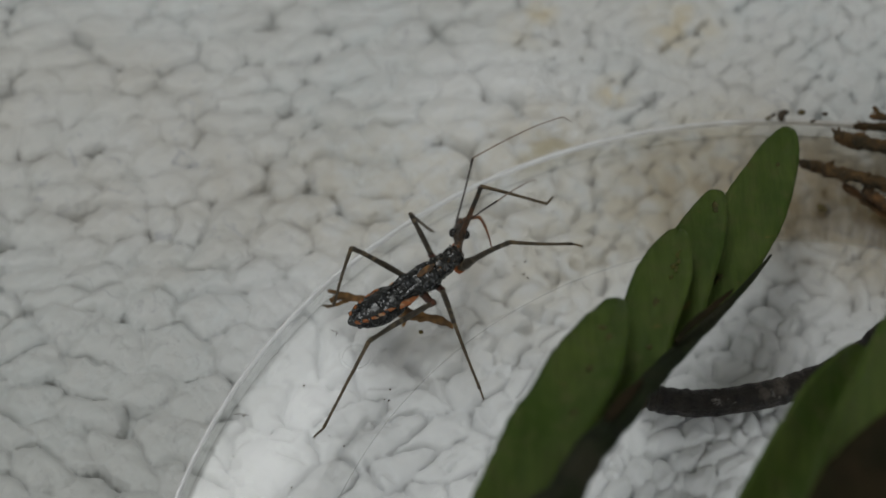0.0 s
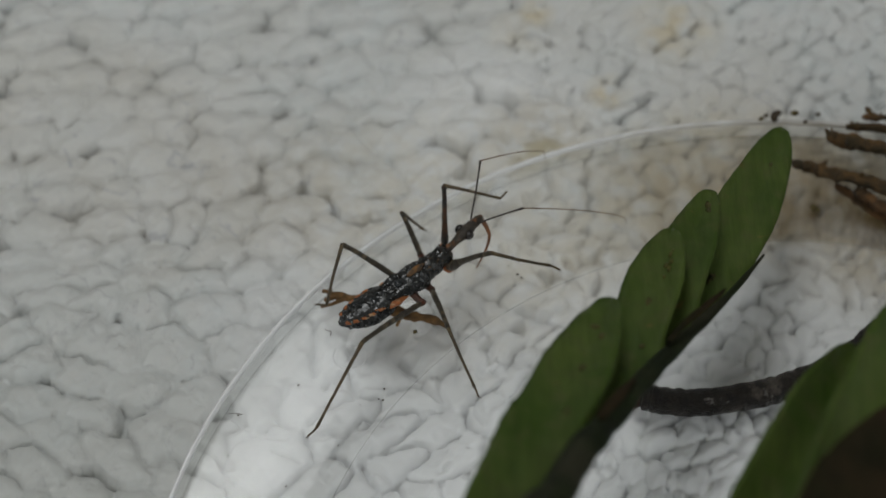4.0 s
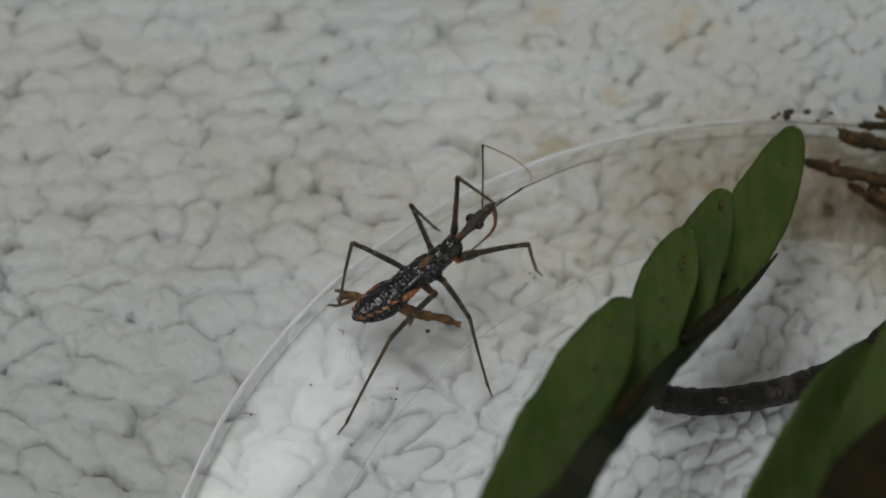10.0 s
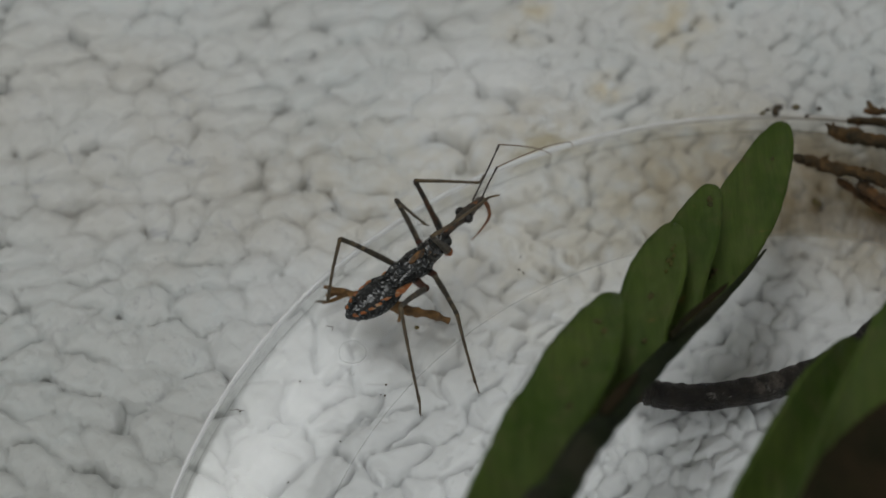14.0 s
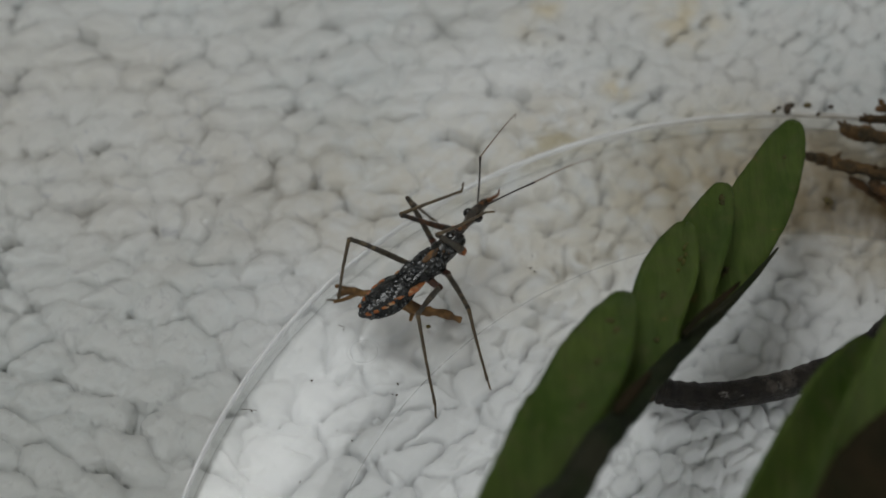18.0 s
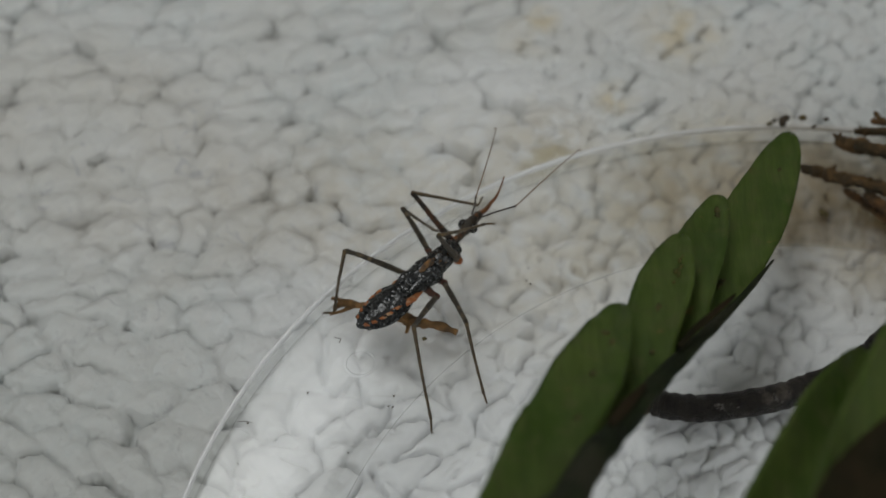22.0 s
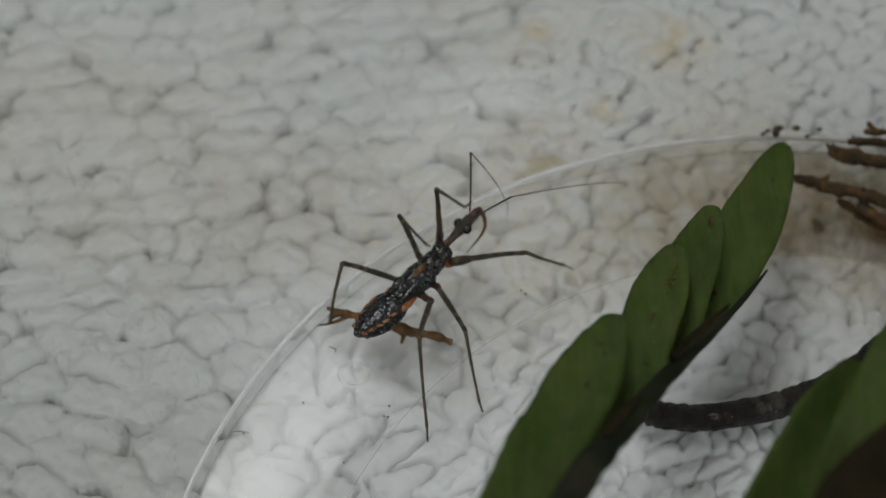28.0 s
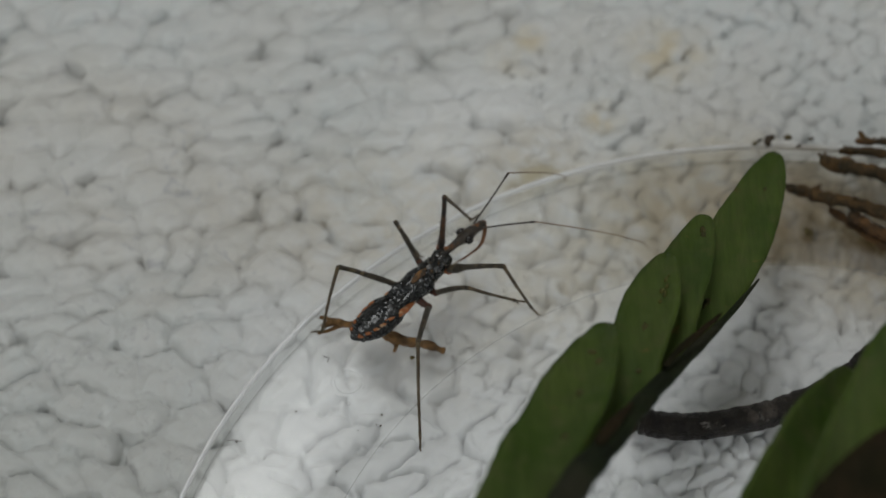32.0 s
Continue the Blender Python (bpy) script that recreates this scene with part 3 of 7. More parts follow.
# ---- the clear lid ----
LX, LY, ZT = 0.0336, -0.0446, 0.0026


def lathe(prof, n=220):
    bm = bmesh.new()
    rings = []
    for k in range(n):
        a = 2 * math.pi * k / n
        rings.append([bm.verts.new((r * math.cos(a), r * math.sin(a), z)) for r, z in prof])
    m = len(prof)
    for k in range(n):
        a, b = rings[k], rings[(k + 1) % n]
        for i in range(m - 1):
            if prof[i][0] == 0:
                continue
            bm.faces.new((a[i], b[i], b[i + 1], a[i + 1]))
    return bm


def ring_mark(r, w, h, n=48, m=6):
    bm = bmesh.new()
    vs = [[bm.verts.new(((r + w * math.cos(b)) * math.cos(a), (r + w * math.cos(b)) * math.sin(a), h * math.sin(b)))
           for b in (2 * math.pi * j / m for j in range(m))] for a in (2 * math.pi * i / n for i in range(n))]
    for i in range(n):
        for j in range(m):
            bm.faces.new((vs[i][j], vs[(i + 1) % n][j], vs[(i + 1) % n][(j + 1) % m], vs[i][(j + 1) % m]))
    return bm


def ring_mark_big(r, w, h):
    return ring_mark(r, w, h, 240, 8)


lid = tagged(new("lid"), "clear round plastic container lid lying on the cloth", "lid")
lid.matrix_basis = pose(LX, LY, 0)


BOW = 0.00014


def bowed(z):
    """The outer band of the lid, bowed a little across its width."""
    return [(0.0478 + 0.0108 * k / 24, z - BOW * ((k - 12) / 12) ** 2) for k in range(25)]


TOP = [(0.0005, 0.0014), (0.0008, 0.0014), (0.0380, 0.0014), (0.0384, 0.00141), (0.0410, 0.0016), (0.0434, 0.0018), (0.0456, 0.0020), (0.0474, 0.0023)] + bowed(ZT)
WALL = [(0.0586, ZT - BOW), (0.0587, 0.0028), (0.0588, 0.0034), (0.0589, 0.0039), (0.0590, 0.0041), (0.0593, 0.0040), (0.0593, -0.0006)]
WALL += [(0.0590, -0.0008), (0.0590, 0.0034), (0.0588, 0.0028), (0.0587, 0.0023), (0.0586, ZT - BOW - 0.0004)]
LOW = bowed(ZT - 0.0004)[::-1]
LOW += [(0.0474, 0.0019), (0.0456, 0.0016), (0.0434, 0.0014), (0.0410, 0.0012), (0.0384, 0.00101), (0.0380, 0.0010), (0.0008, 0.0010), (0.0005, 0.0010), (0.0005, 0.0014)]
lid_body = part("panel", lathe(TOP + LOW), M_PLASTIC, lid)
wall = part("side_wall", lathe(WALL), M_CLEAR, lid, "low clear wall round the lid")
bead = part("rim", ring_mark_big(0.0590, 0.00023, 0.00040), M_EDGE, lid, "outer edge of the lid, whitened to imitate its glint")
bead.matrix_basis = pose(0, 0, 0.0041)
step = part("step_line", ring_mark_big(0.0458, 0.00006, 0.00005), M_STEP, lid, "faint moulded line round the middle panel")
step.matrix_basis = pose(0, 0, 0.00203)
gate = part("moulded_ring", ring_mark(0.00155, 0.00005, 0.00005), M_EDGE, lid, "faint moulded circle in clear plastic")
gate.matrix_basis = pose(-0.0078 - LX, -0.0128 - LY, ZT + 0.00005)
gate2 = part("moulded_ring", ring_mark(0.00022, 0.00005, 0.00005), M_PLASTIC, lid)
gate2.matrix_basis = pose(-0.0077 - LX, -0.0152 - LY, ZT + 0.00004)
gate3 = part("moulded_ring", ring_mark(0.00128, 0.00003, 0.00003), M_STEP, lid)
gate3.matrix_basis = pose(-0.0077 - LX, -0.0128 - LY, ZT + 0.00003)
for ob in (gate3, lid_body, wall, bead, step, gate, gate2):
    ob.visible_shadow = False

# ---- the orchid plants lying on the lid ----


def leaf_blade(path, half, normal=(-0.25, -0.45, 0.86), fold=0.28, thick=0.00045, steps=10, across=8, seed=0):
    """A keeled strap leaf: a shallow channel across, thin at its rims, blunt at its tip."""
    pts = smooth_path(path, steps)
    n, bm = len(pts), bmesh.new()
    top, low = [], []
    for i, p in enumerate(pts):
        t = (pts[min(i + 1, n - 1)] - pts[max(i - 1, 0)]).normalized()
        w = t.cross(Vector(normal)).normalized()
        up = w.cross(t)
        h = half(i / (n - 1))
        ra, rb = [], []
        for k in range(across + 1):
            s = 2 * k / across - 1
            lift = fold * h * (abs(s) ** 1.15) - 0.10 * h * s * s * s + 0.00018 * noise.noise(Vector((i * 0.35, s * 1.5, seed)))
            q = p + w * (s * h * (1 + 0.03 * noise.noise(Vector((i * 0.6, seed, 3))))) + up * lift
            th = thick * (1 - 0.75 * abs(s) ** 3) + 0.0007 * max(0, 1 - abs(s) * 5)
            ra.append(bm.verts.new(q))
            rb.append(bm.verts.new(q - up * th))
        top.append(ra)
        low.append(rb)
    for i in range(n - 1):
        for k in range(across):
            bm.faces.new((top[i][k], top[i][k + 1], top[i + 1][k + 1], top[i + 1][k]))
            bm.faces.new((low[i][k + 1], low[i][k], low[i + 1][k], low[i + 1][k + 1]))
        bm.faces.new((top[i][0], top[i + 1][0], low[i + 1][0], low[i][0]))
        bm.faces.new((top[i + 1][-1], top[i][-1], low[i][-1], low[i + 1][-1]))
    bm.faces.new(top[0][::-1] + low[0])
    bm.faces.new(top[-1] + low[-1][::-1])
    return bm


def leaf_spot(path, half, u, s, a, b, seed, normal=(-0.25, -0.45, 0.86), fold=0.28):
    """A thin dark blemish lying on the blade at u along it and s across it."""
    pts = smooth_path(path, 10)
    i = int(u * (len(pts) - 1))
    t = (pts[i + 1] - pts[i - 1]).normalized()
    w = t.cross(Vector(normal)).normalized()
    up = w.cross(t)
    h = half(u)
    c = pts[i] + w * (s * h) + up * (fold * h * abs(s) ** 1.15 - 0.10 * h * s ** 3 + 0.00001)
    bm = lump((1, 1, 1), seed, 3, 0.9, 2.0)
    for v in bm.verts:
        v.co = c + t * (v.co.y * a * 0.75) + w * (v.co.x * b * 0.75) + up * (v.co.z * 0.00005)
    return bm


def strap(w, tip=0.42, base=0.72, power=0.7):
    """Half width along a strap leaf of greatest half width w."""
    def f(u):
        body = min(1.0, base + (1.02 - base) * min(1, u / 0.40) ** power) if u < 0.45 else 0.94
        end = (max(0.0, 1 - u) / tip) ** 0.48 if u > 1 - tip else 1.0
        return w * max(0.04, body * end)
    return f


orchid = tagged(new("orchid_plant"), "green orchid stem with overlapping strap leaves lying over the lid", "plant")
STEM = [(-0.0085, -0.0840, 0.0040), (-0.0058, -0.0740, 0.0180), (-0.0006, -0.0610, 0.0300), (0.0052, -0.0505, 0.0330), (0.0092, -0.0435, 0.0300), (0.0118, -0.0381, 0.0276), (0.0148, -0.0328, 0.0247), (0.0183, -0.0267, 0.0215), (0.0220, -0.0212, 0.0188), (0.0258, -0.0158, 0.0165), (0.0285, -0.0116, 0.0148), (0.0301, -0.0089, 0.0136)]
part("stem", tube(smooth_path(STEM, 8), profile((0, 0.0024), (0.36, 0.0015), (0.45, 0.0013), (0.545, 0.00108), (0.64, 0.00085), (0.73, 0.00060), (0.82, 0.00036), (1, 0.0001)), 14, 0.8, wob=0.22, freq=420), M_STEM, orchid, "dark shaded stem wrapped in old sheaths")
LEAVES = (
    ([(0.0174, -0.0223, 0.0150), (0.0212, -0.0170, 0.0148), (0.0255, -0.0102, 0.0138), (0.0291, -0.0032, 0.0127), (0.0318, 0.0032, 0.0115), (0.0337, 0.0085, 0.0105)], 0.0032,
     ((0.36, 0.25, 0.0010, 0.0006), (0.27, 0.30, 0.0007, 0.0005), (0.80, 0.15, 0.0004, 0.0003))),
    ([(0.0134, -0.0310, 0.0190), (0.0172, -0.0245, 0.0176), (0.0204, -0.0182, 0.0168), (0.0226, -0.0112, 0.0160), (0.0244, -0.0060, 0.0150), (0.0258, -0.0018, 0.0140)], 0.0026,
     ((0.88, 0.30, 0.0010, 0.0005),)),
    ([(0.0098, -0.0367, 0.0220), (0.0137, -0.0300, 0.0204), (0.0167, -0.0240, 0.0196), (0.0188, -0.0177, 0.0188), (0.0203, -0.0129, 0.0180), (0.0215, -0.0084, 0.0170)], 0.0027,
     ((0.60, -0.05, 0.0005, 0.0005), (0.45, 0.30, 0.0003, 0.0003))),
    ([(0.0013, -0.0500, 0.0300), (0.0052, -0.0420, 0.0270), (0.0086, -0.0354, 0.0253), (0.0115, -0.0292, 0.0238), (0.0137, -0.0236, 0.0222), (0.0154, -0.0184, 0.0205)], 0.0032,
     ((0.84, -0.20, 0.0004, 0.0006), (0.81, 0.30, 0.0004, 0.0004), (0.66, 0.10, 0.0005, 0.0004), (0.50, 0.35, 0.0006, 0.0004))),
)
for i, (pts, w, spots) in enumerate(LEAVES):
    shape = strap(w, (0.42, 0.36, 0.30, 0.36)[i], (0.22, 0.30, 0.36, 0.30)[i], (0.9, 0.7, 0.7, 0.7)[i])
    facing = ((-0.20, -0.60, 0.77), (-0.25, -0.45, 0.86), (-0.32, -0.60, 0.74), (-0.32, -0.60, 0.74))[i]
    leaf = part("leaf", leaf_blade(pts, shape, facing, seed=i), M_LEAF, orchid)
    for k, (u, s, a, b) in enumerate(spots):
        part("blemish", leaf_spot(pts, shape, u, s, a, b, i * 7 + k, facing), M_SPOT, leaf, "small dark brown blemish")

for scrap, wide in (([(0.0200, -0.0233, 0.0212), (0.0218, -0.0210, 0.0207), (0.0238, -0.0186, 0.0198), (0.0257, -0.0161, 0.0186)], 0.00034), ([(0.0134, -0.0345, 0.0268), (0.0150, -0.0318, 0.0256), (0.0168, -0.0287, 0.0240)], 0.00050)):
    part("old_sheath", leaf_blade(scrap, strap(wide, 0.5), (-0.3, -0.5, 0.8), 0.1, 0.00012, 8, 4, seed=31), M_SHEATH, orchid, "scrap of dry brown sheath on the stem")

pts, w, spots = LEAVES[2]
shape = strap(w, 0.30, 0.36)
scarred = [ob for ob in orchid.children if ob.name.startswith("leaf")][2]
for k, (u, s, a, b) in enumerate(((0.84, 0.30, 0.0005, 0.0002), (0.81, 0.40, 0.0004, 0.0002), (0.79, 0.22, 0.0004, 0.00025), (0.76, 0.36, 0.0005, 0.0002), (0.73, 0.26, 0.0003, 0.0002), (0.86, 0.42, 0.0003, 0.00015))):
    part("scar", leaf_spot(pts, shape, u, s, a, b, 50 + k, (-0.32, -0.60, 0.74)), M_YELLOW, scarred, "yellowed scar on the leaf")

plant = tagged(new("second_orchid_plant"), "green orchid shoot with broad leaves and a brown sheath", "plant")
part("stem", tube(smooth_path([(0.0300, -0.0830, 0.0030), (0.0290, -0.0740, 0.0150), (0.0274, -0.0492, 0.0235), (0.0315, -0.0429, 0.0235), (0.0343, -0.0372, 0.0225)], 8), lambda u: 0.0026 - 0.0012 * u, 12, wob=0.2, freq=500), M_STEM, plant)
part("leaf", leaf_blade([(0.0230, -0.0471, 0.0250), (0.0257, -0.0419, 0.0245), (0.0287, -0.0369, 0.0240), (0.0316, -0.0315, 0.0232), (0.0338, -0.0276, 0.0224), (0.0357, -0.0240, 0.0215)], strap(0.0032, 0.42), (0.0, -0.55, 0.83), seed=7), M_LEAF, plant)
part("leaf", leaf_blade([(0.0285, -0.0489, 0.0275), (0.0312, -0.0427, 0.0268), (0.0338, -0.0370, 0.0260), (0.0364, -0.0314, 0.0250), (0.0389, -0.0262, 0.0240), (0.0418, -0.0208, 0.0230), (0.0442, -0.0163, 0.0220)], strap(0.0039, 0.35), (0.0, -0.55, 0.83), seed=9), M_LEAF, plant)
part("sheath", leaf_blade([(0.0269, -0.0523, 0.0340), (0.0295, -0.0477, 0.0335), (0.0320, -0.0438, 0.0328), (0.0347, -0.0396, 0.0315), (0.0373, -0.0354, 0.0300)], strap(0.0035, 0.5), (0.0, -0.55, 0.83), seed=12), M_SHEATH, plant, "dry brown papery sheath")

# ---- the dark stick on the lid ----
stick = tagged(new("stick"), "dark knobbly stick with pale scars lying on the lid", "stick")
SP = smooth_path([(0.0193, -0.0173, 0.0028), (0.0212, -0.0177, 0.0028), (0.0238, -0.0180, 0.0028), (0.0270, -0.0177, 0.0029), (0.0301, -0.0172, 0.0031),
                  (0.0333, -0.0164, 0.0035), (0.0365, -0.0153, 0.0041), (0.0396, -0.0137, 0.0051), (0.0428, -0.0118, 0.0062), (0.0560, -0.0060, 0.0050)], 14)
part("bark", tube(smooth_path(SP, 3), lambda u: 0.00128 * (1 + 0.03 * math.sin(u * 160 + 3 * math.sin(u * 23)) + 0.06 * noise.noise(Vector((u * 30, 0, 0)))) * (0.8 if u < 0.012 else 1), 22, wob=0.08, freq=1100), M_STICK, stick)
part("cut_end", lump((0.0007, 0.0011, 0.0011), 4, 2, 0.3, at=(0.0189, -0.0172, 0.0027)), M_STICKEND, stick, "reddish torn end")
for k, (u, a, b, d) in enumerate(((0.285, 0.00014, 0.0004, 0.30), (0.298, 0.00018, 0.0005, 0.02), (0.312, 0.00012, 0.0004, -0.20), (0.322, 0.00016, 0.0003, 0.12), (0.335, 0.00010, 0.00025, -0.05), (0.465, 0.00030, 0.00014, 0.15), (0.474, 0.00022, 0.00012, -0.10), (0.486, 0.00016, 0.00016, -0.35), (0.505, 0.00014, 0.00020, 0.3), (0.56, 0.00012, 0.00024, 0.2))):
    i = int(u * (len(SP) - 1))
    t = (SP[i + 1] - SP[i - 1]).normalized()
    out = (Vector((0, -0.6, 0.8)) + Vector((0, 0.8, 0.6)) * d).normalized()
    scar = lump((1, 1, 1), k + 20, 3, 1.1, 2.6)
    for v in scar.verts:
        v.co = SP[i] + out * (0.00124 + 0.00008 * v.co.z) + t * (v.co.y * b) + t.cross(out) * (v.co.x * a)
    part("scar", scar, M_SCAR, stick, "pale rubbed scar on the bark")
# ---- the dry roots at the rim ----
roots = tagged(new("root_cluster"), "brown dry knobbly orchid roots spilling over the lid's rim", "roots")
ROOTS = (
    ([(0.0354, 0.0085, 0.0048), (0.0369, 0.0079, 0.0052), (0.0390, 0.0067, 0.0056), (0.0411, 0.0060, 0.0058), (0.0438, 0.0049, 0.0058), (0.0480, 0.0036, 0.0056), (0.0540, 0.0040, 0.0045)], 0.00058, M_ROOT),
    ([(0.0390, 0.0115, 0.0054), (0.0405, 0.0107, 0.0058), (0.0436, 0.0095, 0.0062), (0.0485, 0.0081, 0.0062), (0.0540, 0.0060, 0.0050)], 0.00066, M_ROOT),
    ([(0.0411, 0.0131, 0.0050), (0.0429, 0.0129, 0.0052), (0.0458, 0.0123, 0.0056), (0.0490, 0.0117, 0.0058), (0.0545, 0.0080, 0.0050)], 0.00042, M_ROOT),
    ([(0.0396, 0.0067, 0.0038), (0.0411, 0.0054, 0.0036), (0.0433, 0.0036, 0.0034), (0.0470, 0.0010, 0.0034), (0.0530, 0.0010, 0.0036)], 0.00040, M_ROOTPALE),
    ([(0.0413, 0.0055, 0.0046), (0.0422, 0.0045, 0.0047), (0.0437, 0.0035, 0.0046), (0.0469, 0.0020, 0.0045), (0.0530, 0.0020, 0.0040)], 0.00055, M_ROOTPALE),
    ([(0.0428, 0.0141, 0.0054), (0.0437, 0.0137, 0.0056), (0.0470, 0.0133, 0.0057), (0.0545, 0.0090, 0.0050)], 0.00028, M_ROOTPALE),
    ([(0.0431, 0.0148, 0.0060), (0.0438, 0.0140, 0.0058), (0.0459, 0.0134, 0.0057)], 0.00022, M_ROOT),
)
for i, (pts, r, m) in enumerate(ROOTS):
    f = lambda u, r=r, i=i: 1.08 * r * (0.5 + 0.5 * min(1, u * 8)) * (1 + 0.45 * noise.noise(Vector((u * 14, i * 5, 0))) + 0.18 * noise.noise(Vector((u * 45, i, 2))))
    part("root", tube(smooth_path(pts, 10), f, 12, wob=0.55, freq=1300), m, roots)
rng = random.Random(21)
for i, (pts, r, m) in enumerate(ROOTS[:6]):
    line = smooth_path(pts, 10)
    for k in range(4):
        j = rng.randrange(2, int(len(line) * 0.6))
        d = Vector((rng.uniform(-1, 0.3), rng.uniform(-1, 1), rng.uniform(0.0, 0.8))).normalized()
        q = line[j] + d * r * 0.6
        part("rootlet", tube(smooth_path([q, q + d * r * 0.9 + Vector((0, 0, 0.0001)), q + d * r * rng.uniform(0.9, 1.5)], 4), lambda u, r=r: r * (0.34 - 0.22 * u), 7, wob=0.5, freq=1800), m, roots)
# unseen lump joins the root ends, enlarged to block light from the right
part("unseen_root_lump", lump((0.0085, 0.0120, 0.0140), 3, 4, 0.4, 2.0, at=(0.0640, 0.0040, 0.0110)), M_ROOT, roots)

# ---- the brown bit of root under the bug ----
bit = tagged(new("root_bit"), "orange-brown forked bit of dry root under the bug", "root bit")
BP = smooth_path([(-0.0103, -0.0069, 0.0032), (-0.0093, -0.0064, 0.0033), (-0.0072, -0.0068, 0.0033), (-0.0045, -0.0076, 0.0033), (-0.0026, -0.0087, 0.0034), (-0.0005, -0.0090, 0.0034), (0.0014, -0.0098, 0.0033)], 8)
part("main_root", tube(BP, lambda u: (0.00034 if u < 0.4 else 0.00045) * (0.75 + 0.5 * math.sin(math.pi * min(1, u * 1.05)) + 0.25 * noise.noise(Vector((u * 12, 9, 0)))), 10, wob=0.5, freq=1600), M_BIT, bit)
part("fork", tube([(-0.0082, -0.0066, 0.0033), (-0.0096, -0.0072, 0.0031), (-0.0107, -0.0074, 0.0029)], lambda u: 0.00024 - 0.0001 * u, 8, wob=0.4, freq=1600), M_BIT, bit)
part("fork", tube([(-0.0088, -0.0065, 0.0033), (-0.0098, -0.0061, 0.0035), (-0.0105, -0.0058, 0.0033)], lambda u: 0.00026 - 0.0001 * u, 8, wob=0.4, freq=1600), M_BIT, bit)
part("spur", tube([(-0.0030, -0.0085, 0.0034), (-0.0034, -0.0097, 0.0031)], lambda u: 0.0003 - 0.00015 * u, 8, wob=0.4, freq=1600), M_BIT, bit)

# ---- crumbs of soil and bark ----
CRUMBS = (
    ("bark_crumb", M_CRUMB, "dark crumb of bark stuck on the lid's rim", ((0.0341, 0.0145, 0.0047, 0.00035, 0.0007), (0.0345, 0.0150, 0.0047, 0.0004, 0.0003), (0.0385, 0.0149, 0.0046, 0.00022, 0.0003),
     (0.0372, 0.0141, 0.0045, 0.00018, 0.0003), (0.0333, 0.0147, 0.0047, 0.00022, 0.0002))),
    ("bark_crumb", M_CRUMB2, "olive-brown crumb of moss on the lid", ((0.0362, 0.0151, 0.0046, 0.0004, 0.0003), (0.0373, 0.0044, 0.0030, 0.0004, 0.0004), (0.0377, 0.0042, 0.0029, 0.0003, 0.0003),
     (0.0328, 0.0144, 0.0046, 0.0002, 0.0003), (-0.0017, -0.0102, 0.0028, 0.00022, 0.0002))),
    ("soil_speck", M_CRUMB, "tiny dark speck of soil on the clear lid", tuple((x, y, 0.0027, r * 0.5, r * 0.72) for x, y, r in (
        (0.0083, -0.0019, 0.00015), (0.0085, -0.0038, 0.00018), (0.0081, -0.0034, 0.0002), (0.0072, -0.0024, 0.0001), (-0.0046, -0.0177, 0.00018), (-0.0045, -0.0165, 0.00017), (-0.0050, -0.0176, 0.00014),
        (-0.0179, -0.0194, 0.00017), (-0.0125, -0.0161, 0.00016), (-0.0086, -0.0226, 0.00015), (-0.0151, -0.0125, 0.0001), (-0.0067, -0.0182, 0.0001), (-0.0186, -0.0237, 0.00012), (-0.0132, -0.0269, 0.00014),
        (-0.0209, -0.0213, 0.00014), (-0.0100, -0.0215, 0.0001), (-0.0140, -0.0240, 0.0001), (0.0020, -0.0200, 0.0001)))),
)
for name, m, label, spots in CRUMBS:
    for i, (x, y, z, a, b) in enumerate(spots):
        ob = new(name, mesh_of(lump((a, b, min(a, b) * 0.8), i + 1, 2, 0.6, 1.8), name, m))
        ob.matrix_basis = pose(x, y, z + min(a, b) * 0.35, 0, 0, 40 * i)
        tagged(ob, label, "crumb", group=name + "s on the lid")
hair = new("plant_hair", mesh_of(tube(smooth_path([(-0.0188, -0.0193, 0.0028), (-0.0181, -0.0193, 0.0029), (-0.0174, -0.0194, 0.0028)], 4), lambda u: 0.00003, 6), "plant_hair", M_CRUMB))
tagged(hair, "short dark plant hair on the clear lid", "hair")
hair = new("plant_hair", mesh_of(tube(smooth_path([(-0.0102, -0.0099, 0.0028), (-0.0099, -0.0102, 0.0030), (-0.0096, -0.0101, 0.0028), (-0.0097, -0.0106, 0.0028)], 4), lambda u: 0.000035, 6), "plant_hair", M_CRUMB))
tagged(hair, "short dark plant hair on the clear lid", "hair")

# ---- the assassin bug ----
bug = tagged(new("assassin_bug"), "black assassin bug with orange flank spots standing on the lid", "insect")
MM = 0.001


def mm(*pts):
    return [Vector(p) * MM for p in pts]


def bumps(bm, path, radius, count, size, rng, flat=0.75, upper=True):
    """Warts scattered over the back of a tube-shaped body."""
    for k in range(count):
        u = rng.uniform(0.05, 0.95)
        p = path[int(u * (len(path) - 1))]
        r = radius(u)
        a = rng.uniform(0.0, math.pi) if upper else rng.uniform(0, 2 * math.pi)
        s = size * rng.uniform(0.6, 1.3)
        lump((s, s, s), k, 2, 0.25, at=(p.x + r * math.cos(a), p.y, p.z + r * math.sin(a) * flat), bm=bm)
    return bm


def segmented(u, rings, depth):
    return 1 - depth * (abs(math.sin(math.pi * rings * u)) < 0.16)


def build_bug():
    rng = random.Random(5)
    ab_path = smooth_path(mm((0, -5.97, 3.25), (0, -5.2, 3.15), (0.0, -3.2, 3.1), (0, -1.0, 3.5), (0, 0.7, 4.0)), 24)
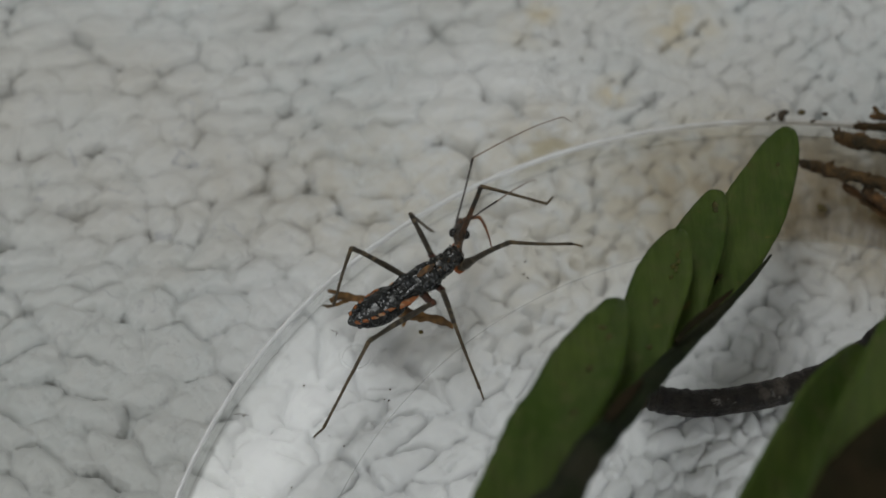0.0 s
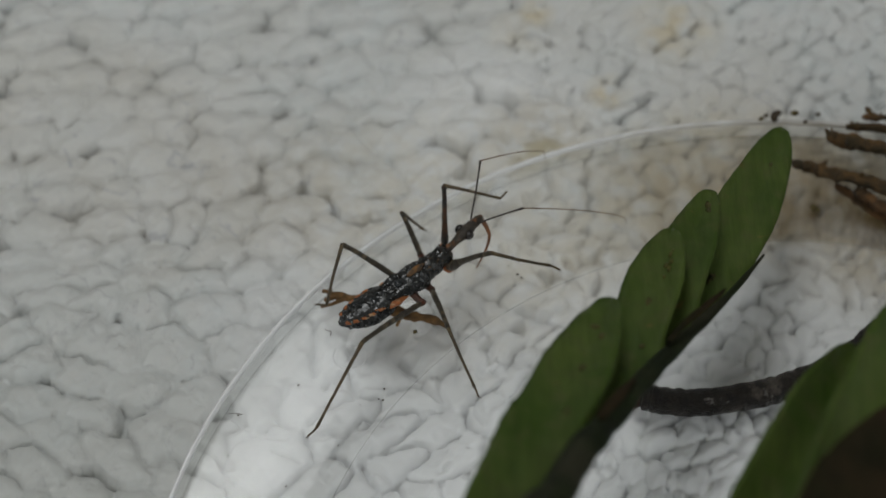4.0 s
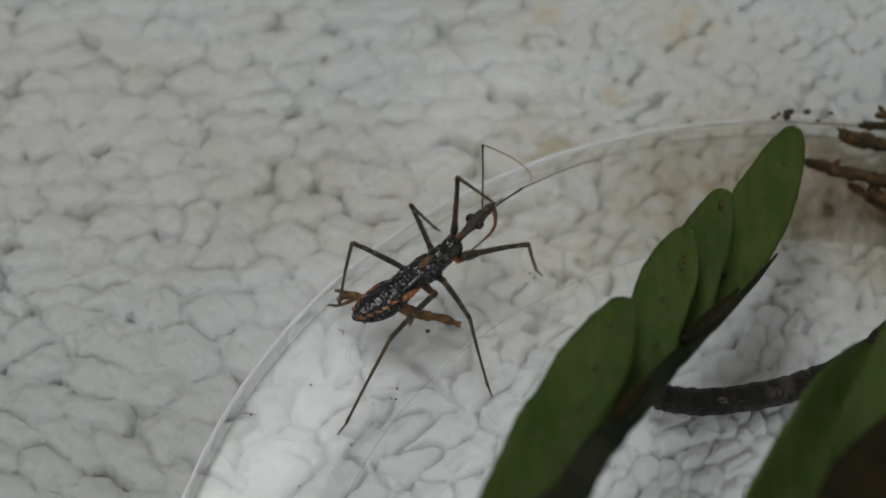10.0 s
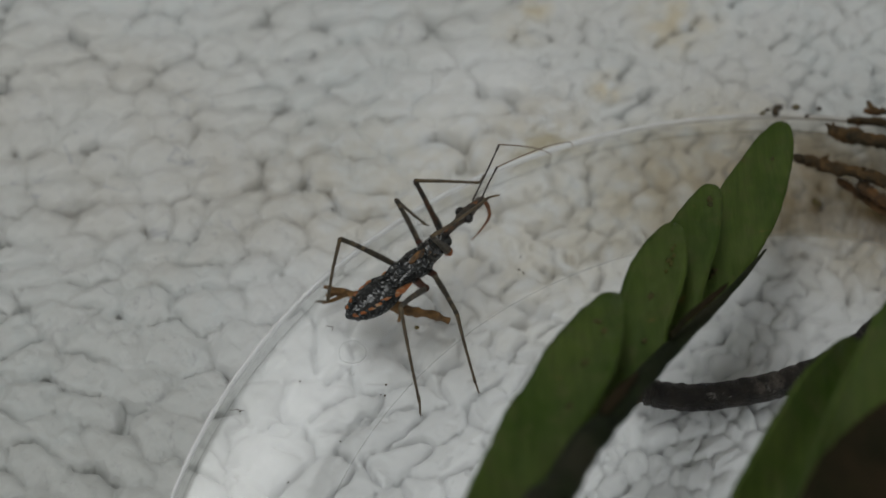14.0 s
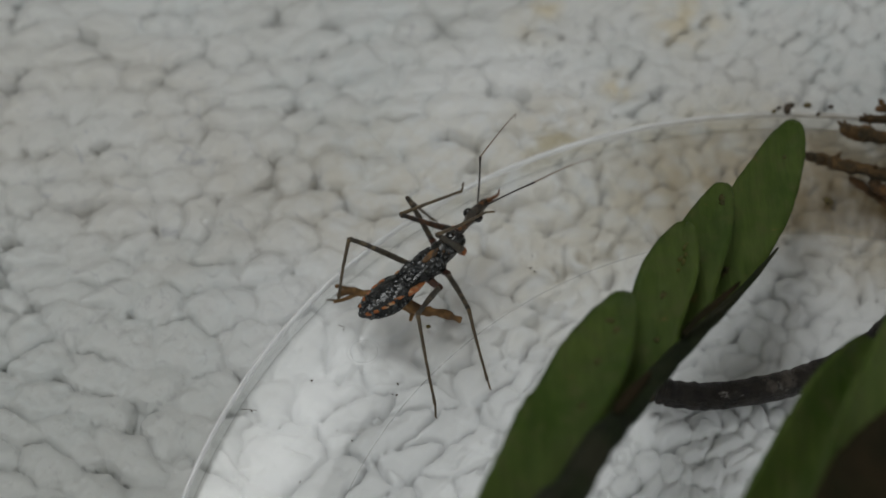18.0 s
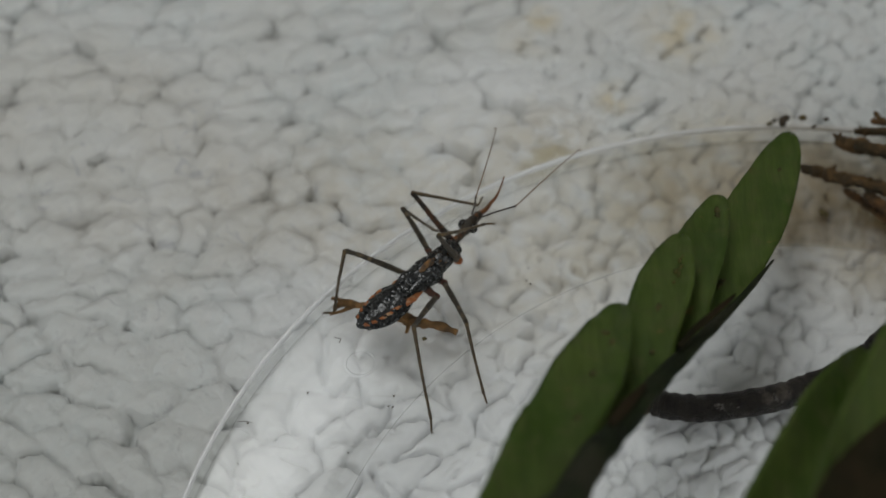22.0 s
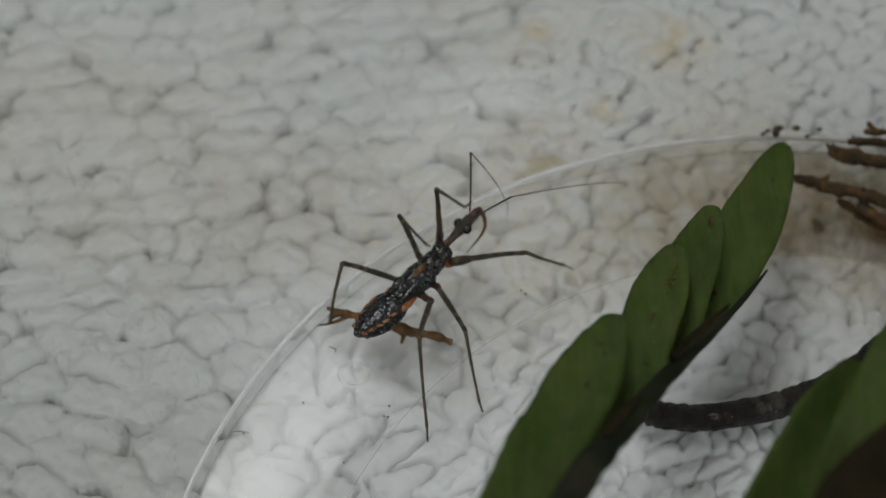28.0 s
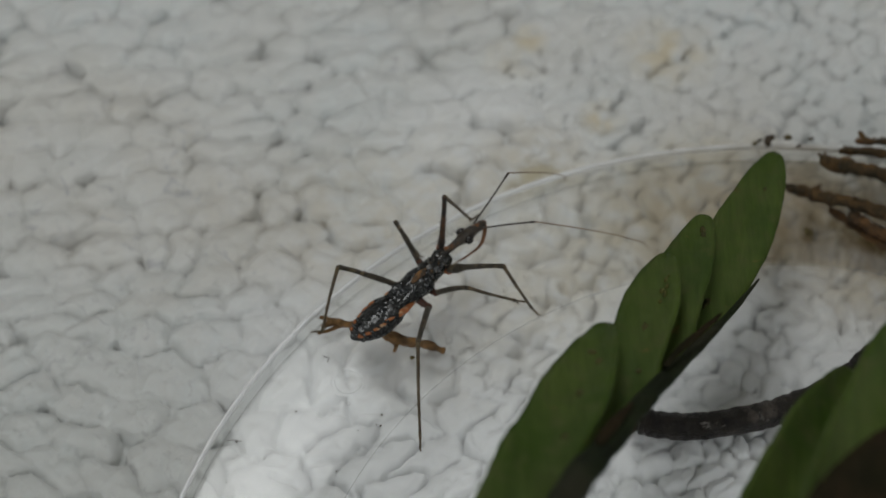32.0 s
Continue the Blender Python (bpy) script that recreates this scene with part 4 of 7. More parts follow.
    ab_r = lambda u: MM * profile((0, 0.10), (0.06, 0.26), (0.14, 0.44), (0.24, 0.78), (0.34, 1.20), (0.45, 1.55), (0.58, 1.76), (0.72, 1.66), (0.86, 1.30), (1, 0.85))(u) * segmented(u, 9, 0.03)
    bm = tube(ab_path, ab_r, 44, 0.62, wob=0.04, freq=1500)
    abdomen = part("abdomen", bm, M_SHELL, bug, "black warty glossy abdomen")
    part("granulation", bumps(bmesh.new(), ab_path, lambda u: 0.96 * ab_r(u), 420, 0.085 * MM, rng, 0.62), M_WART, abdomen, "shiny black grainy relief")
    for side in (-1, 1):
        # pale flecks that paint small glints onto the flank
        part("glint_fleck", bumps(bmesh.new(), ab_path, ab_r, 14, 0.050 * MM, rng, 0.64), M_GLINT, abdomen, "pale flecks that imitate glints")
        for k, u in enumerate((0.28, 0.36, 0.44, 0.52, 0.60, 0.68)):
            p = ab_path[int(u * (len(ab_path) - 1))]
            lobe = lump((0.17 * MM, 0.24 * MM, 0.17 * MM), k + 31, 2, 0.5, 1.8, at=(p.x + side * ab_r(u) * 0.98, p.y - 0.1 * MM, p.z + 0.1 * MM))
            part("flank_lobe", lobe, M_WART, abdomen)
        # the margin of the back: a low ridge, orange and black by turns
        for k, u in enumerate((0.25, 0.345, 0.44, 0.535, 0.63)):
            p = ab_path[int(u * (len(ab_path) - 1))]
            r = ab_r(u)
            across = 0.92 if side < 0 else 0.66
            q = Vector((p.x + side * r * across, p.y, p.z + 0.62 * r * math.sqrt(1 - across * across)))
            ahead = ab_path[int((u + 0.06) * (len(ab_path) - 1))]
            lean = math.atan2(side * (ab_r(u + 0.06) - r) * across, ahead.y - p.y)
            spot = lump((0.17 * MM, (0.30 + 0.05 * k) * MM, 0.11 * MM), k + 3 + side, 3, 0.75, 2.0)
            dark = lump((0.13 * MM, 0.30 * MM, 0.13 * MM), k + 60, 2, 0.5, 1.8)
            for v in spot.verts:
                v.co = Matrix.Rotation(-lean - 0.15 * side, 3, "Z") @ v.co + q
            for v in dark.verts:
                v.co = Matrix.Rotation(-lean, 3, "Z") @ v.co + q.lerp(Vector((side * ab_r(u + 0.06) * across, ahead.y, ahead.z + 0.62 * ab_r(u + 0.06) * math.sqrt(1 - across * across))), 0.95)
            part("flank_spot", spot, M_DASH, abdomen, "orange spot on the abdomen's edge")
            part("flank_ridge", dark, M_WART, abdomen)
        plate = lump(((0.20 if side < 0 else 0.34) * MM, (0.60 if side < 0 else 1.05) * MM, 0.20 * MM), 8 + side, 3, 0.45, 2.5)
        for v in plate.verts:
            v.co = Matrix.Rotation(side * 0.16, 3, "Z") @ v.co + Vector((side * 1.22, -0.15, 4.10 if side > 0 else 3.95)) * MM
        part("flank_plate", plate, M_DASH, abdomen, "broad orange plate on the abdomen's side")
    # smooth shining plates along the middle of the back
    for k, (y, z, a, b) in enumerate(((-4.0, 3.68, 0.28, 0.30), (-2.1, 4.26, 0.42, 0.36), (0.5, 5.10, 0.42, 0.40))):
        part("back_plate", lump((a * MM, b * MM, 0.16 * MM), k + 70, 3, 0.06, 1.2, at=(0.06 * MM, y * MM, z * MM)), M_PLATE, abdomen, "smooth shiny slate-black plate")
    th_path = smooth_path(mm((0, -0.6, 4.0), (0, 1.0, 4.3), (0.0, 2.4, 4.55), (-0.05, 3.8, 4.7)), 10)
    th_r = lambda u: MM * profile((0, 0.95), (0.22, 1.12), (0.45, 1.34), (0.68, 1.50), (0.85, 1.36), (1, 0.9))(u)
    bm = tube(th_path, th_r, 32, 0.78, wob=0.10, freq=1500)
    for side in (-1, 1):  # wing pads
        tube(smooth_path(mm((side * 0.55, 1.6, 5.2), (side * 0.75, 0.3, 4.95), (side * 0.7, -1.0, 4.55)), 6), lambda u: 0.34 * MM * math.sin(math.pi * (0.15 + 0.75 * u)), 10, 0.45, bm=bm, wob=0.3, freq=2500)
    thorax = part("thorax", bm, M_SHELL, bug, "black rough thorax with short wing pads")
    part("granulation", bumps(bmesh.new(), th_path, lambda u: 0.97 * th_r(u), 260, 0.085 * MM, rng, 0.78), M_WART, thorax, "shiny black grainy relief")
    # painted glints again, over the thorax
    part("glint_fleck", bumps(bmesh.new(), th_path, th_r, 18, 0.050 * MM, rng, 0.80), M_GLINT, thorax, "pale flecks that imitate glints")
    part("midline_patch", tube(smooth_path(mm((0.05, 1.5, 5.48), (0.0, 2.5, 5.78), (-0.03, 3.4, 5.92)), 6), lambda u: 0.34 * MM * math.sin(math.pi * (0.12 + 0.76 * u)), 10, 0.4, wob=0.6, freq=2500),
         simple("bug_ochre", (0.32, 0.15, 0.038), (0.16, 0.078, 0.024), (0.03, 0.024, 0.018), scale=2600, fine=8000, rough=0.55, bump=0.8), thorax, "dull ochre patch along the midline")
    pr_path = smooth_path(mm((-0.05, 3.0, 4.7), (-0.10, 3.9, 4.9), (-0.2, 4.9, 5.05), (-0.4, 5.8, 5.15), (-0.58, 6.3, 5.25)), 8)
    pr_r = lambda u: MM * profile((0, 0.85), (0.2, 1.18), (0.42, 1.08), (0.55, 0.94), (0.66, 1.02), (0.78, 1.08), (0.90, 0.90), (1, 0.48))(u)
    bm = tube(pr_path, pr_r, 32, 0.82, wob=0.16, freq=2600)
    bumps(bm, pr_path, pr_r, 90, 0.08 * MM, rng, 0.82)
    part("pronotum", bm, M_PRON, bug, "blackish pronotum with brown warts")

    # head: along +y from the neck
    head = tagged(new("head"), "")
    hl = 0.00523
    hp = smooth_path([(0, -0.0003, 0), (0, hl * 0.25, 0), (0, hl * 0.55, 0.0001), (0, hl * 0.85, 0), (0, hl, -0.00005)], 8)
    hr = lambda u: MM * profile((0, 0.40), (0.12, 0.36), (0.26, 0.38), (0.40, 0.60), (0.54, 0.62), (0.66, 0.50), (0.85, 0.42), (1, 0.26))(u)
    bm = tube(hp, hr, 16, 0.9, wob=0.14, freq=2600)
    bumps(bm, hp, hr, 26, 0.07 * MM, rng, 0.9)
    head.data = None
    bpy.data.objects.remove(head)
    head = part("head", bm, M_HEAD, bug, "narrow dark brown head with orange marks")
    for side in (-1, 1):
        part("eye", lump((0.46 * MM, 0.50 * MM, 0.46 * MM), 1, 3, 0.03, at=(side * 0.55 * MM, hl * 0.50, 0.14 * MM)), M_EYE, head, "bulging glossy black eye")
    part("brow_patch", tube(smooth_path([(0, hl * 0.50, 0.50 * MM), (0, hl * 0.70, 0.40 * MM), (0, hl * 0.92, 0.28 * MM)], 5), lambda u: 0.27 * MM * math.sin(math.pi * (0.15 + 0.7 * u)), 8, 0.5, wob=0.5, freq=2500), M_ROST, head, "orange mark on the head")
    part("neck_patch", lump((0.20 * MM, 0.34 * MM, 0.12 * MM), 6, 2, 0.5, at=(-0.10 * MM, 0.20 * MM, 0.30 * MM)), M_ROST, head, "red-brown mark at the neck")
    rl = 0.00498
    l1, l2 = rl * 0.38, rl * 0.70
    bow = smooth_path([(0, -0.0002, -0.0001), (0, l1 * 0.45, 0.06 * l1), (0, l1, 0)], 7)
    rostrum = part("rostrum", tube(bow, lambda u: MM * (0.26 - 0.09 * u), 12, wob=0.08, freq=2500), M_ROST, bug, "jointed curved orange-brown beak")
    bow = smooth_path([(0, -0.00004, -0.00002), (0, l2 * 0.22, 0.055 * l2), (0, l2 * 0.60, 0.05 * l2), (0, l2, 0)], 7)
    beak_tip = part("beak_tip", tube(bow, lambda u: MM * (0.175 - 0.12 * u), 12, wob=0.06, freq=2500), M_ROST, rostrum, "tapered outer joint of the beak")

    def hairs(bm, path, radius, count, length):
        for k in range(count):
            u = (k + 0.5) / count
            i = u * (len(path) - 1)
            p = Vector(path[int(i)]).lerp(Vector(path[min(int(i) + 1, len(path) - 1)]), i % 1)
            a = rng.uniform(0, 2 * math.pi)
            d = Vector((math.cos(a), 0.5, math.sin(a)))
            q = p + Vector((math.cos(a), 0, math.sin(a))) * radius(u) * 0.9
            tube([q, q + d * length], lambda w: 0.016 * MM * (1.2 - w), 3, bm=bm, cap=False)
        return bm

    def leg(name, base, lf, lt, r, label, orange, shin=M_LEGBROWN, toe=(0.0, 0.6, 0.25), hip=True):
        """A thigh along +y from the hip with its shin and foot on the knee."""
        fp = smooth_path([(0, 0, 0), (0, lf * 0.35, 0.10 * MM), (0, lf * 0.7, 0.12 * MM), (0, lf, 0)], 8)
        stout = 1.0 if name != "foreleg" else 1.85 if lf > 0.007 else 1.35
        fr = lambda u: MM * r * profile((0, 0.9 * stout), (0.15, 1.1 * stout), (0.3, 1.15), (0.6, 1.0), (0.9, 0.85), (0.96, 1.05), (1, 0.8))(u) * (1 + 0.04 * math.sin(u * 60))
        thigh = part(name, hairs(tube(fp, fr, 10, wob=0.16, freq=2600), fp, fr, 60, 0.17 * MM), M_REDLEG if name == "foreleg" and lf < 0.007 else M_LEG, bug, label)
        if orange:
            part("hip", lump((r * 1.9 * MM, 0.62 * MM, r * 1.9 * MM), 2, 2, 0.3, at=(0, -0.02 * MM, -0.08 * MM)), M_ORANGE, thigh, "orange hip joint")
        else:
            part("hip", lump((r * 1.5 * MM, 0.5 * MM, r * 1.5 * MM), 2, 2, 0.3, at=(0, 0, 0)), M_COXA, thigh, "dark red-brown hip joint")
        tp = smooth_path([(0, 0, 0), (0, lt * 0.5, -0.10 * MM), (0, lt, 0)], 10)
        tr = lambda u: MM * r * profile((0, 0.85), (0.08, 0.72), (0.5, 0.58), (0.92, 0.52), (0.97, 0.72), (1, 0.6))(u) * (1 + 0.06 * math.sin(u * 60))
        bm = hairs(tube(tp, tr, 9, wob=0.14, freq=2600), tp, tr, 60, 0.15 * MM)
        a = Vector((0, lt, 0))
        b = a + Vector(toe) * MM
        tube([a, a.lerp(b, 0.5) + Vector((0, 0, 0.05 * MM)), b], lambda u: MM * r * 0.42, 7, bm=bm)
        for s in (-1, 1):
            c = b + Vector((s * 0.16, toe[1] * 0.3, toe[2] * 0.3 + 0.02)) * MM
            tube([b, b.lerp(c, 0.6) + Vector((0, 0, 0.06 * MM)), c], lambda u: MM * (0.05 - 0.03 * u), 5, bm=bm)
        tib = part("tibia", bm, shin, thigh, "slender brown shin with a clawed foot")
        return thigh, tib

    def antenna(name, lf, lt, side):
        p1 = smooth_path([(0, 0, 0), (0, lf * 0.5, 0.06 * MM), (0, lf, 0)], 8)
        scape = part(name, tube(p1, lambda u: MM * (0.085 + (0.03 if u > 0.93 else 0)), 8, wob=0.1, freq=2500), M_FEELER, bug, "thin dark jointed antenna")
        p2 = smooth_path([(0, 0, 0), (-0.020 * side * lt, lt * 0.35, 0.018 * lt), (-0.024 * side * lt, lt * 0.7, 0.022 * lt), (0, lt, 0), (0.035 * side * lt, lt * 1.06, -0.03 * lt), (0.075 * side * lt, lt * 1.10, -0.065 * lt)], 8)
        fl = part("flagellum", tube(p2, lambda u: MM * (0.072 - 0.042 * u), 7, wob=0.05, freq=2500), M_FEELTIP, scape, "fine paler outer antenna joint")
        return scape, fl
    made = [head, rostrum, beak_tip]
    for bx, by, bz, hx, hy, hz, m in ((-0.63, 6.49, 4.30, -1.76, 6.79, 4.00, M_COXA),
            (0.02, 5.56, 4.30, 0.36, 5.86, 4.00, M_ORANGE),
            (-0.74, 4.15, 4.10, -2.26, 4.45, 3.80, M_COXA),
            (0.38, 3.03, 3.90, 1.44, 3.33, 3.60, M_COXA),
            (-0.46, 0.81, 4.10, -1.49, 1.11, 3.80, M_COXA),
            (0.61, 1.53, 3.70, 2.12, 1.83, 3.40, M_COXA)):
        part("coxa", tube(smooth_path(mm((bx, by, bz), (bx * 0.4 + hx * 0.6, by * 0.4 + hy * 0.6, bz * 0.4 + hz * 0.6 - 0.1), (hx, hy, hz)), 5), lambda u: MM * (0.46 - 0.2 * u), 10, wob=0.2, freq=2500), m, bug)
    for row in (("foreleg", None, 0.00635, 0.00761, 0.25, "dark foreleg, orange at the hip", True, M_LEGBROWN, (-0.85, 0.17, 0.11)),
                ("foreleg", None, 0.00755, 0.00839, 0.25, "dark foreleg, orange at the hip", True, M_LEGBROWN, (0.32, 0.77, -0.48)),
                ("middle_leg", None, 0.00481, 0.00748, 0.24, "dark middle leg", False, M_LEGBROWN, (0.0, 0.12, 0.3)),
                ("middle_leg", None, 0.00606, 0.00684, 0.24, "dark middle leg", False, M_LEGBROWN, (0.21, 0.72, 0.51)),
                ("hind_leg", None, 0.00671, 0.00760, 0.25, "long dark hind leg", False, M_LEGBROWN, (0.32, 0.3, -0.91)),
                ("hind_leg", None, 0.00826, 0.00905, 0.25, "long dark hind leg", False, M_LEGBROWN, (0.47, 0.88, 0.5))):
        made += leg(*row)
    made += antenna("antenna", 0.00637, 0.00939, 1)
    made += antenna("antenna", 0.00557, 0.01039, -1)
    return made


(head, rostrum, beak_tip, foreleg_l, fore_tibia_l, foreleg_r, fore_tibia_r, midleg_l, mid_tibia_l, midleg_r, mid_tibia_r,
 hindleg_l, hind_tibia_l, hindleg_r, hind_tibia_r, antenna_l, flagellum_l, antenna_r, flagellum_r) = build_bug()

def motions():
    """The bug shifts its body, grooms with its forelegs and feels about with its antennae."""
    walk(bug, [
        (0, pose(-0.00331, -0.00817, 0.0026, 0.0, 0.0, -58.7)), (1, pose(-0.00344, -0.008, 0.0026, 0.0, 0.0, -58.6)),
        (1.5, pose(-0.00338, -0.00808, 0.0026, 0.0, 0.0, -59.0)), (2, pose(-0.00345, -0.00802, 0.0026, 0.0, 0.0, -58.9)),
        (3, pose(-0.00348, -0.00813, 0.0026, 0.0, 0.0, -58.9)), (3.5, pose(-0.00358, -0.00815, 0.0026, 0.0, 0.0, -57.4)),
        (5.5, pose(-0.0039, -0.00829, 0.0026, 0.0, 0.0, -58.9)), (6, pose(-0.0039, -0.00801, 0.0026, 0.0, 0.0, -57.7)),
        (7, pose(-0.00397, -0.00807, 0.0026, 0.0, 0.0, -57.5)), (8, pose(-0.00399, -0.00782, 0.0026, 0.0, 0.0, -54.8)),
        (8.5, pose(-0.0039, -0.00779, 0.0026, 0.0, 0.0, -54.2)), (9, pose(-0.004, -0.0076, 0.0026, 0.0, 0.0, -53.8)),
        (10, pose(-0.00379, -0.00741, 0.0026, 0.0, 0.0, -54.8)), (10.5, pose(-0.00374, -0.00747, 0.0026, 0.0, 0.0, -53.1)),
        (11, pose(-0.0038, -0.00737, 0.0026, 0.0, 0.0, -52.9)), (11.5, pose(-0.00363, -0.00753, 0.0026, 0.0, 0.0, -53.7)),
        (12, pose(-0.00355, -0.00741, 0.0026, 0.0, 0.0, -52.9)), (13, pose(-0.00348, -0.00737, 0.0026, 0.0, 0.0, -53.5)),
        (14, pose(-0.00357, -0.00735, 0.0026, 0.0, 0.0, -51.4)), (14.5, pose(-0.0036, -0.00744, 0.0026, 0.0, 0.0, -52.9)),
        (16.5, pose(-0.0033, -0.00728, 0.0026, 0.0, 0.0, -51.1)), (17, pose(-0.00333, -0.00742, 0.0026, 0.0, 0.0, -52.3)),
        (18, pose(-0.00339, -0.00734, 0.0026, 0.0, 0.0, -52.0)), (18.5, pose(-0.00329, -0.00729, 0.0026, 0.0, 0.0, -51.8)),
        (19, pose(-0.00336, -0.00705, 0.0026, 0.0, 0.0, -51.6)), (20, pose(-0.00337, -0.00721, 0.0026, 0.0, 0.0, -52.1)),
        (21, pose(-0.00329, -0.00703, 0.0026, 0.0, 0.0, -50.9)), (22, pose(-0.00329, -0.00707, 0.0026, 0.0, 0.0, -50.7)),
        (23, pose(-0.00321, -0.00722, 0.0026, 0.0, 0.0, -50.4)), (24, pose(-0.00321, -0.00719, 0.0026, 0.0, 0.0, -50.2)),
        (25, pose(-0.00319, -0.00713, 0.0026, 0.0, 0.0, -49.2)), (25.5, pose(-0.00318, -0.00702, 0.0026, 0.0, 0.0, -49.7)),
        (27.5, pose(-0.00331, -0.00668, 0.0026, 0.0, 0.0, -46.1)), (28, pose(-0.00339, -0.00661, 0.0026, 0.0, 0.0, -46.3)),
        (29, pose(-0.00309, -0.00633, 0.0026, 0.0, 0.0, -46.4)), (29.5, pose(-0.0029, -0.00626, 0.0026, 0.0, 0.0, -47.3)),
        (30, pose(-0.00296, -0.00641, 0.0026, 0.0, 0.0, -48.7)), (30.5, pose(-0.00303, -0.00637, 0.0026, 0.0, 0.0, -48.1)),
        (31, pose(-0.00287, -0.00626, 0.0026, 0.0, 0.0, -48.0)), (31.5, pose(-0.00292, -0.00618, 0.0026, 0.0, 0.0, -48.5)),
        (32, pose(-0.00288, -0.00613, 0.0026, 0.0, 0.0, -48.8)),
    ])
    walk(head, [
        (0, pose(-0.00061, 0.00634, 0.0053, -19.8, 7.0, 53.8)), (1, pose(-0.00061, 0.00634, 0.0053, -20.8, 6.5, 50.2)),
        (1.5, pose(-0.00061, 0.00634, 0.0053, -16.5, 5.3, 50.6)), (2, pose(-0.00061, 0.00634, 0.0053, -16.8, 5.0, 48.1)),
        (3, pose(-0.00061, 0.00634, 0.0053, -7.8, 1.3, 33.5)), (3.5, pose(-0.00061, 0.00634, 0.0053, -5.2, 0.3, 23.2)),
        (5.5, pose(-0.00061, 0.00634, 0.0053, 5.5, 0.0, 16.5)), (6, pose(-0.00061, 0.00634, 0.0053, 1.8, 0.0, 16.2)),
        (7, pose(-0.00061, 0.00634, 0.0053, 4.6, 0.0, 16.6)), (8, pose(-0.00061, 0.00634, 0.0053, 3.6, 0.1, 13.4)),
        (8.5, pose(-0.00061, 0.00634, 0.0053, 4.2, 0.1, 15.3)), (9, pose(-0.00061, 0.00634, 0.0053, 6.3, 0.3, 11.5)),
        (10, pose(-0.00061, 0.00634, 0.0053, 5.5, 0.2, 13.5)), (10.5, pose(-0.00061, 0.00634, 0.0053, 9.4, 0.5, 10.9)),
        (11, pose(-0.00061, 0.00634, 0.0053, 8.7, 0.6, 8.2)), (11.5, pose(-0.00061, 0.00634, 0.0053, 10.9, 0.8, 8.6)),
        (12, pose(-0.00061, 0.00634, 0.0053, 10.9, 0.9, 7.0)), (13, pose(-0.00061, 0.00634, 0.0053, 7.0, 0.3, 11.1)),
        (14, pose(-0.00061, 0.00634, 0.0053, 7.5, 0.6, 7.2)), (14.5, pose(-0.00061, 0.00634, 0.0053, 11.2, 0.4, 13.1)),
        (16.5, pose(-0.00061, 0.00634, 0.0053, 13.4, 0.7, 10.6)), (17, pose(-0.00061, 0.00634, 0.0053, 14.9, 0.7, 11.6)),
        (18, pose(-0.00061, 0.00634, 0.0053, -7.5, 0.3, 21.1)), (18.5, pose(-0.00061, 0.00634, 0.0053, -6.6, 0.4, 23.0)),
        (19, pose(-0.00061, 0.00634, 0.0053, -17.4, 1.7, 27.6)), (20, pose(-0.00061, 0.00634, 0.0053, -10.1, 1.0, 27.5)),
        (21, pose(-0.00061, 0.00634, 0.0053, -11.5, 0.8, 24.6)), (22, pose(-0.00061, 0.00634, 0.0053, -14.0, 0.5, 21.6)),
        (23, pose(-0.00061, 0.00634, 0.0053, -11.4, 0.6, 23.0)), (24, pose(-0.00061, 0.00634, 0.0053, -10.1, 0.4, 21.1)),
        (25, pose(-0.00061, 0.00634, 0.0053, -9.8, 0.3, 20.9)), (25.5, pose(-0.00061, 0.00634, 0.0053, -11.1, 0.3, 19.9)),
        (27.5, pose(-0.00061, 0.00634, 0.0053, 5.5, 0.3, 9.6)), (28, pose(-0.00061, 0.00634, 0.0053, 7.2, 0.6, 5.5)),
        (29, pose(-0.00061, 0.00634, 0.0053, 2.6, 0.1, 7.1)), (29.5, pose(-0.00061, 0.00634, 0.0053, 0.8, -0.0, 7.0)),
        (30, pose(-0.00061, 0.00634, 0.0053, 1.8, 0.0, 7.3)), (30.5, pose(-0.00061, 0.00634, 0.0053, 1.9, 0.1, 2.3)),
        (31, pose(-0.00061, 0.00634, 0.0053, -0.1, -0.2, 2.8)), (31.5, pose(-0.00061, 0.00634, 0.0053, -0.4, -0.2, 1.1)),
        (32, pose(-0.00061, 0.00634, 0.0053, 0.6, -0.1, 2.0)),
    ])
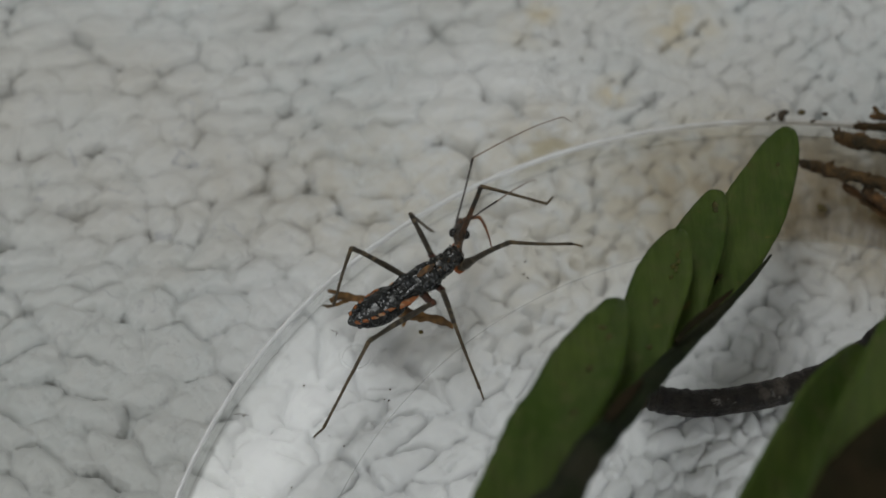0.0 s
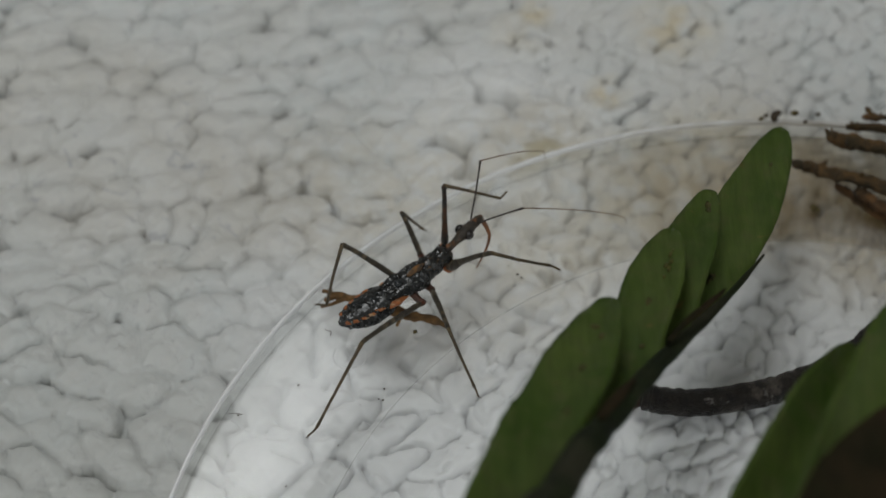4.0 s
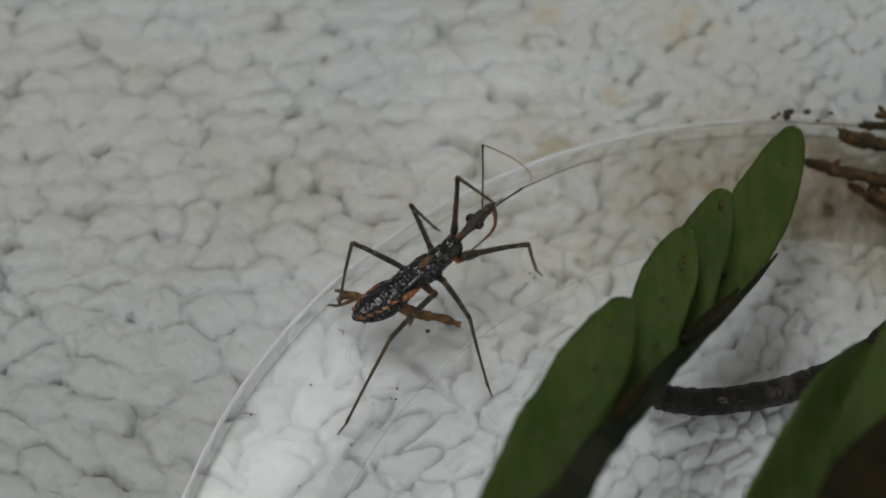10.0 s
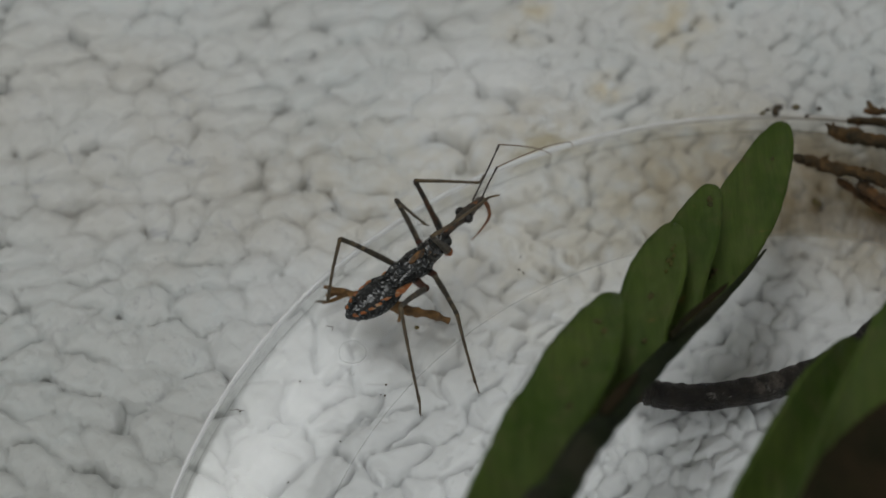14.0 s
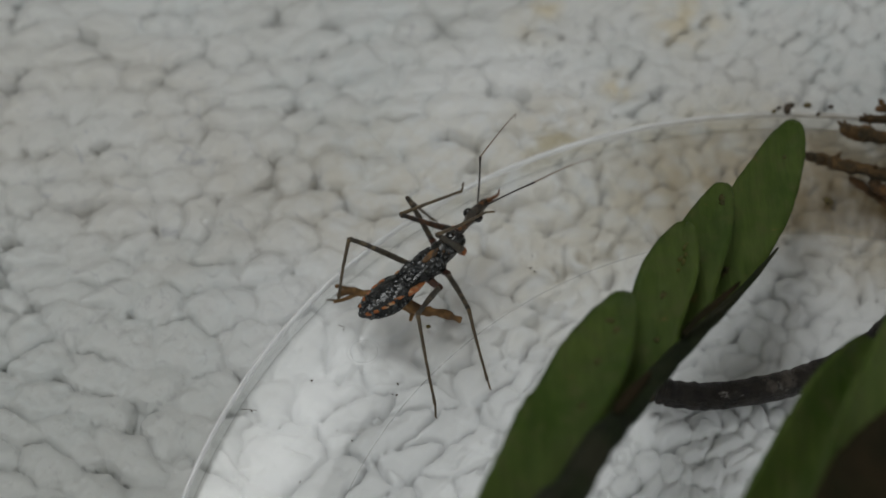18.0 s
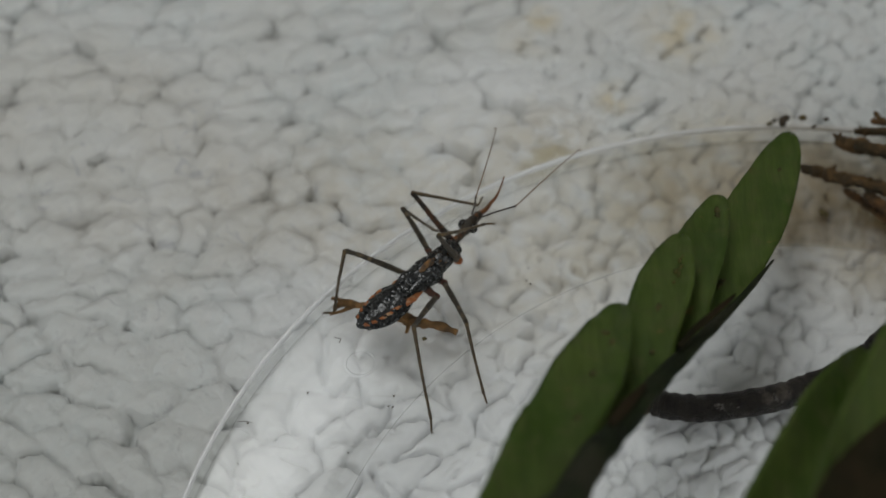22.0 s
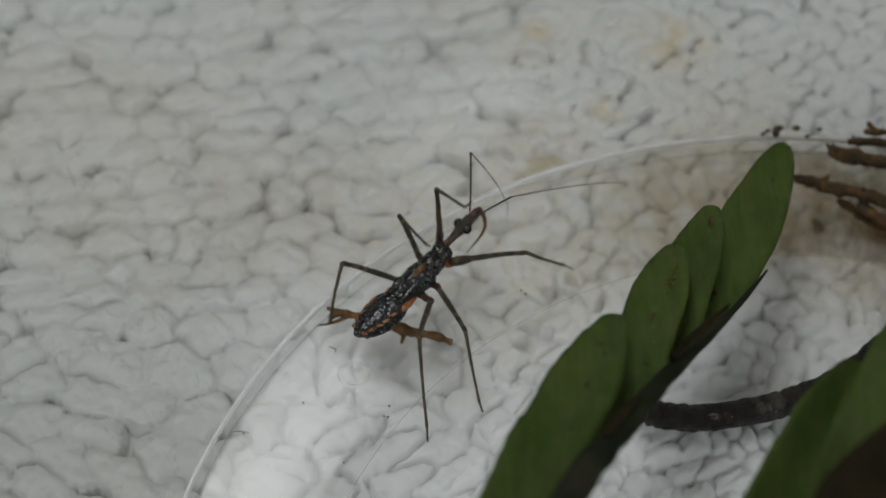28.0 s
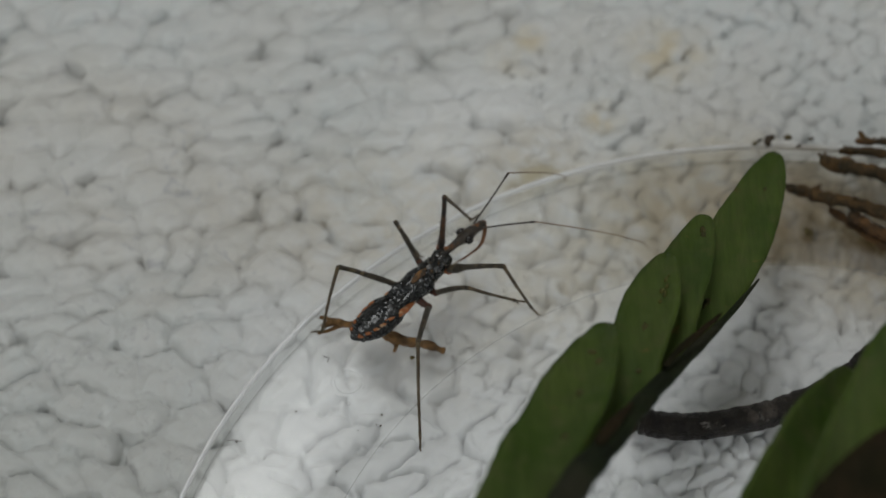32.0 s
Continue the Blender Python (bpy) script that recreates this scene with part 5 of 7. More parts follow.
    walk(rostrum, [
        (0, pose(-0.00466, 0.00901, 0.00335, 32.5, -67.9, -53.9)), (1, pose(-0.00446, 0.00924, 0.00327, 27.4, -67.3, -52.5)),
        (1.5, pose(-0.00453, 0.00937, 0.00364, 14.4, -62.7, -42.1)), (2, pose(-0.00438, 0.00953, 0.00361, 5.8, -60.0, -37.9)),
        (3, pose(-0.00347, 0.01062, 0.00439, -28.7, -54.5, -31.4)), (3.5, pose(-0.00265, 0.0111, 0.00463, -39.6, -54.3, -32.9)),
        (4.17, pose(-0.00246, 0.01118, 0.00495, -62.1, -54.5, -32.6)), (4.83, pose(-0.00228, 0.01126, 0.00527, -45.8, -32.9, -18.6)),
        (5.5, pose(-0.00209, 0.01134, 0.0056, -29.0, 10.9, -3.8)), (6, pose(-0.00207, 0.01136, 0.00527, -26.5, 7.8, -6.0)),
        (7, pose(-0.0021, 0.01134, 0.00552, -28.5, 0.4, -8.3)), (8, pose(-0.00182, 0.01142, 0.00543, -47.4, -3.8, -15.4)),
        (8.5, pose(-0.00199, 0.01138, 0.00548, -64.6, -17.4, -24.0)), (9, pose(-0.00165, 0.01145, 0.00567, -77.7, -25.6, -30.4)),
        (10, pose(-0.00182, 0.01142, 0.0056, -83.4, -53.8, -35.0)), (10.5, pose(-0.00159, 0.01143, 0.00595, -84.4, -53.7, -36.7)),
        (11, pose(-0.00134, 0.01148, 0.00589, -73.0, -3.5, -28.6)), (11.5, pose(-0.00137, 0.01145, 0.00609, -77.5, -64.4, -41.1)),
        (12, pose(-0.00122, 0.01147, 0.00609, -71.3, -26.6, -31.4)), (13, pose(-0.00161, 0.01145, 0.00573, -71.2, -23.9, -30.5)),
        (14, pose(-0.00126, 0.0115, 0.00578, -71.9, -18.9, -32.1)), (14.5, pose(-0.00177, 0.01137, 0.00612, -70.2, -20.7, -30.7)),
        (16.5, pose(-0.00154, 0.01138, 0.00632, -83.5, -13.2, -35.9)), (17, pose(-0.00162, 0.01134, 0.00645, -84.8, 2.4, -35.2)),
        (17.33, pose(-0.0019, 0.01127, 0.00577, -78.4, -36.6, -37.3)), (17.67, pose(-0.00218, 0.01121, 0.0051, 111.3, -73.8, 141.6)),
        (18, pose(-0.00247, 0.01114, 0.00442, 111.8, -24.8, 141.9)), (18.5, pose(-0.00263, 0.01109, 0.0045, 112.8, -24.3, 141.6)),
        (19, pose(-0.00294, 0.01068, 0.00354, 120.5, -14.8, 141.4)), (20, pose(-0.00299, 0.01086, 0.00419, 121.8, -8.1, 141.9)),
        (21, pose(-0.00274, 0.01095, 0.00406, 123.6, 2.9, 140.7)), (22, pose(-0.00247, 0.011, 0.00384, 124.7, 10.4, 140.6)),
        (22.33, pose(-0.00252, 0.011, 0.00392, 150.2, 7.2, 140.4)), (22.67, pose(-0.00256, 0.01101, 0.00399, -27.3, 84.7, -39.8)),
        (23, pose(-0.00261, 0.01101, 0.00407, -54.6, 85.2, -41.4)), (23.33, pose(-0.00256, 0.01104, 0.00411, 105.2, 75.5, 140.7)),
        (23.67, pose(-0.00251, 0.01107, 0.00415, 103.4, 21.0, 140.2)), (24, pose(-0.00245, 0.0111, 0.00418, 124.3, -1.9, 140.1)),
        (25, pose(-0.00244, 0.01111, 0.00421, 127.2, -9.5, 139.2)), (25.5, pose(-0.00235, 0.01112, 0.0041, 128.0, -13.0, 139.6)),
        (26.17, pose(-0.00206, 0.01124, 0.0046, 145.1, -72.0, 140.6)), (26.83, pose(-0.00176, 0.01136, 0.0051, -42.5, -37.9, -41.2)),
        (27.5, pose(-0.00147, 0.01149, 0.0056, -63.0, 2.2, -37.5)), (28, pose(-0.0011, 0.01152, 0.00576, -76.6, -20.4, -39.4)),
        (29, pose(-0.00126, 0.01153, 0.00533, -88.2, -44.1, -42.0)), (29.5, pose(-0.00124, 0.01153, 0.00518, -90.5, -45.4, -41.3)),
        (30, pose(-0.00128, 0.01152, 0.00526, -92.3, -39.5, -39.1)), (30.5, pose(-0.00082, 0.01156, 0.00528, -93.6, -34.7, -39.1)),
        (31, pose(-0.00086, 0.01156, 0.00509, -93.1, -26.3, -38.3)), (31.5, pose(-0.00071, 0.01156, 0.00506, -97.6, -46.8, -40.6)),
        (32, pose(-0.00079, 0.01156, 0.00516, -97.7, -40.5, -39.3)),
    ])
    walk(beak_tip, [
        (0, pose(0, 0.001892, 0, -80.5, 0.0, 0.0)), (1, pose(0, 0.001892, 0, -80.5, -0.0, -0.0)), (1.5, pose(0, 0.001892, 0, -80.5, -0.0, -0.0)),
        (2, pose(0, 0.001892, 0, -80.5, 0.0, 0.0)), (3, pose(0, 0.001892, 0, -78.2, -0.0, 0.0)), (3.5, pose(0, 0.001892, 0, -78.0, -0.0, -0.0)),
        (4.17, pose(0, 0.001892, 0, -47.1, 0.0, 0.0)), (4.83, pose(0, 0.001892, 0, -80.5, -0.0, -0.0)), (5.5, pose(0, 0.001892, 0, -80.5, 0.0, 0.0)),
        (6, pose(0, 0.001892, 0, -80.5, -0.0, 0.0)), (7, pose(0, 0.001892, 0, -80.5, 0.0, 0.0)), (8, pose(0, 0.001892, 0, -74.6, -0.0, -0.0)),
        (8.5, pose(0, 0.001892, 0, -63.9, 0.0, 0.0)), (9, pose(0, 0.001892, 0, -51.3, -0.0, -0.0)), (10, pose(0, 0.001892, 0, -50.9, -0.0, -0.0)),
        (10.5, pose(0, 0.001892, 0, -47.4, -0.0, -0.0)), (11, pose(0, 0.001892, 0, -51.3, 0.0, -0.0)),
        (11.5, pose(0, 0.001892, 0, -51.3, -0.0, -0.0)), (12, pose(0, 0.001892, 0, -51.3, 0.0, 0.0)), (13, pose(0, 0.001892, 0, -51.3, 0.0, 0.0)),
        (14, pose(0, 0.001892, 0, -51.3, 0.0, 0.0)), (14.5, pose(0, 0.001892, 0, -51.3, 0.0, 0.0)), (16.5, pose(0, 0.001892, 0, -38.8, -0.0, -0.0)),
        (17, pose(0, 0.001892, 0, -35.0, 0.0, 0.0)), (17.33, pose(0, 0.001892, 0, -29.9, -0.0, -0.0)),
        (17.67, pose(0, 0.001892, 0, -23.6, -0.0, -0.0)), (18, pose(0, 0.001892, 0, -15.2, -0.0, -0.0)),
        (18.5, pose(0, 0.001892, 0, -15.2, 0.0, 0.0)), (19, pose(0, 0.001892, 0, -15.2, -0.0, -0.0)), (20, pose(0, 0.001892, 0, -15.2, -0.0, -0.0)),
        (21, pose(0, 0.001892, 0, -15.2, -0.0, -0.0)), (22, pose(0, 0.001892, 0, -15.2, 0.0, 0.0)), (22.33, pose(0, 0.001892, 0, -15.2, -0.0, 0.0)),
        (22.67, pose(0, 0.001892, 0, -15.2, 0.0, 0.0)), (23, pose(0, 0.001892, 0, -15.2, 0.0, 0.0)),
        (23.33, pose(0, 0.001892, 0, -15.2, -0.0, -0.0)), (23.67, pose(0, 0.001892, 0, -15.2, -0.0, -0.0)),
        (24, pose(0, 0.001892, 0, -15.2, -0.0, 0.0)), (25, pose(0, 0.001892, 0, -15.2, -0.0, -0.0)), (25.5, pose(0, 0.001892, 0, -15.2, -0.0, 0.0)),
        (26.17, pose(0, 0.001892, 0, -29.0, -0.0, -0.0)), (26.83, pose(0, 0.001892, 0, -38.0, -0.0, 0.0)),
        (27.5, pose(0, 0.001892, 0, -45.5, -0.0, 0.0)), (28, pose(0, 0.001892, 0, -45.5, -0.0, -0.0)), (29, pose(0, 0.001892, 0, -45.5, -0.0, -0.0)),
        (29.5, pose(0, 0.001892, 0, -45.5, 0.0, 0.0)), (30, pose(0, 0.001892, 0, -45.5, -0.0, -0.0)), (30.5, pose(0, 0.001892, 0, -45.5, 0.0, 0.0)),
        (31, pose(0, 0.001892, 0, -45.5, 0.0, -0.0)), (31.5, pose(0, 0.001892, 0, -45.5, 0.0, 0.0)), (32, pose(0, 0.001892, 0, -45.5, 0.0, 0.0)),
    ])
    walk(foreleg_l, [
        (0, pose(-0.00176, 0.00679, 0.004, 45.7, 27.3, 55.1)), (1, pose(-0.00176, 0.00679, 0.004, 43.8, 29.4, 52.7)),
        (1.5, pose(-0.00176, 0.00679, 0.004, 50.3, 27.4, 56.6)), (2, pose(-0.00176, 0.00679, 0.004, 43.7, 24.8, 56.3)),
        (3, pose(-0.00176, 0.00679, 0.004, 53.1, 22.0, 61.1)), (3.5, pose(-0.00176, 0.00679, 0.004, 58.6, 15.5, 66.3)),
        (5.5, pose(-0.00176, 0.00679, 0.004, 57.4, -10.0, 81.0)), (6, pose(-0.00176, 0.00679, 0.004, 63.1, -3.4, 76.9)),
        (7, pose(-0.00176, 0.00679, 0.004, 61.1, 12.8, 68.2)), (8, pose(-0.00176, 0.00679, 0.004, 64.8, 25.6, 62.2)),
        (8.5, pose(-0.00176, 0.00679, 0.004, 62.9, 18.2, 65.6)), (9, pose(-0.00176, 0.00679, 0.004, 63.9, 12.5, 68.7)),
        (10, pose(-0.00176, 0.00679, 0.004, 63.6, 11.1, 69.4)), (10.5, pose(-0.00176, 0.00679, 0.004, 63.3, 12.3, 68.8)),
        (11, pose(-0.00176, 0.00679, 0.004, 61.8, 9.4, 70.2)), (11.5, pose(-0.00176, 0.00679, 0.004, 55.2, 2.5, 73.7)),
        (12, pose(-0.00176, 0.00679, 0.004, 60.3, -4.7, 77.8)), (13, pose(-0.00176, 0.00679, 0.004, 59.9, -8.1, 79.7)),
        (14, pose(-0.00176, 0.00679, 0.004, 63.3, -12.2, 81.5)), (14.5, pose(-0.00176, 0.00679, 0.004, 60.9, -11.0, 81.2)),
        (16.5, pose(-0.00176, 0.00679, 0.004, 56.6, -20.7, 87.6)), (17, pose(-0.00176, 0.00679, 0.004, 57.6, -26.9, 91.1)),
        (18, pose(-0.00176, 0.00679, 0.004, 55.4, -45.8, 104.0)), (18.5, pose(-0.00176, 0.00679, 0.004, 43.0, -33.6, 101.3)),
        (19, pose(-0.00176, 0.00679, 0.004, 50.3, -32.2, 97.1)), (20, pose(-0.00176, 0.00679, 0.004, 46.4, -29.2, 96.5)),
        (21, pose(-0.00176, 0.00679, 0.004, 53.4, -25.5, 91.5)), (22, pose(-0.00176, 0.00679, 0.004, 52.6, -19.3, 87.7)),
        (23, pose(-0.00176, 0.00679, 0.004, 51.2, -13.3, 84.0)), (24, pose(-0.00176, 0.00679, 0.004, 53.8, -12.2, 82.9)),
        (25, pose(-0.00176, 0.00679, 0.004, 52.5, -8.6, 80.8)), (25.5, pose(-0.00176, 0.00679, 0.004, 54.7, -4.5, 77.9)),
        (27.5, pose(-0.00176, 0.00679, 0.004, 67.5, 4.1, 73.2)), (28, pose(-0.00176, 0.00679, 0.004, 72.3, 5.6, 72.8)),
        (29, pose(-0.00176, 0.00679, 0.004, 76.8, 5.8, 73.0)), (29.5, pose(-0.00176, 0.00679, 0.004, 73.0, 5.9, 72.7)),
        (30, pose(-0.00176, 0.00679, 0.004, 73.2, 9.1, 71.4)), (30.5, pose(-0.00176, 0.00679, 0.004, 75.7, 9.6, 71.5)),
        (31, pose(-0.00176, 0.00679, 0.004, 76.5, 10.0, 71.4)), (31.5, pose(-0.00176, 0.00679, 0.004, 76.3, 9.2, 71.7)),
        (32, pose(-0.00176, 0.00679, 0.004, 75.7, 9.7, 71.4)),
    ])
    walk(fore_tibia_l, [
        (0, pose(0, 0.00635, 0, -11.6, 11.8, -88.9)), (1, pose(0, 0.00635, 0, -14.8, 12.0, -92.2)), (1.5, pose(0, 0.00635, 0, -12.0, 10.2, -94.6)),
        (2, pose(0, 0.00635, 0, -20.0, 12.1, -96.9)), (3, pose(0, 0.00635, 0, -25.3, 9.2, -107.9)), (3.5, pose(0, 0.00635, 0, -24.8, 6.4, -114.4)),
        (5.5, pose(0, 0.00635, 0, -6.1, 2.0, -121.1)), (6, pose(0, 0.00635, 0, -4.0, 2.3, -119.0)), (7, pose(0, 0.00635, 0, -3.2, 3.8, -111.0)),
        (8, pose(0, 0.00635, 0, -5.4, 3.0, -116.4)), (8.5, pose(0, 0.00635, 0, -13.3, 2.8, -120.6)), (9, pose(0, 0.00635, 0, -19.4, 1.9, -124.8)),
        (10, pose(0, 0.00635, 0, -24.5, -0.6, -131.7)), (10.5, pose(0, 0.00635, 0, -24.1, 0.0, -130.1)),
        (11, pose(0, 0.00635, 0, -22.1, -0.3, -131.0)), (11.5, pose(0, 0.00635, 0, -30.1, 0.2, -129.8)),
        (12, pose(0, 0.00635, 0, -28.2, -1.0, -132.4)), (13, pose(0, 0.00635, 0, -24.2, -0.3, -130.8)),
        (14, pose(0, 0.00635, 0, -11.6, -0.1, -130.6)), (14.5, pose(0, 0.00635, 0, -10.0, 0.3, -129.2)),
        (16.5, pose(0, 0.00635, 0, -32.2, -2.5, -135.4)), (17, pose(0, 0.00635, 0, -38.9, -3.7, -136.8)),
        (18, pose(0, 0.00635, 0, -17.3, -6.9, -150.9)), (18.5, pose(0, 0.00635, 0, -17.5, -7.8, -153.5)),
        (19, pose(0, 0.00635, 0, -13.7, -7.3, -154.5)), (20, pose(0, 0.00635, 0, -17.4, -6.8, -150.4)),
        (21, pose(0, 0.00635, 0, -13.2, -6.0, -150.7)), (22, pose(0, 0.00635, 0, -11.3, -3.8, -144.3)),
        (23, pose(0, 0.00635, 0, -16.9, -2.8, -138.9)), (24, pose(0, 0.00635, 0, -11.3, -1.7, -136.6)),
        (25, pose(0, 0.00635, 0, -11.8, -0.4, -131.6)), (25.5, pose(0, 0.00635, 0, -19.8, 0.2, -129.6)),
        (27.5, pose(0, 0.00635, 0, -25.0, -4.6, -141.5)), (28, pose(0, 0.00635, 0, -24.1, -3.8, -139.8)),
        (29, pose(0, 0.00635, 0, -21.0, -3.7, -140.2)), (29.5, pose(0, 0.00635, 0, -21.8, -3.0, -138.2)),
        (30, pose(0, 0.00635, 0, -25.6, -3.5, -138.7)), (30.5, pose(0, 0.00635, 0, -19.2, -2.9, -138.5)),
        (31, pose(0, 0.00635, 0, -19.6, -3.4, -139.7)), (31.5, pose(0, 0.00635, 0, -19.8, -3.7, -140.6)),
        (32, pose(0, 0.00635, 0, -20.4, -3.7, -140.4)),
    ])
    walk(foreleg_r, [
        (0, pose(0.00036, 0.00586, 0.004, 54.3, -16.8, -68.6)), (1, pose(0.00036, 0.00586, 0.004, 46.9, -16.4, -67.3)),
        (1.5, pose(0.00036, 0.00586, 0.004, 47.1, -16.4, -67.4)), (2, pose(0.00036, 0.00586, 0.004, 44.4, -15.5, -67.4)),
        (3, pose(0.00036, 0.00586, 0.004, 39.6, -17.9, -64.4)), (3.5, pose(0.00036, 0.00586, 0.004, 41.4, -15.0, -67.3)),
        (5.5, pose(0.00036, 0.00586, 0.004, 87.0, 24.3, -86.0)), (6, pose(0.00036, 0.00586, 0.004, 80.8, 18.1, -85.3)),
        (7, pose(0.00036, 0.00586, 0.004, 79.1, 4.0, -80.6)), (8, pose(0.00036, 0.00586, 0.004, 58.5, -10.6, -73.0)),
        (8.5, pose(0.00036, 0.00586, 0.004, 48.7, -17.1, -67.2)), (9, pose(0.00036, 0.00586, 0.004, 38.0, -19.4, -62.7)),
        (10, pose(0.00036, 0.00586, 0.004, 32.6, -21.8, -58.9)), (10.5, pose(0.00036, 0.00586, 0.004, 43.8, -13.4, -68.9)),
        (11, pose(0.00036, 0.00586, 0.004, 61.6, 1.5, -79.9)), (11.5, pose(0.00036, 0.00586, 0.004, 76.9, 14.8, -84.7)),
        (12, pose(0.00036, 0.00586, 0.004, 77.1, 27.5, -89.6)), (13, pose(0.00036, 0.00586, 0.004, 80.2, 27.1, -88.6)),
        (14, pose(0.00036, 0.00586, 0.004, 78.5, 25.6, -88.5)), (14.5, pose(0.00036, 0.00586, 0.004, 70.2, 5.1, -81.4)),
        (16.5, pose(0.00036, 0.00586, 0.004, 85.0, 25.6, -86.9)), (17, pose(0.00036, 0.00586, 0.004, 85.8, 26.0, -86.8)),
        (18, pose(0.00036, 0.00586, 0.004, 83.5, 29.0, -88.3)), (18.5, pose(0.00036, 0.00586, 0.004, 91.8, 23.4, -84.7)),
        (19, pose(0.00036, 0.00586, 0.004, 90.7, 28.7, -86.3)), (20, pose(0.00036, 0.00586, 0.004, 92.3, 26.3, -85.3)),
        (21, pose(0.00036, 0.00586, 0.004, 91.3, 22.6, -84.6)), (22, pose(0.00036, 0.00586, 0.004, 86.7, 22.9, -85.7)),
        (23, pose(0.00036, 0.00586, 0.004, 86.6, 28.0, -87.2)), (24, pose(0.00036, 0.00586, 0.004, 85.5, 27.7, -87.4)),
        (25, pose(0.00036, 0.00586, 0.004, 76.9, 9.3, -82.6)), (25.5, pose(0.00036, 0.00586, 0.004, 74.9, -4.4, -77.4)),
        (27.5, pose(0.00036, 0.00586, 0.004, 25.1, -23.3, -54.6)), (28, pose(0.00036, 0.00586, 0.004, 16.9, -21.6, -52.9)),
        (29, pose(0.00036, 0.00586, 0.004, 19.3, -18.4, -57.7)), (29.5, pose(0.00036, 0.00586, 0.004, 23.3, -16.9, -60.8)),
        (30, pose(0.00036, 0.00586, 0.004, 20.9, -20.7, -55.7)), (30.5, pose(0.00036, 0.00586, 0.004, 24.7, -19.0, -58.9)),
        (31, pose(0.00036, 0.00586, 0.004, 35.7, -10.5, -69.9)), (31.5, pose(0.00036, 0.00586, 0.004, 34.3, -6.2, -73.6)),
        (32, pose(0.00036, 0.00586, 0.004, 38.2, -4.3, -75.5)),
    ])
    walk(fore_tibia_r, [
        (0, pose(0, 0.00755, 0, -28.2, -11.8, 101.1)), (1, pose(0, 0.00755, 0, -34.3, -13.2, 101.7)),
        (1.5, pose(0, 0.00755, 0, -33.5, -12.3, 102.8)), (2, pose(0, 0.00755, 0, -36.8, -12.5, 103.9)),
        (3, pose(0, 0.00755, 0, -41.5, -12.4, 105.9)), (3.5, pose(0, 0.00755, 0, -42.4, -11.0, 108.3)), (5.5, pose(0, 0.00755, 0, 2.3, 2.4, 138.6)),
        (6, pose(0, 0.00755, 0, -7.0, -0.1, 125.1)), (7, pose(0, 0.00755, 0, -14.5, -2.5, 118.1)), (8, pose(0, 0.00755, 0, -29.5, -2.8, 119.7)),
        (8.5, pose(0, 0.00755, 0, -32.7, -3.6, 118.7)), (9, pose(0, 0.00755, 0, -38.3, -4.4, 118.1)), (10, pose(0, 0.00755, 0, -38.6, -1.5, 122.9)),
        (10.5, pose(0, 0.00755, 0, -37.4, 1.6, 128.2)), (11, pose(0, 0.00755, 0, -29.9, 6.0, 137.4)), (11.5, pose(0, 0.00755, 0, -9.4, 6.2, 146.4)),
        (12, pose(0, 0.00755, 0, 5.1, 3.8, 148.9)), (13, pose(0, 0.00755, 0, -1.1, 0.3, 126.8)), (14, pose(0, 0.00755, 0, 1.1, 1.2, 131.7)),
        (14.5, pose(0, 0.00755, 0, -3.1, 1.6, 132.4)), (16.5, pose(0, 0.00755, 0, 1.5, 4.6, 149.0)), (17, pose(0, 0.00755, 0, 3.2, 4.3, 149.7)),
        (18, pose(0, 0.00755, 0, 5.0, 4.2, 151.2)), (18.5, pose(0, 0.00755, 0, 4.3, 4.3, 151.0)), (19, pose(0, 0.00755, 0, 0.7, 5.9, 154.5)),
        (20, pose(0, 0.00755, 0, 1.9, 4.6, 149.7)), (21, pose(0, 0.00755, 0, -0.2, 6.3, 155.2)), (22, pose(0, 0.00755, 0, 1.6, 4.8, 150.4)),
        (23, pose(0, 0.00755, 0, 1.3, 5.8, 154.7)), (24, pose(0, 0.00755, 0, 4.7, 3.5, 146.8)), (25, pose(0, 0.00755, 0, -4.5, 0.6, 127.7)),
        (25.5, pose(0, 0.00755, 0, -12.2, -0.9, 122.5)), (27.5, pose(0, 0.00755, 0, -42.7, -15.0, 102.4)),
        (28, pose(0, 0.00755, 0, -45.1, -22.3, 92.9)), (29, pose(0, 0.00755, 0, -49.6, -21.1, 97.0)),
        (29.5, pose(0, 0.00755, 0, -49.7, -17.5, 101.8)), (30, pose(0, 0.00755, 0, -47.5, -19.1, 98.8)),
        (30.5, pose(0, 0.00755, 0, -49.1, -11.8, 109.3)), (31, pose(0, 0.00755, 0, -52.9, -2.8, 121.8)),
        (31.5, pose(0, 0.00755, 0, -60.3, 4.8, 130.8)), (32, pose(0, 0.00755, 0, -60.1, 4.5, 130.6)),
    ])
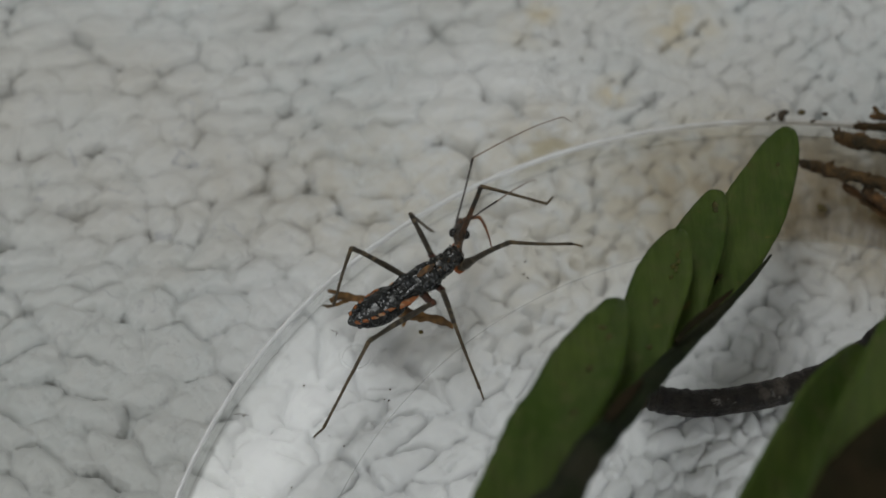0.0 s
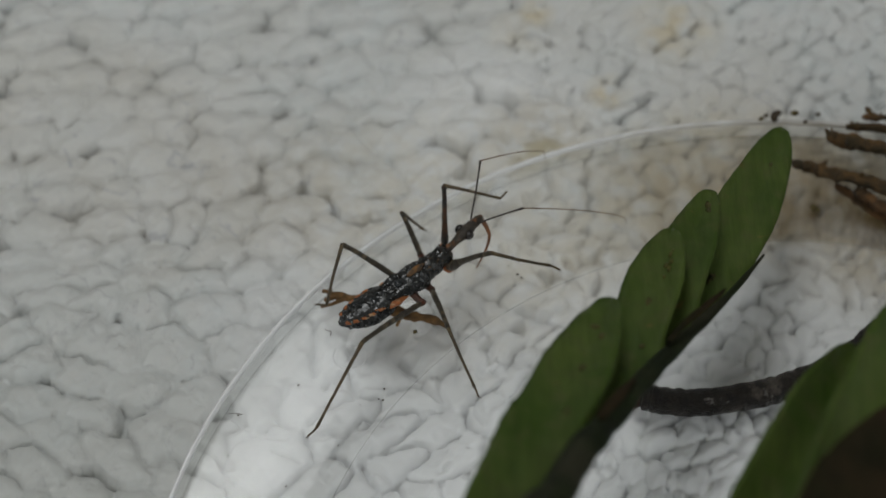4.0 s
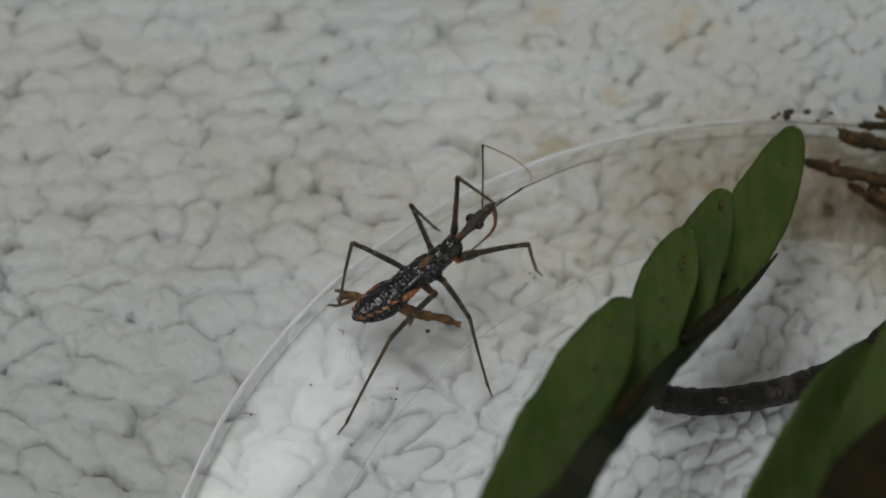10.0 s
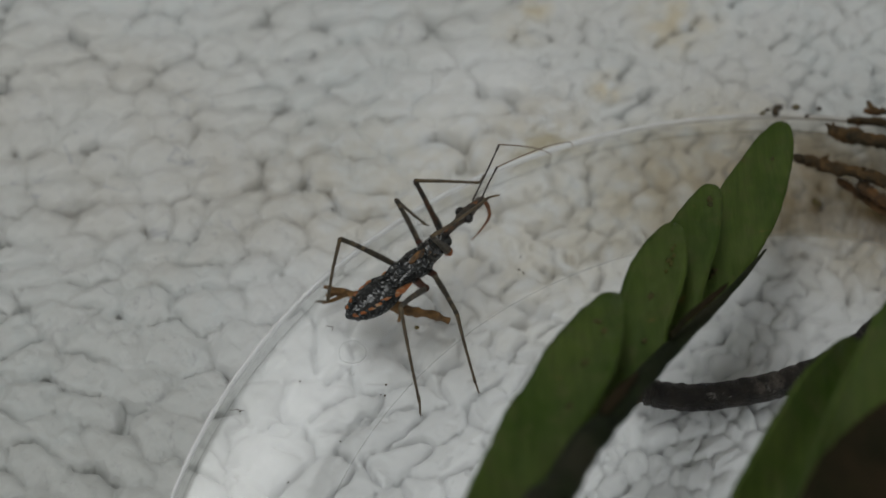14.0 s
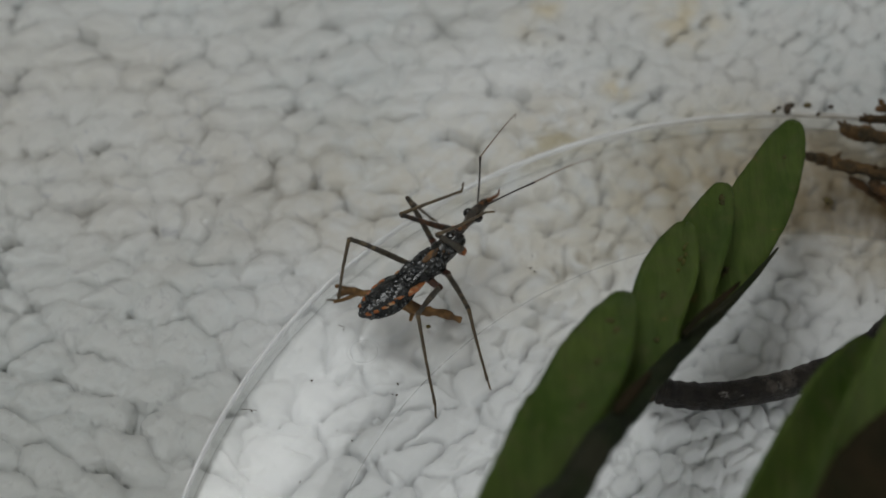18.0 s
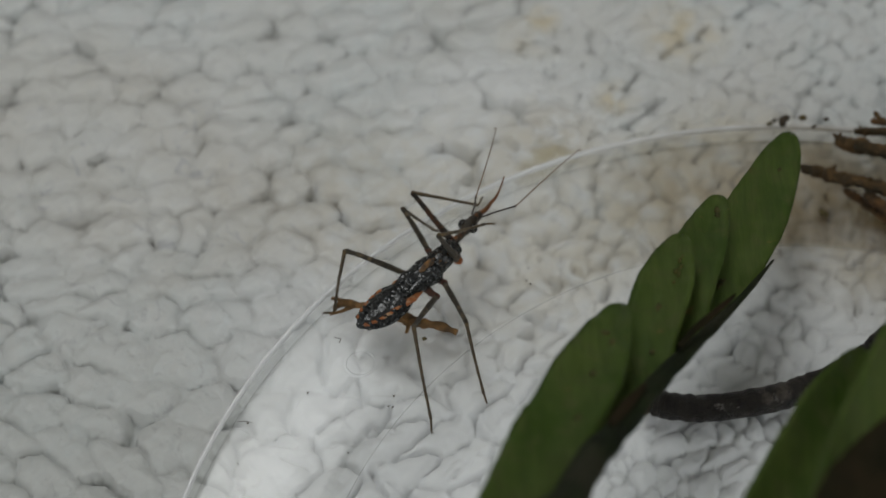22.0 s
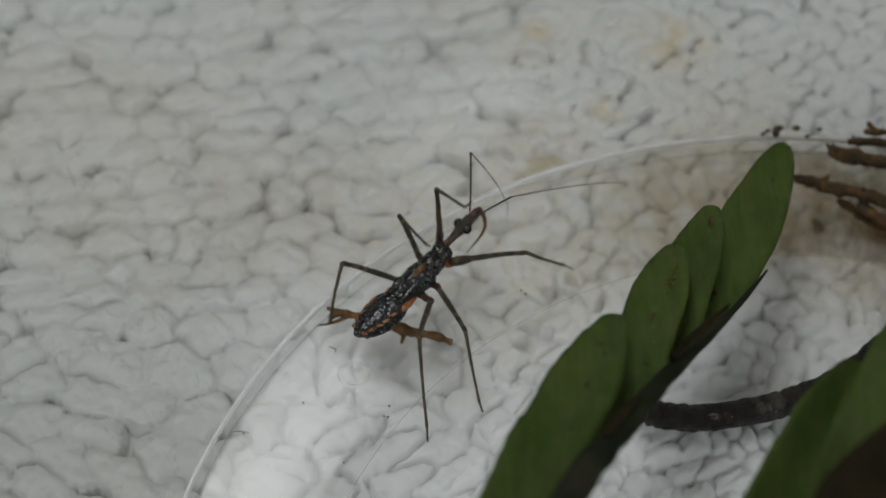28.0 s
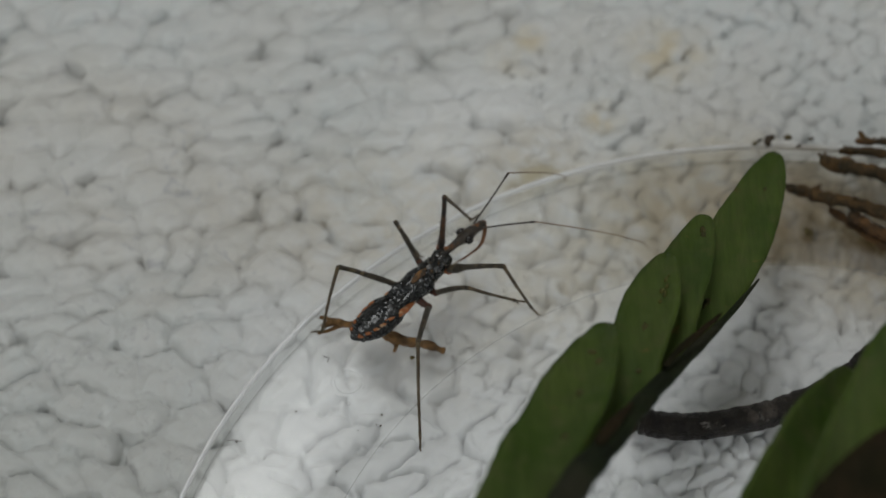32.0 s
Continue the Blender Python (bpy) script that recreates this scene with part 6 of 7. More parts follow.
    walk(midleg_l, [
        (0, pose(-0.00226, 0.00445, 0.0038, 53.3, -3.6, 98.2)), (1, pose(-0.00226, 0.00445, 0.0038, 57.5, -4.8, 98.9)),
        (1.5, pose(-0.00226, 0.00445, 0.0038, 52.8, -3.8, 98.4)), (2, pose(-0.00226, 0.00445, 0.0038, 57.0, -4.5, 98.7)),
        (3, pose(-0.00226, 0.00445, 0.0038, 54.1, -1.7, 96.7)), (3.5, pose(-0.00226, 0.00445, 0.0038, 57.1, -1.5, 96.4)),
        (5.5, pose(-0.00226, 0.00445, 0.0038, 37.7, 2.0, 93.1)), (6, pose(-0.00226, 0.00445, 0.0038, 48.2, -0.8, 96.0)),
        (7, pose(-0.00226, 0.00445, 0.0038, 48.2, -1.0, 96.2)), (8, pose(-0.00226, 0.00445, 0.0038, 54.6, 1.1, 94.4)),
        (8.5, pose(-0.00226, 0.00445, 0.0038, 52.3, 1.5, 94.1)), (9, pose(-0.00226, 0.00445, 0.0038, 58.5, 0.2, 95.1)),
        (10, pose(-0.00226, 0.00445, 0.0038, 54.6, -0.3, 95.6)), (10.5, pose(-0.00226, 0.00445, 0.0038, 53.3, 1.8, 93.8)),
        (11, pose(-0.00226, 0.00445, 0.0038, 56.3, 1.2, 94.4)), (11.5, pose(-0.00226, 0.00445, 0.0038, 45.0, 2.4, 93.1)),
        (12, pose(-0.00226, 0.00445, 0.0038, 51.0, 0.2, 95.2)), (13, pose(-0.00226, 0.00445, 0.0038, 46.9, -1.4, 96.6)),
        (14, pose(-0.00226, 0.00445, 0.0038, 50.3, 0.1, 95.2)), (14.5, pose(-0.00226, 0.00445, 0.0038, 43.9, 0.8, 94.5)),
        (16.5, pose(-0.00226, 0.00445, 0.0038, 38.4, 2.1, 93.1)), (17, pose(-0.00226, 0.00445, 0.0038, 27.5, 4.4, 89.7)),
        (18, pose(-0.00226, 0.00445, 0.0038, 38.0, 2.3, 92.8)), (18.5, pose(-0.00226, 0.00445, 0.0038, 50.4, -4.7, 99.4)),
        (19, pose(-0.00226, 0.00445, 0.0038, 43.3, -1.2, 96.4)), (20, pose(-0.00226, 0.00445, 0.0038, 27.3, 4.9, 89.0)),
        (21, pose(-0.00226, 0.00445, 0.0038, 40.7, 0.6, 94.7)), (22, pose(-0.00226, 0.00445, 0.0038, 41.4, 0.9, 94.4)),
        (23, pose(-0.00226, 0.00445, 0.0038, 39.9, 1.7, 93.6)), (24, pose(-0.00226, 0.00445, 0.0038, 40.6, 1.1, 94.2)),
        (25, pose(-0.00226, 0.00445, 0.0038, 42.8, 0.7, 94.6)), (25.5, pose(-0.00226, 0.00445, 0.0038, 43.2, 0.2, 95.2)),
        (27.5, pose(-0.00226, 0.00445, 0.0038, 56.8, 0.3, 95.1)), (28, pose(-0.00226, 0.00445, 0.0038, 58.0, 1.2, 94.4)),
        (29, pose(-0.00226, 0.00445, 0.0038, 57.3, -1.2, 96.2)), (29.5, pose(-0.00226, 0.00445, 0.0038, 52.4, -0.8, 95.9)),
        (30, pose(-0.00226, 0.00445, 0.0038, 51.7, -0.4, 95.6)), (30.5, pose(-0.00226, 0.00445, 0.0038, 53.5, 0.0, 95.3)),
        (31, pose(-0.00226, 0.00445, 0.0038, 54.1, -1.1, 96.2)), (31.5, pose(-0.00226, 0.00445, 0.0038, 52.5, -1.2, 96.3)),
        (32, pose(-0.00226, 0.00445, 0.0038, 52.5, -1.4, 96.5)),
    ])
    walk(mid_tibia_l, [
        (0, pose(0, 0.00481, 0, -41.5, -0.4, -148.2)), (1, pose(0, 0.00481, 0, -38.6, -2.0, -150.3)),
        (1.5, pose(0, 0.00481, 0, -41.7, -0.8, -148.7)), (2, pose(0, 0.00481, 0, -39.0, -2.2, -150.6)),
        (3, pose(0, 0.00481, 0, -42.3, -0.3, -148.0)), (3.5, pose(0, 0.00481, 0, -38.7, -0.2, -147.9)),
        (5.5, pose(0, 0.00481, 0, -50.2, 7.4, -139.7)), (6, pose(0, 0.00481, 0, -40.2, 2.0, -145.1)), (7, pose(0, 0.00481, 0, -39.6, 2.6, -144.3)),
        (8, pose(0, 0.00481, 0, -32.9, 1.0, -146.2)), (8.5, pose(0, 0.00481, 0, -34.7, 1.3, -145.9)), (9, pose(0, 0.00481, 0, -29.0, -0.5, -148.4)),
        (10, pose(0, 0.00481, 0, -32.2, -1.0, -149.1)), (10.5, pose(0, 0.00481, 0, -33.5, 0.0, -147.6)),
        (11, pose(0, 0.00481, 0, -29.9, -0.8, -148.9)), (11.5, pose(0, 0.00481, 0, -39.2, 2.2, -144.8)),
        (12, pose(0, 0.00481, 0, -34.8, -0.5, -148.4)), (13, pose(0, 0.00481, 0, -36.6, -0.2, -147.9)),
        (14, pose(0, 0.00481, 0, -32.5, 0.1, -147.5)), (14.5, pose(0, 0.00481, 0, -37.7, 2.3, -144.5)),
        (16.5, pose(0, 0.00481, 0, -39.1, 2.7, -144.1)), (17, pose(0, 0.00481, 0, -47.5, 10.6, -135.7)),
        (18, pose(0, 0.00481, 0, -44.9, 4.9, -141.9)), (18.5, pose(0, 0.00481, 0, -36.3, -1.3, -149.5)),
        (19, pose(0, 0.00481, 0, -38.0, 1.0, -146.4)), (20, pose(0, 0.00481, 0, -46.2, 8.5, -137.8)), (21, pose(0, 0.00481, 0, -36.7, 2.9, -143.7)),
        (22, pose(0, 0.00481, 0, -36.9, 3.5, -142.9)), (23, pose(0, 0.00481, 0, -40.3, 2.5, -144.4)), (24, pose(0, 0.00481, 0, -38.8, 1.9, -145.1)),
        (25, pose(0, 0.00481, 0, -36.6, 1.1, -146.2)), (25.5, pose(0, 0.00481, 0, -36.2, 0.1, -147.5)),
        (27.5, pose(0, 0.00481, 0, -23.3, -2.6, -152.2)), (28, pose(0, 0.00481, 0, -22.4, -2.9, -152.8)),
        (29, pose(0, 0.00481, 0, -22.5, -4.7, -156.1)), (29.5, pose(0, 0.00481, 0, -26.9, -4.6, -155.3)),
        (30, pose(0, 0.00481, 0, -30.2, -3.9, -153.6)), (30.5, pose(0, 0.00481, 0, -28.5, -4.4, -154.7)),
        (31, pose(0, 0.00481, 0, -28.3, -4.7, -155.2)), (31.5, pose(0, 0.00481, 0, -29.1, -5.6, -156.4)),
        (32, pose(0, 0.00481, 0, -29.3, -5.9, -156.9)),
    ])
    walk(midleg_r, [
        (0, pose(0.00144, 0.00333, 0.0036, 24.3, 1.3, -109.1)), (1, pose(0.00144, 0.00333, 0.0036, 20.3, 0.5, -107.3)),
        (1.5, pose(0.00144, 0.00333, 0.0036, 19.9, 1.1, -108.9)), (2, pose(0.00144, 0.00333, 0.0036, 19.6, 0.5, -107.1)),
        (3, pose(0.00144, 0.00333, 0.0036, 16.4, 0.3, -106.6)), (3.5, pose(0.00144, 0.00333, 0.0036, 15.9, 0.6, -107.7)),
        (5.5, pose(0.00144, 0.00333, 0.0036, 29.1, -1.3, -102.9)), (6, pose(0.00144, 0.00333, 0.0036, 23.6, -1.1, -103.0)),
        (7, pose(0.00144, 0.00333, 0.0036, 23.5, -1.1, -102.9)), (8, pose(0.00144, 0.00333, 0.0036, 17.5, -0.5, -104.3)),
        (8.5, pose(0.00144, 0.00333, 0.0036, 16.2, -0.7, -103.6)), (9, pose(0.00144, 0.00333, 0.0036, 14.8, -0.9, -103.0)),
        (10, pose(0.00144, 0.00333, 0.0036, 14.9, -1.5, -101.0)), (10.5, pose(0.00144, 0.00333, 0.0036, 15.0, -1.1, -102.4)),
        (11, pose(0.00144, 0.00333, 0.0036, 14.8, -1.3, -101.7)), (11.5, pose(0.00144, 0.00333, 0.0036, 16.0, -1.0, -102.5)),
        (12, pose(0.00144, 0.00333, 0.0036, 15.1, -0.2, -105.1)), (13, pose(0.00144, 0.00333, 0.0036, 14.4, -0.0, -105.8)),
        (14, pose(0.00144, 0.00333, 0.0036, 13.7, 0.5, -107.3)), (14.5, pose(0.00144, 0.00333, 0.0036, 16.5, 0.2, -106.3)),
        (16.5, pose(0.00144, 0.00333, 0.0036, 14.5, 1.3, -109.9)), (17, pose(0.00144, 0.00333, 0.0036, 17.2, 0.8, -108.3)),
        (18, pose(0.00144, 0.00333, 0.0036, 19.3, 0.8, -108.0)), (18.5, pose(0.00144, 0.00333, 0.0036, 16.1, 1.1, -109.1)),
        (19, pose(0.00144, 0.00333, 0.0036, 15.5, 0.7, -107.9)), (20, pose(0.00144, 0.00333, 0.0036, 15.2, 0.6, -107.8)),
        (21, pose(0.00144, 0.00333, 0.0036, 12.5, 0.9, -108.8)), (22, pose(0.00144, 0.00333, 0.0036, 13.4, 0.9, -108.9)),
        (23, pose(0.00144, 0.00333, 0.0036, 13.5, 1.3, -110.1)), (24, pose(0.00144, 0.00333, 0.0036, 13.4, 1.3, -110.1)),
        (25, pose(0.00144, 0.00333, 0.0036, 13.9, 1.9, -112.0)), (25.5, pose(0.00144, 0.00333, 0.0036, 13.6, 1.6, -111.2)),
        (27.5, pose(0.00144, 0.00333, 0.0036, 5.9, 1.0, -110.1)), (28, pose(0.00144, 0.00333, 0.0036, 5.0, 0.5, -108.0)),
        (29, pose(0.00144, 0.00333, 0.0036, 8.6, 1.0, -109.8)), (29.5, pose(0.00144, 0.00333, 0.0036, 20.6, 1.0, -108.4)),
        (30, pose(0.00144, 0.00333, 0.0036, 47.2, -1.0, -104.3)), (30.5, pose(0.00144, 0.00333, 0.0036, 31.0, -5.7, -93.8)),
        (31, pose(0.00144, 0.00333, 0.0036, 52.6, -2.8, -102.0)), (31.5, pose(0.00144, 0.00333, 0.0036, 52.3, -4.1, -100.1)),
        (32, pose(0.00144, 0.00333, 0.0036, 49.3, -8.7, -93.2)),
    ])
    walk(mid_tibia_r, [
        (0, pose(0, 0.00606, 0, -71.1, 6.5, 18.7)), (1, pose(0, 0.00606, 0, -71.8, 6.0, 18.5)), (1.5, pose(0, 0.00606, 0, -73.8, 9.5, 19.6)),
        (2, pose(0, 0.00606, 0, -75.9, 8.3, 19.0)), (3, pose(0, 0.00606, 0, -76.8, 9.6, 19.4)), (3.5, pose(0, 0.00606, 0, -74.7, 10.0, 19.7)),
        (5.5, pose(0, 0.00606, 0, -70.9, 2.3, 17.2)), (6, pose(0, 0.00606, 0, -70.3, 1.7, 16.9)), (7, pose(0, 0.00606, 0, -71.4, 2.6, 17.2)),
        (8, pose(0, 0.00606, 0, -69.7, 0.7, 16.5)), (8.5, pose(0, 0.00606, 0, -65.6, -4.0, 14.5)), (9, pose(0, 0.00606, 0, -65.3, -3.7, 14.6)),
        (10, pose(0, 0.00606, 0, -64.4, -6.4, 13.4)), (10.5, pose(0, 0.00606, 0, -63.4, -9.0, 12.1)), (11, pose(0, 0.00606, 0, -64.6, -9.2, 12.1)),
        (11.5, pose(0, 0.00606, 0, -66.7, -7.6, 13.0)), (12, pose(0, 0.00606, 0, -65.5, -6.5, 13.4)), (13, pose(0, 0.00606, 0, -64.7, -5.6, 13.8)),
        (14, pose(0, 0.00606, 0, -61.4, -7.3, 12.7)), (14.5, pose(0, 0.00606, 0, -60.6, -6.8, 12.9)), (16.5, pose(0, 0.00606, 0, -62.3, -5.7, 13.5)),
        (17, pose(0, 0.00606, 0, -65.8, -4.8, 14.2)), (18, pose(0, 0.00606, 0, -58.6, -9.0, 11.6)), (18.5, pose(0, 0.00606, 0, -59.3, -7.5, 12.5)),
        (19, pose(0, 0.00606, 0, -57.3, -9.7, 11.1)), (20, pose(0, 0.00606, 0, -63.3, -6.3, 13.3)), (21, pose(0, 0.00606, 0, -57.2, -9.6, 11.2)),
        (22, pose(0, 0.00606, 0, -57.4, -9.7, 11.2)), (23, pose(0, 0.00606, 0, -59.9, -7.9, 12.3)), (24, pose(0, 0.00606, 0, -59.6, -8.1, 12.2)),
        (25, pose(0, 0.00606, 0, -59.3, -7.1, 12.7)), (25.5, pose(0, 0.00606, 0, -53.9, -9.7, 10.7)), (27.5, pose(0, 0.00606, 0, -45.4, -16.5, 5.2)),
        (28, pose(0, 0.00606, 0, -42.8, -18.8, 3.0)), (29, pose(0, 0.00606, 0, -50.9, -18.3, 5.2)), (29.5, pose(0, 0.00606, 0, -78.5, -16.2, 11.2)),
        (30, pose(0, 0.00606, 0, -84.5, 25.1, 22.7)), (30.5, pose(0, 0.00606, 0, -81.9, 27.4, 24.0)), (31, pose(0, 0.00606, 0, -127.3, 58.9, 8.1)),
        (31.5, pose(0, 0.00606, 0, -75.7, 67.7, 41.6)), (32, pose(0, 0.00606, 0, -77.0, 57.3, 36.3)),
    ])
    walk(hindleg_l, [
        (0, pose(-0.00149, 0.00111, 0.0038, 42.3, -2.3, 145.9)), (1, pose(-0.00149, 0.00111, 0.0038, 43.6, -2.9, 146.5)),
        (1.5, pose(-0.00149, 0.00111, 0.0038, 41.7, -1.4, 144.8)), (2, pose(-0.00149, 0.00111, 0.0038, 43.3, -2.9, 146.6)),
        (3, pose(-0.00149, 0.00111, 0.0038, 43.7, -1.8, 145.2)), (3.5, pose(-0.00149, 0.00111, 0.0038, 44.0, -0.8, 144.1)),
        (5.5, pose(-0.00149, 0.00111, 0.0038, 43.5, 0.8, 142.2)), (6, pose(-0.00149, 0.00111, 0.0038, 44.8, -0.2, 143.4)),
        (7, pose(-0.00149, 0.00111, 0.0038, 44.6, -0.6, 143.9)), (8, pose(-0.00149, 0.00111, 0.0038, 45.4, -0.5, 143.7)),
        (8.5, pose(-0.00149, 0.00111, 0.0038, 43.6, 0.5, 142.6)), (9, pose(-0.00149, 0.00111, 0.0038, 45.1, -1.8, 145.2)),
        (10, pose(-0.00149, 0.00111, 0.0038, 42.7, -2.1, 145.6)), (10.5, pose(-0.00149, 0.00111, 0.0038, 41.0, -0.2, 143.4)),
        (11, pose(-0.00149, 0.00111, 0.0038, 42.9, -1.8, 145.2)), (11.5, pose(-0.00149, 0.00111, 0.0038, 39.8, -0.0, 143.2)),
        (12, pose(-0.00149, 0.00111, 0.0038, 39.7, -0.6, 143.9)), (13, pose(-0.00149, 0.00111, 0.0038, 37.0, -0.5, 143.8)),
        (14, pose(-0.00149, 0.00111, 0.0038, 40.1, 0.5, 142.6)), (14.5, pose(-0.00149, 0.00111, 0.0038, 38.2, 0.4, 142.6)),
        (16.5, pose(-0.00149, 0.00111, 0.0038, 32.4, 2.9, 139.0)), (17, pose(-0.00149, 0.00111, 0.0038, 33.7, 2.4, 139.8)),
        (18, pose(-0.00149, 0.00111, 0.0038, 33.8, 1.9, 140.6)), (18.5, pose(-0.00149, 0.00111, 0.0038, 32.2, 2.4, 139.8)),
        (19, pose(-0.00149, 0.00111, 0.0038, 33.4, 0.9, 141.9)), (20, pose(-0.00149, 0.00111, 0.0038, 34.6, 0.4, 142.7)),
        (21, pose(-0.00149, 0.00111, 0.0038, 33.5, 0.8, 142.1)), (22, pose(-0.00149, 0.00111, 0.0038, 32.5, 1.9, 140.5)),
        (23, pose(-0.00149, 0.00111, 0.0038, 32.3, 2.5, 139.5)), (24, pose(-0.00149, 0.00111, 0.0038, 32.6, 2.2, 140.0)),
        (25, pose(-0.00149, 0.00111, 0.0038, 33.8, 1.5, 141.0)), (25.5, pose(-0.00149, 0.00111, 0.0038, 34.1, 0.6, 142.3)),
        (27.5, pose(-0.00149, 0.00111, 0.0038, 35.9, -0.5, 143.8)), (28, pose(-0.00149, 0.00111, 0.0038, 37.9, -1.6, 145.2)),
        (29, pose(-0.00149, 0.00111, 0.0038, 35.3, -0.6, 144.0)), (29.5, pose(-0.00149, 0.00111, 0.0038, 33.4, 0.0, 143.1)),
        (30, pose(-0.00149, 0.00111, 0.0038, 35.2, -0.7, 144.0)), (30.5, pose(-0.00149, 0.00111, 0.0038, 34.0, 0.1, 143.0)),
        (31, pose(-0.00149, 0.00111, 0.0038, 33.9, -0.8, 144.3)), (31.5, pose(-0.00149, 0.00111, 0.0038, 33.3, 0.4, 142.6)),
        (32, pose(-0.00149, 0.00111, 0.0038, 33.9, -0.6, 143.9)),
    ])
    walk(hind_tibia_l, [
        (0, pose(0, 0.00671, 0, -58.2, 1.2, 149.4)), (1, pose(0, 0.00671, 0, -57.2, -0.3, 148.5)), (1.5, pose(0, 0.00671, 0, -57.7, 1.1, 149.4)),
        (2, pose(0, 0.00671, 0, -57.1, 0.2, 148.8)), (3, pose(0, 0.00671, 0, -56.4, 0.6, 149.1)), (3.5, pose(0, 0.00671, 0, -55.7, 2.1, 150.0)),
        (5.5, pose(0, 0.00671, 0, -53.6, 1.3, 149.6)), (6, pose(0, 0.00671, 0, -52.2, 1.0, 149.4)), (7, pose(0, 0.00671, 0, -52.9, 1.4, 149.6)),
        (8, pose(0, 0.00671, 0, -52.3, 2.8, 150.6)), (8.5, pose(0, 0.00671, 0, -53.6, 2.6, 150.4)), (9, pose(0, 0.00671, 0, -53.7, 3.0, 150.6)),
        (10, pose(0, 0.00671, 0, -54.7, 0.5, 149.0)), (10.5, pose(0, 0.00671, 0, -55.9, 1.4, 149.6)), (11, pose(0, 0.00671, 0, -54.8, 0.9, 149.3)),
        (11.5, pose(0, 0.00671, 0, -56.5, 0.1, 148.8)), (12, pose(0, 0.00671, 0, -58.0, 0.9, 149.2)), (13, pose(0, 0.00671, 0, -59.7, 0.2, 148.8)),
        (14, pose(0, 0.00671, 0, -57.8, 1.2, 149.4)), (14.5, pose(0, 0.00671, 0, -58.7, 0.8, 149.2)),
        (16.5, pose(0, 0.00671, 0, -62.3, -0.2, 148.6)), (17, pose(0, 0.00671, 0, -61.3, -0.1, 148.6)), (18, pose(0, 0.00671, 0, -62.5, 1.2, 149.4)),
        (18.5, pose(0, 0.00671, 0, -62.7, 0.0, 148.7)), (19, pose(0, 0.00671, 0, -61.9, -0.5, 148.4)), (20, pose(0, 0.00671, 0, -62.1, 1.0, 149.3)),
        (21, pose(0, 0.00671, 0, -62.7, -0.8, 148.3)), (22, pose(0, 0.00671, 0, -63.5, -0.2, 148.6)), (23, pose(0, 0.00671, 0, -64.2, 0.9, 149.2)),
        (24, pose(0, 0.00671, 0, -63.9, 0.3, 148.9)), (25, pose(0, 0.00671, 0, -64.0, 0.8, 149.1)), (25.5, pose(0, 0.00671, 0, -63.7, 0.2, 148.8)),
        (27.5, pose(0, 0.00671, 0, -63.3, 1.6, 149.6)), (28, pose(0, 0.00671, 0, -61.8, 0.3, 148.9)), (29, pose(0, 0.00671, 0, -63.4, -2.9, 147.1)),
        (29.5, pose(0, 0.00671, 0, -65.1, -3.6, 146.8)), (30, pose(0, 0.00671, 0, -63.8, -3.2, 147.0)),
        (30.5, pose(0, 0.00671, 0, -63.6, -4.3, 146.4)), (31, pose(0, 0.00671, 0, -65.7, -3.9, 146.7)),
        (31.5, pose(0, 0.00671, 0, -63.8, -5.1, 146.0)), (32, pose(0, 0.00671, 0, -64.5, -5.8, 145.6)),
    ])
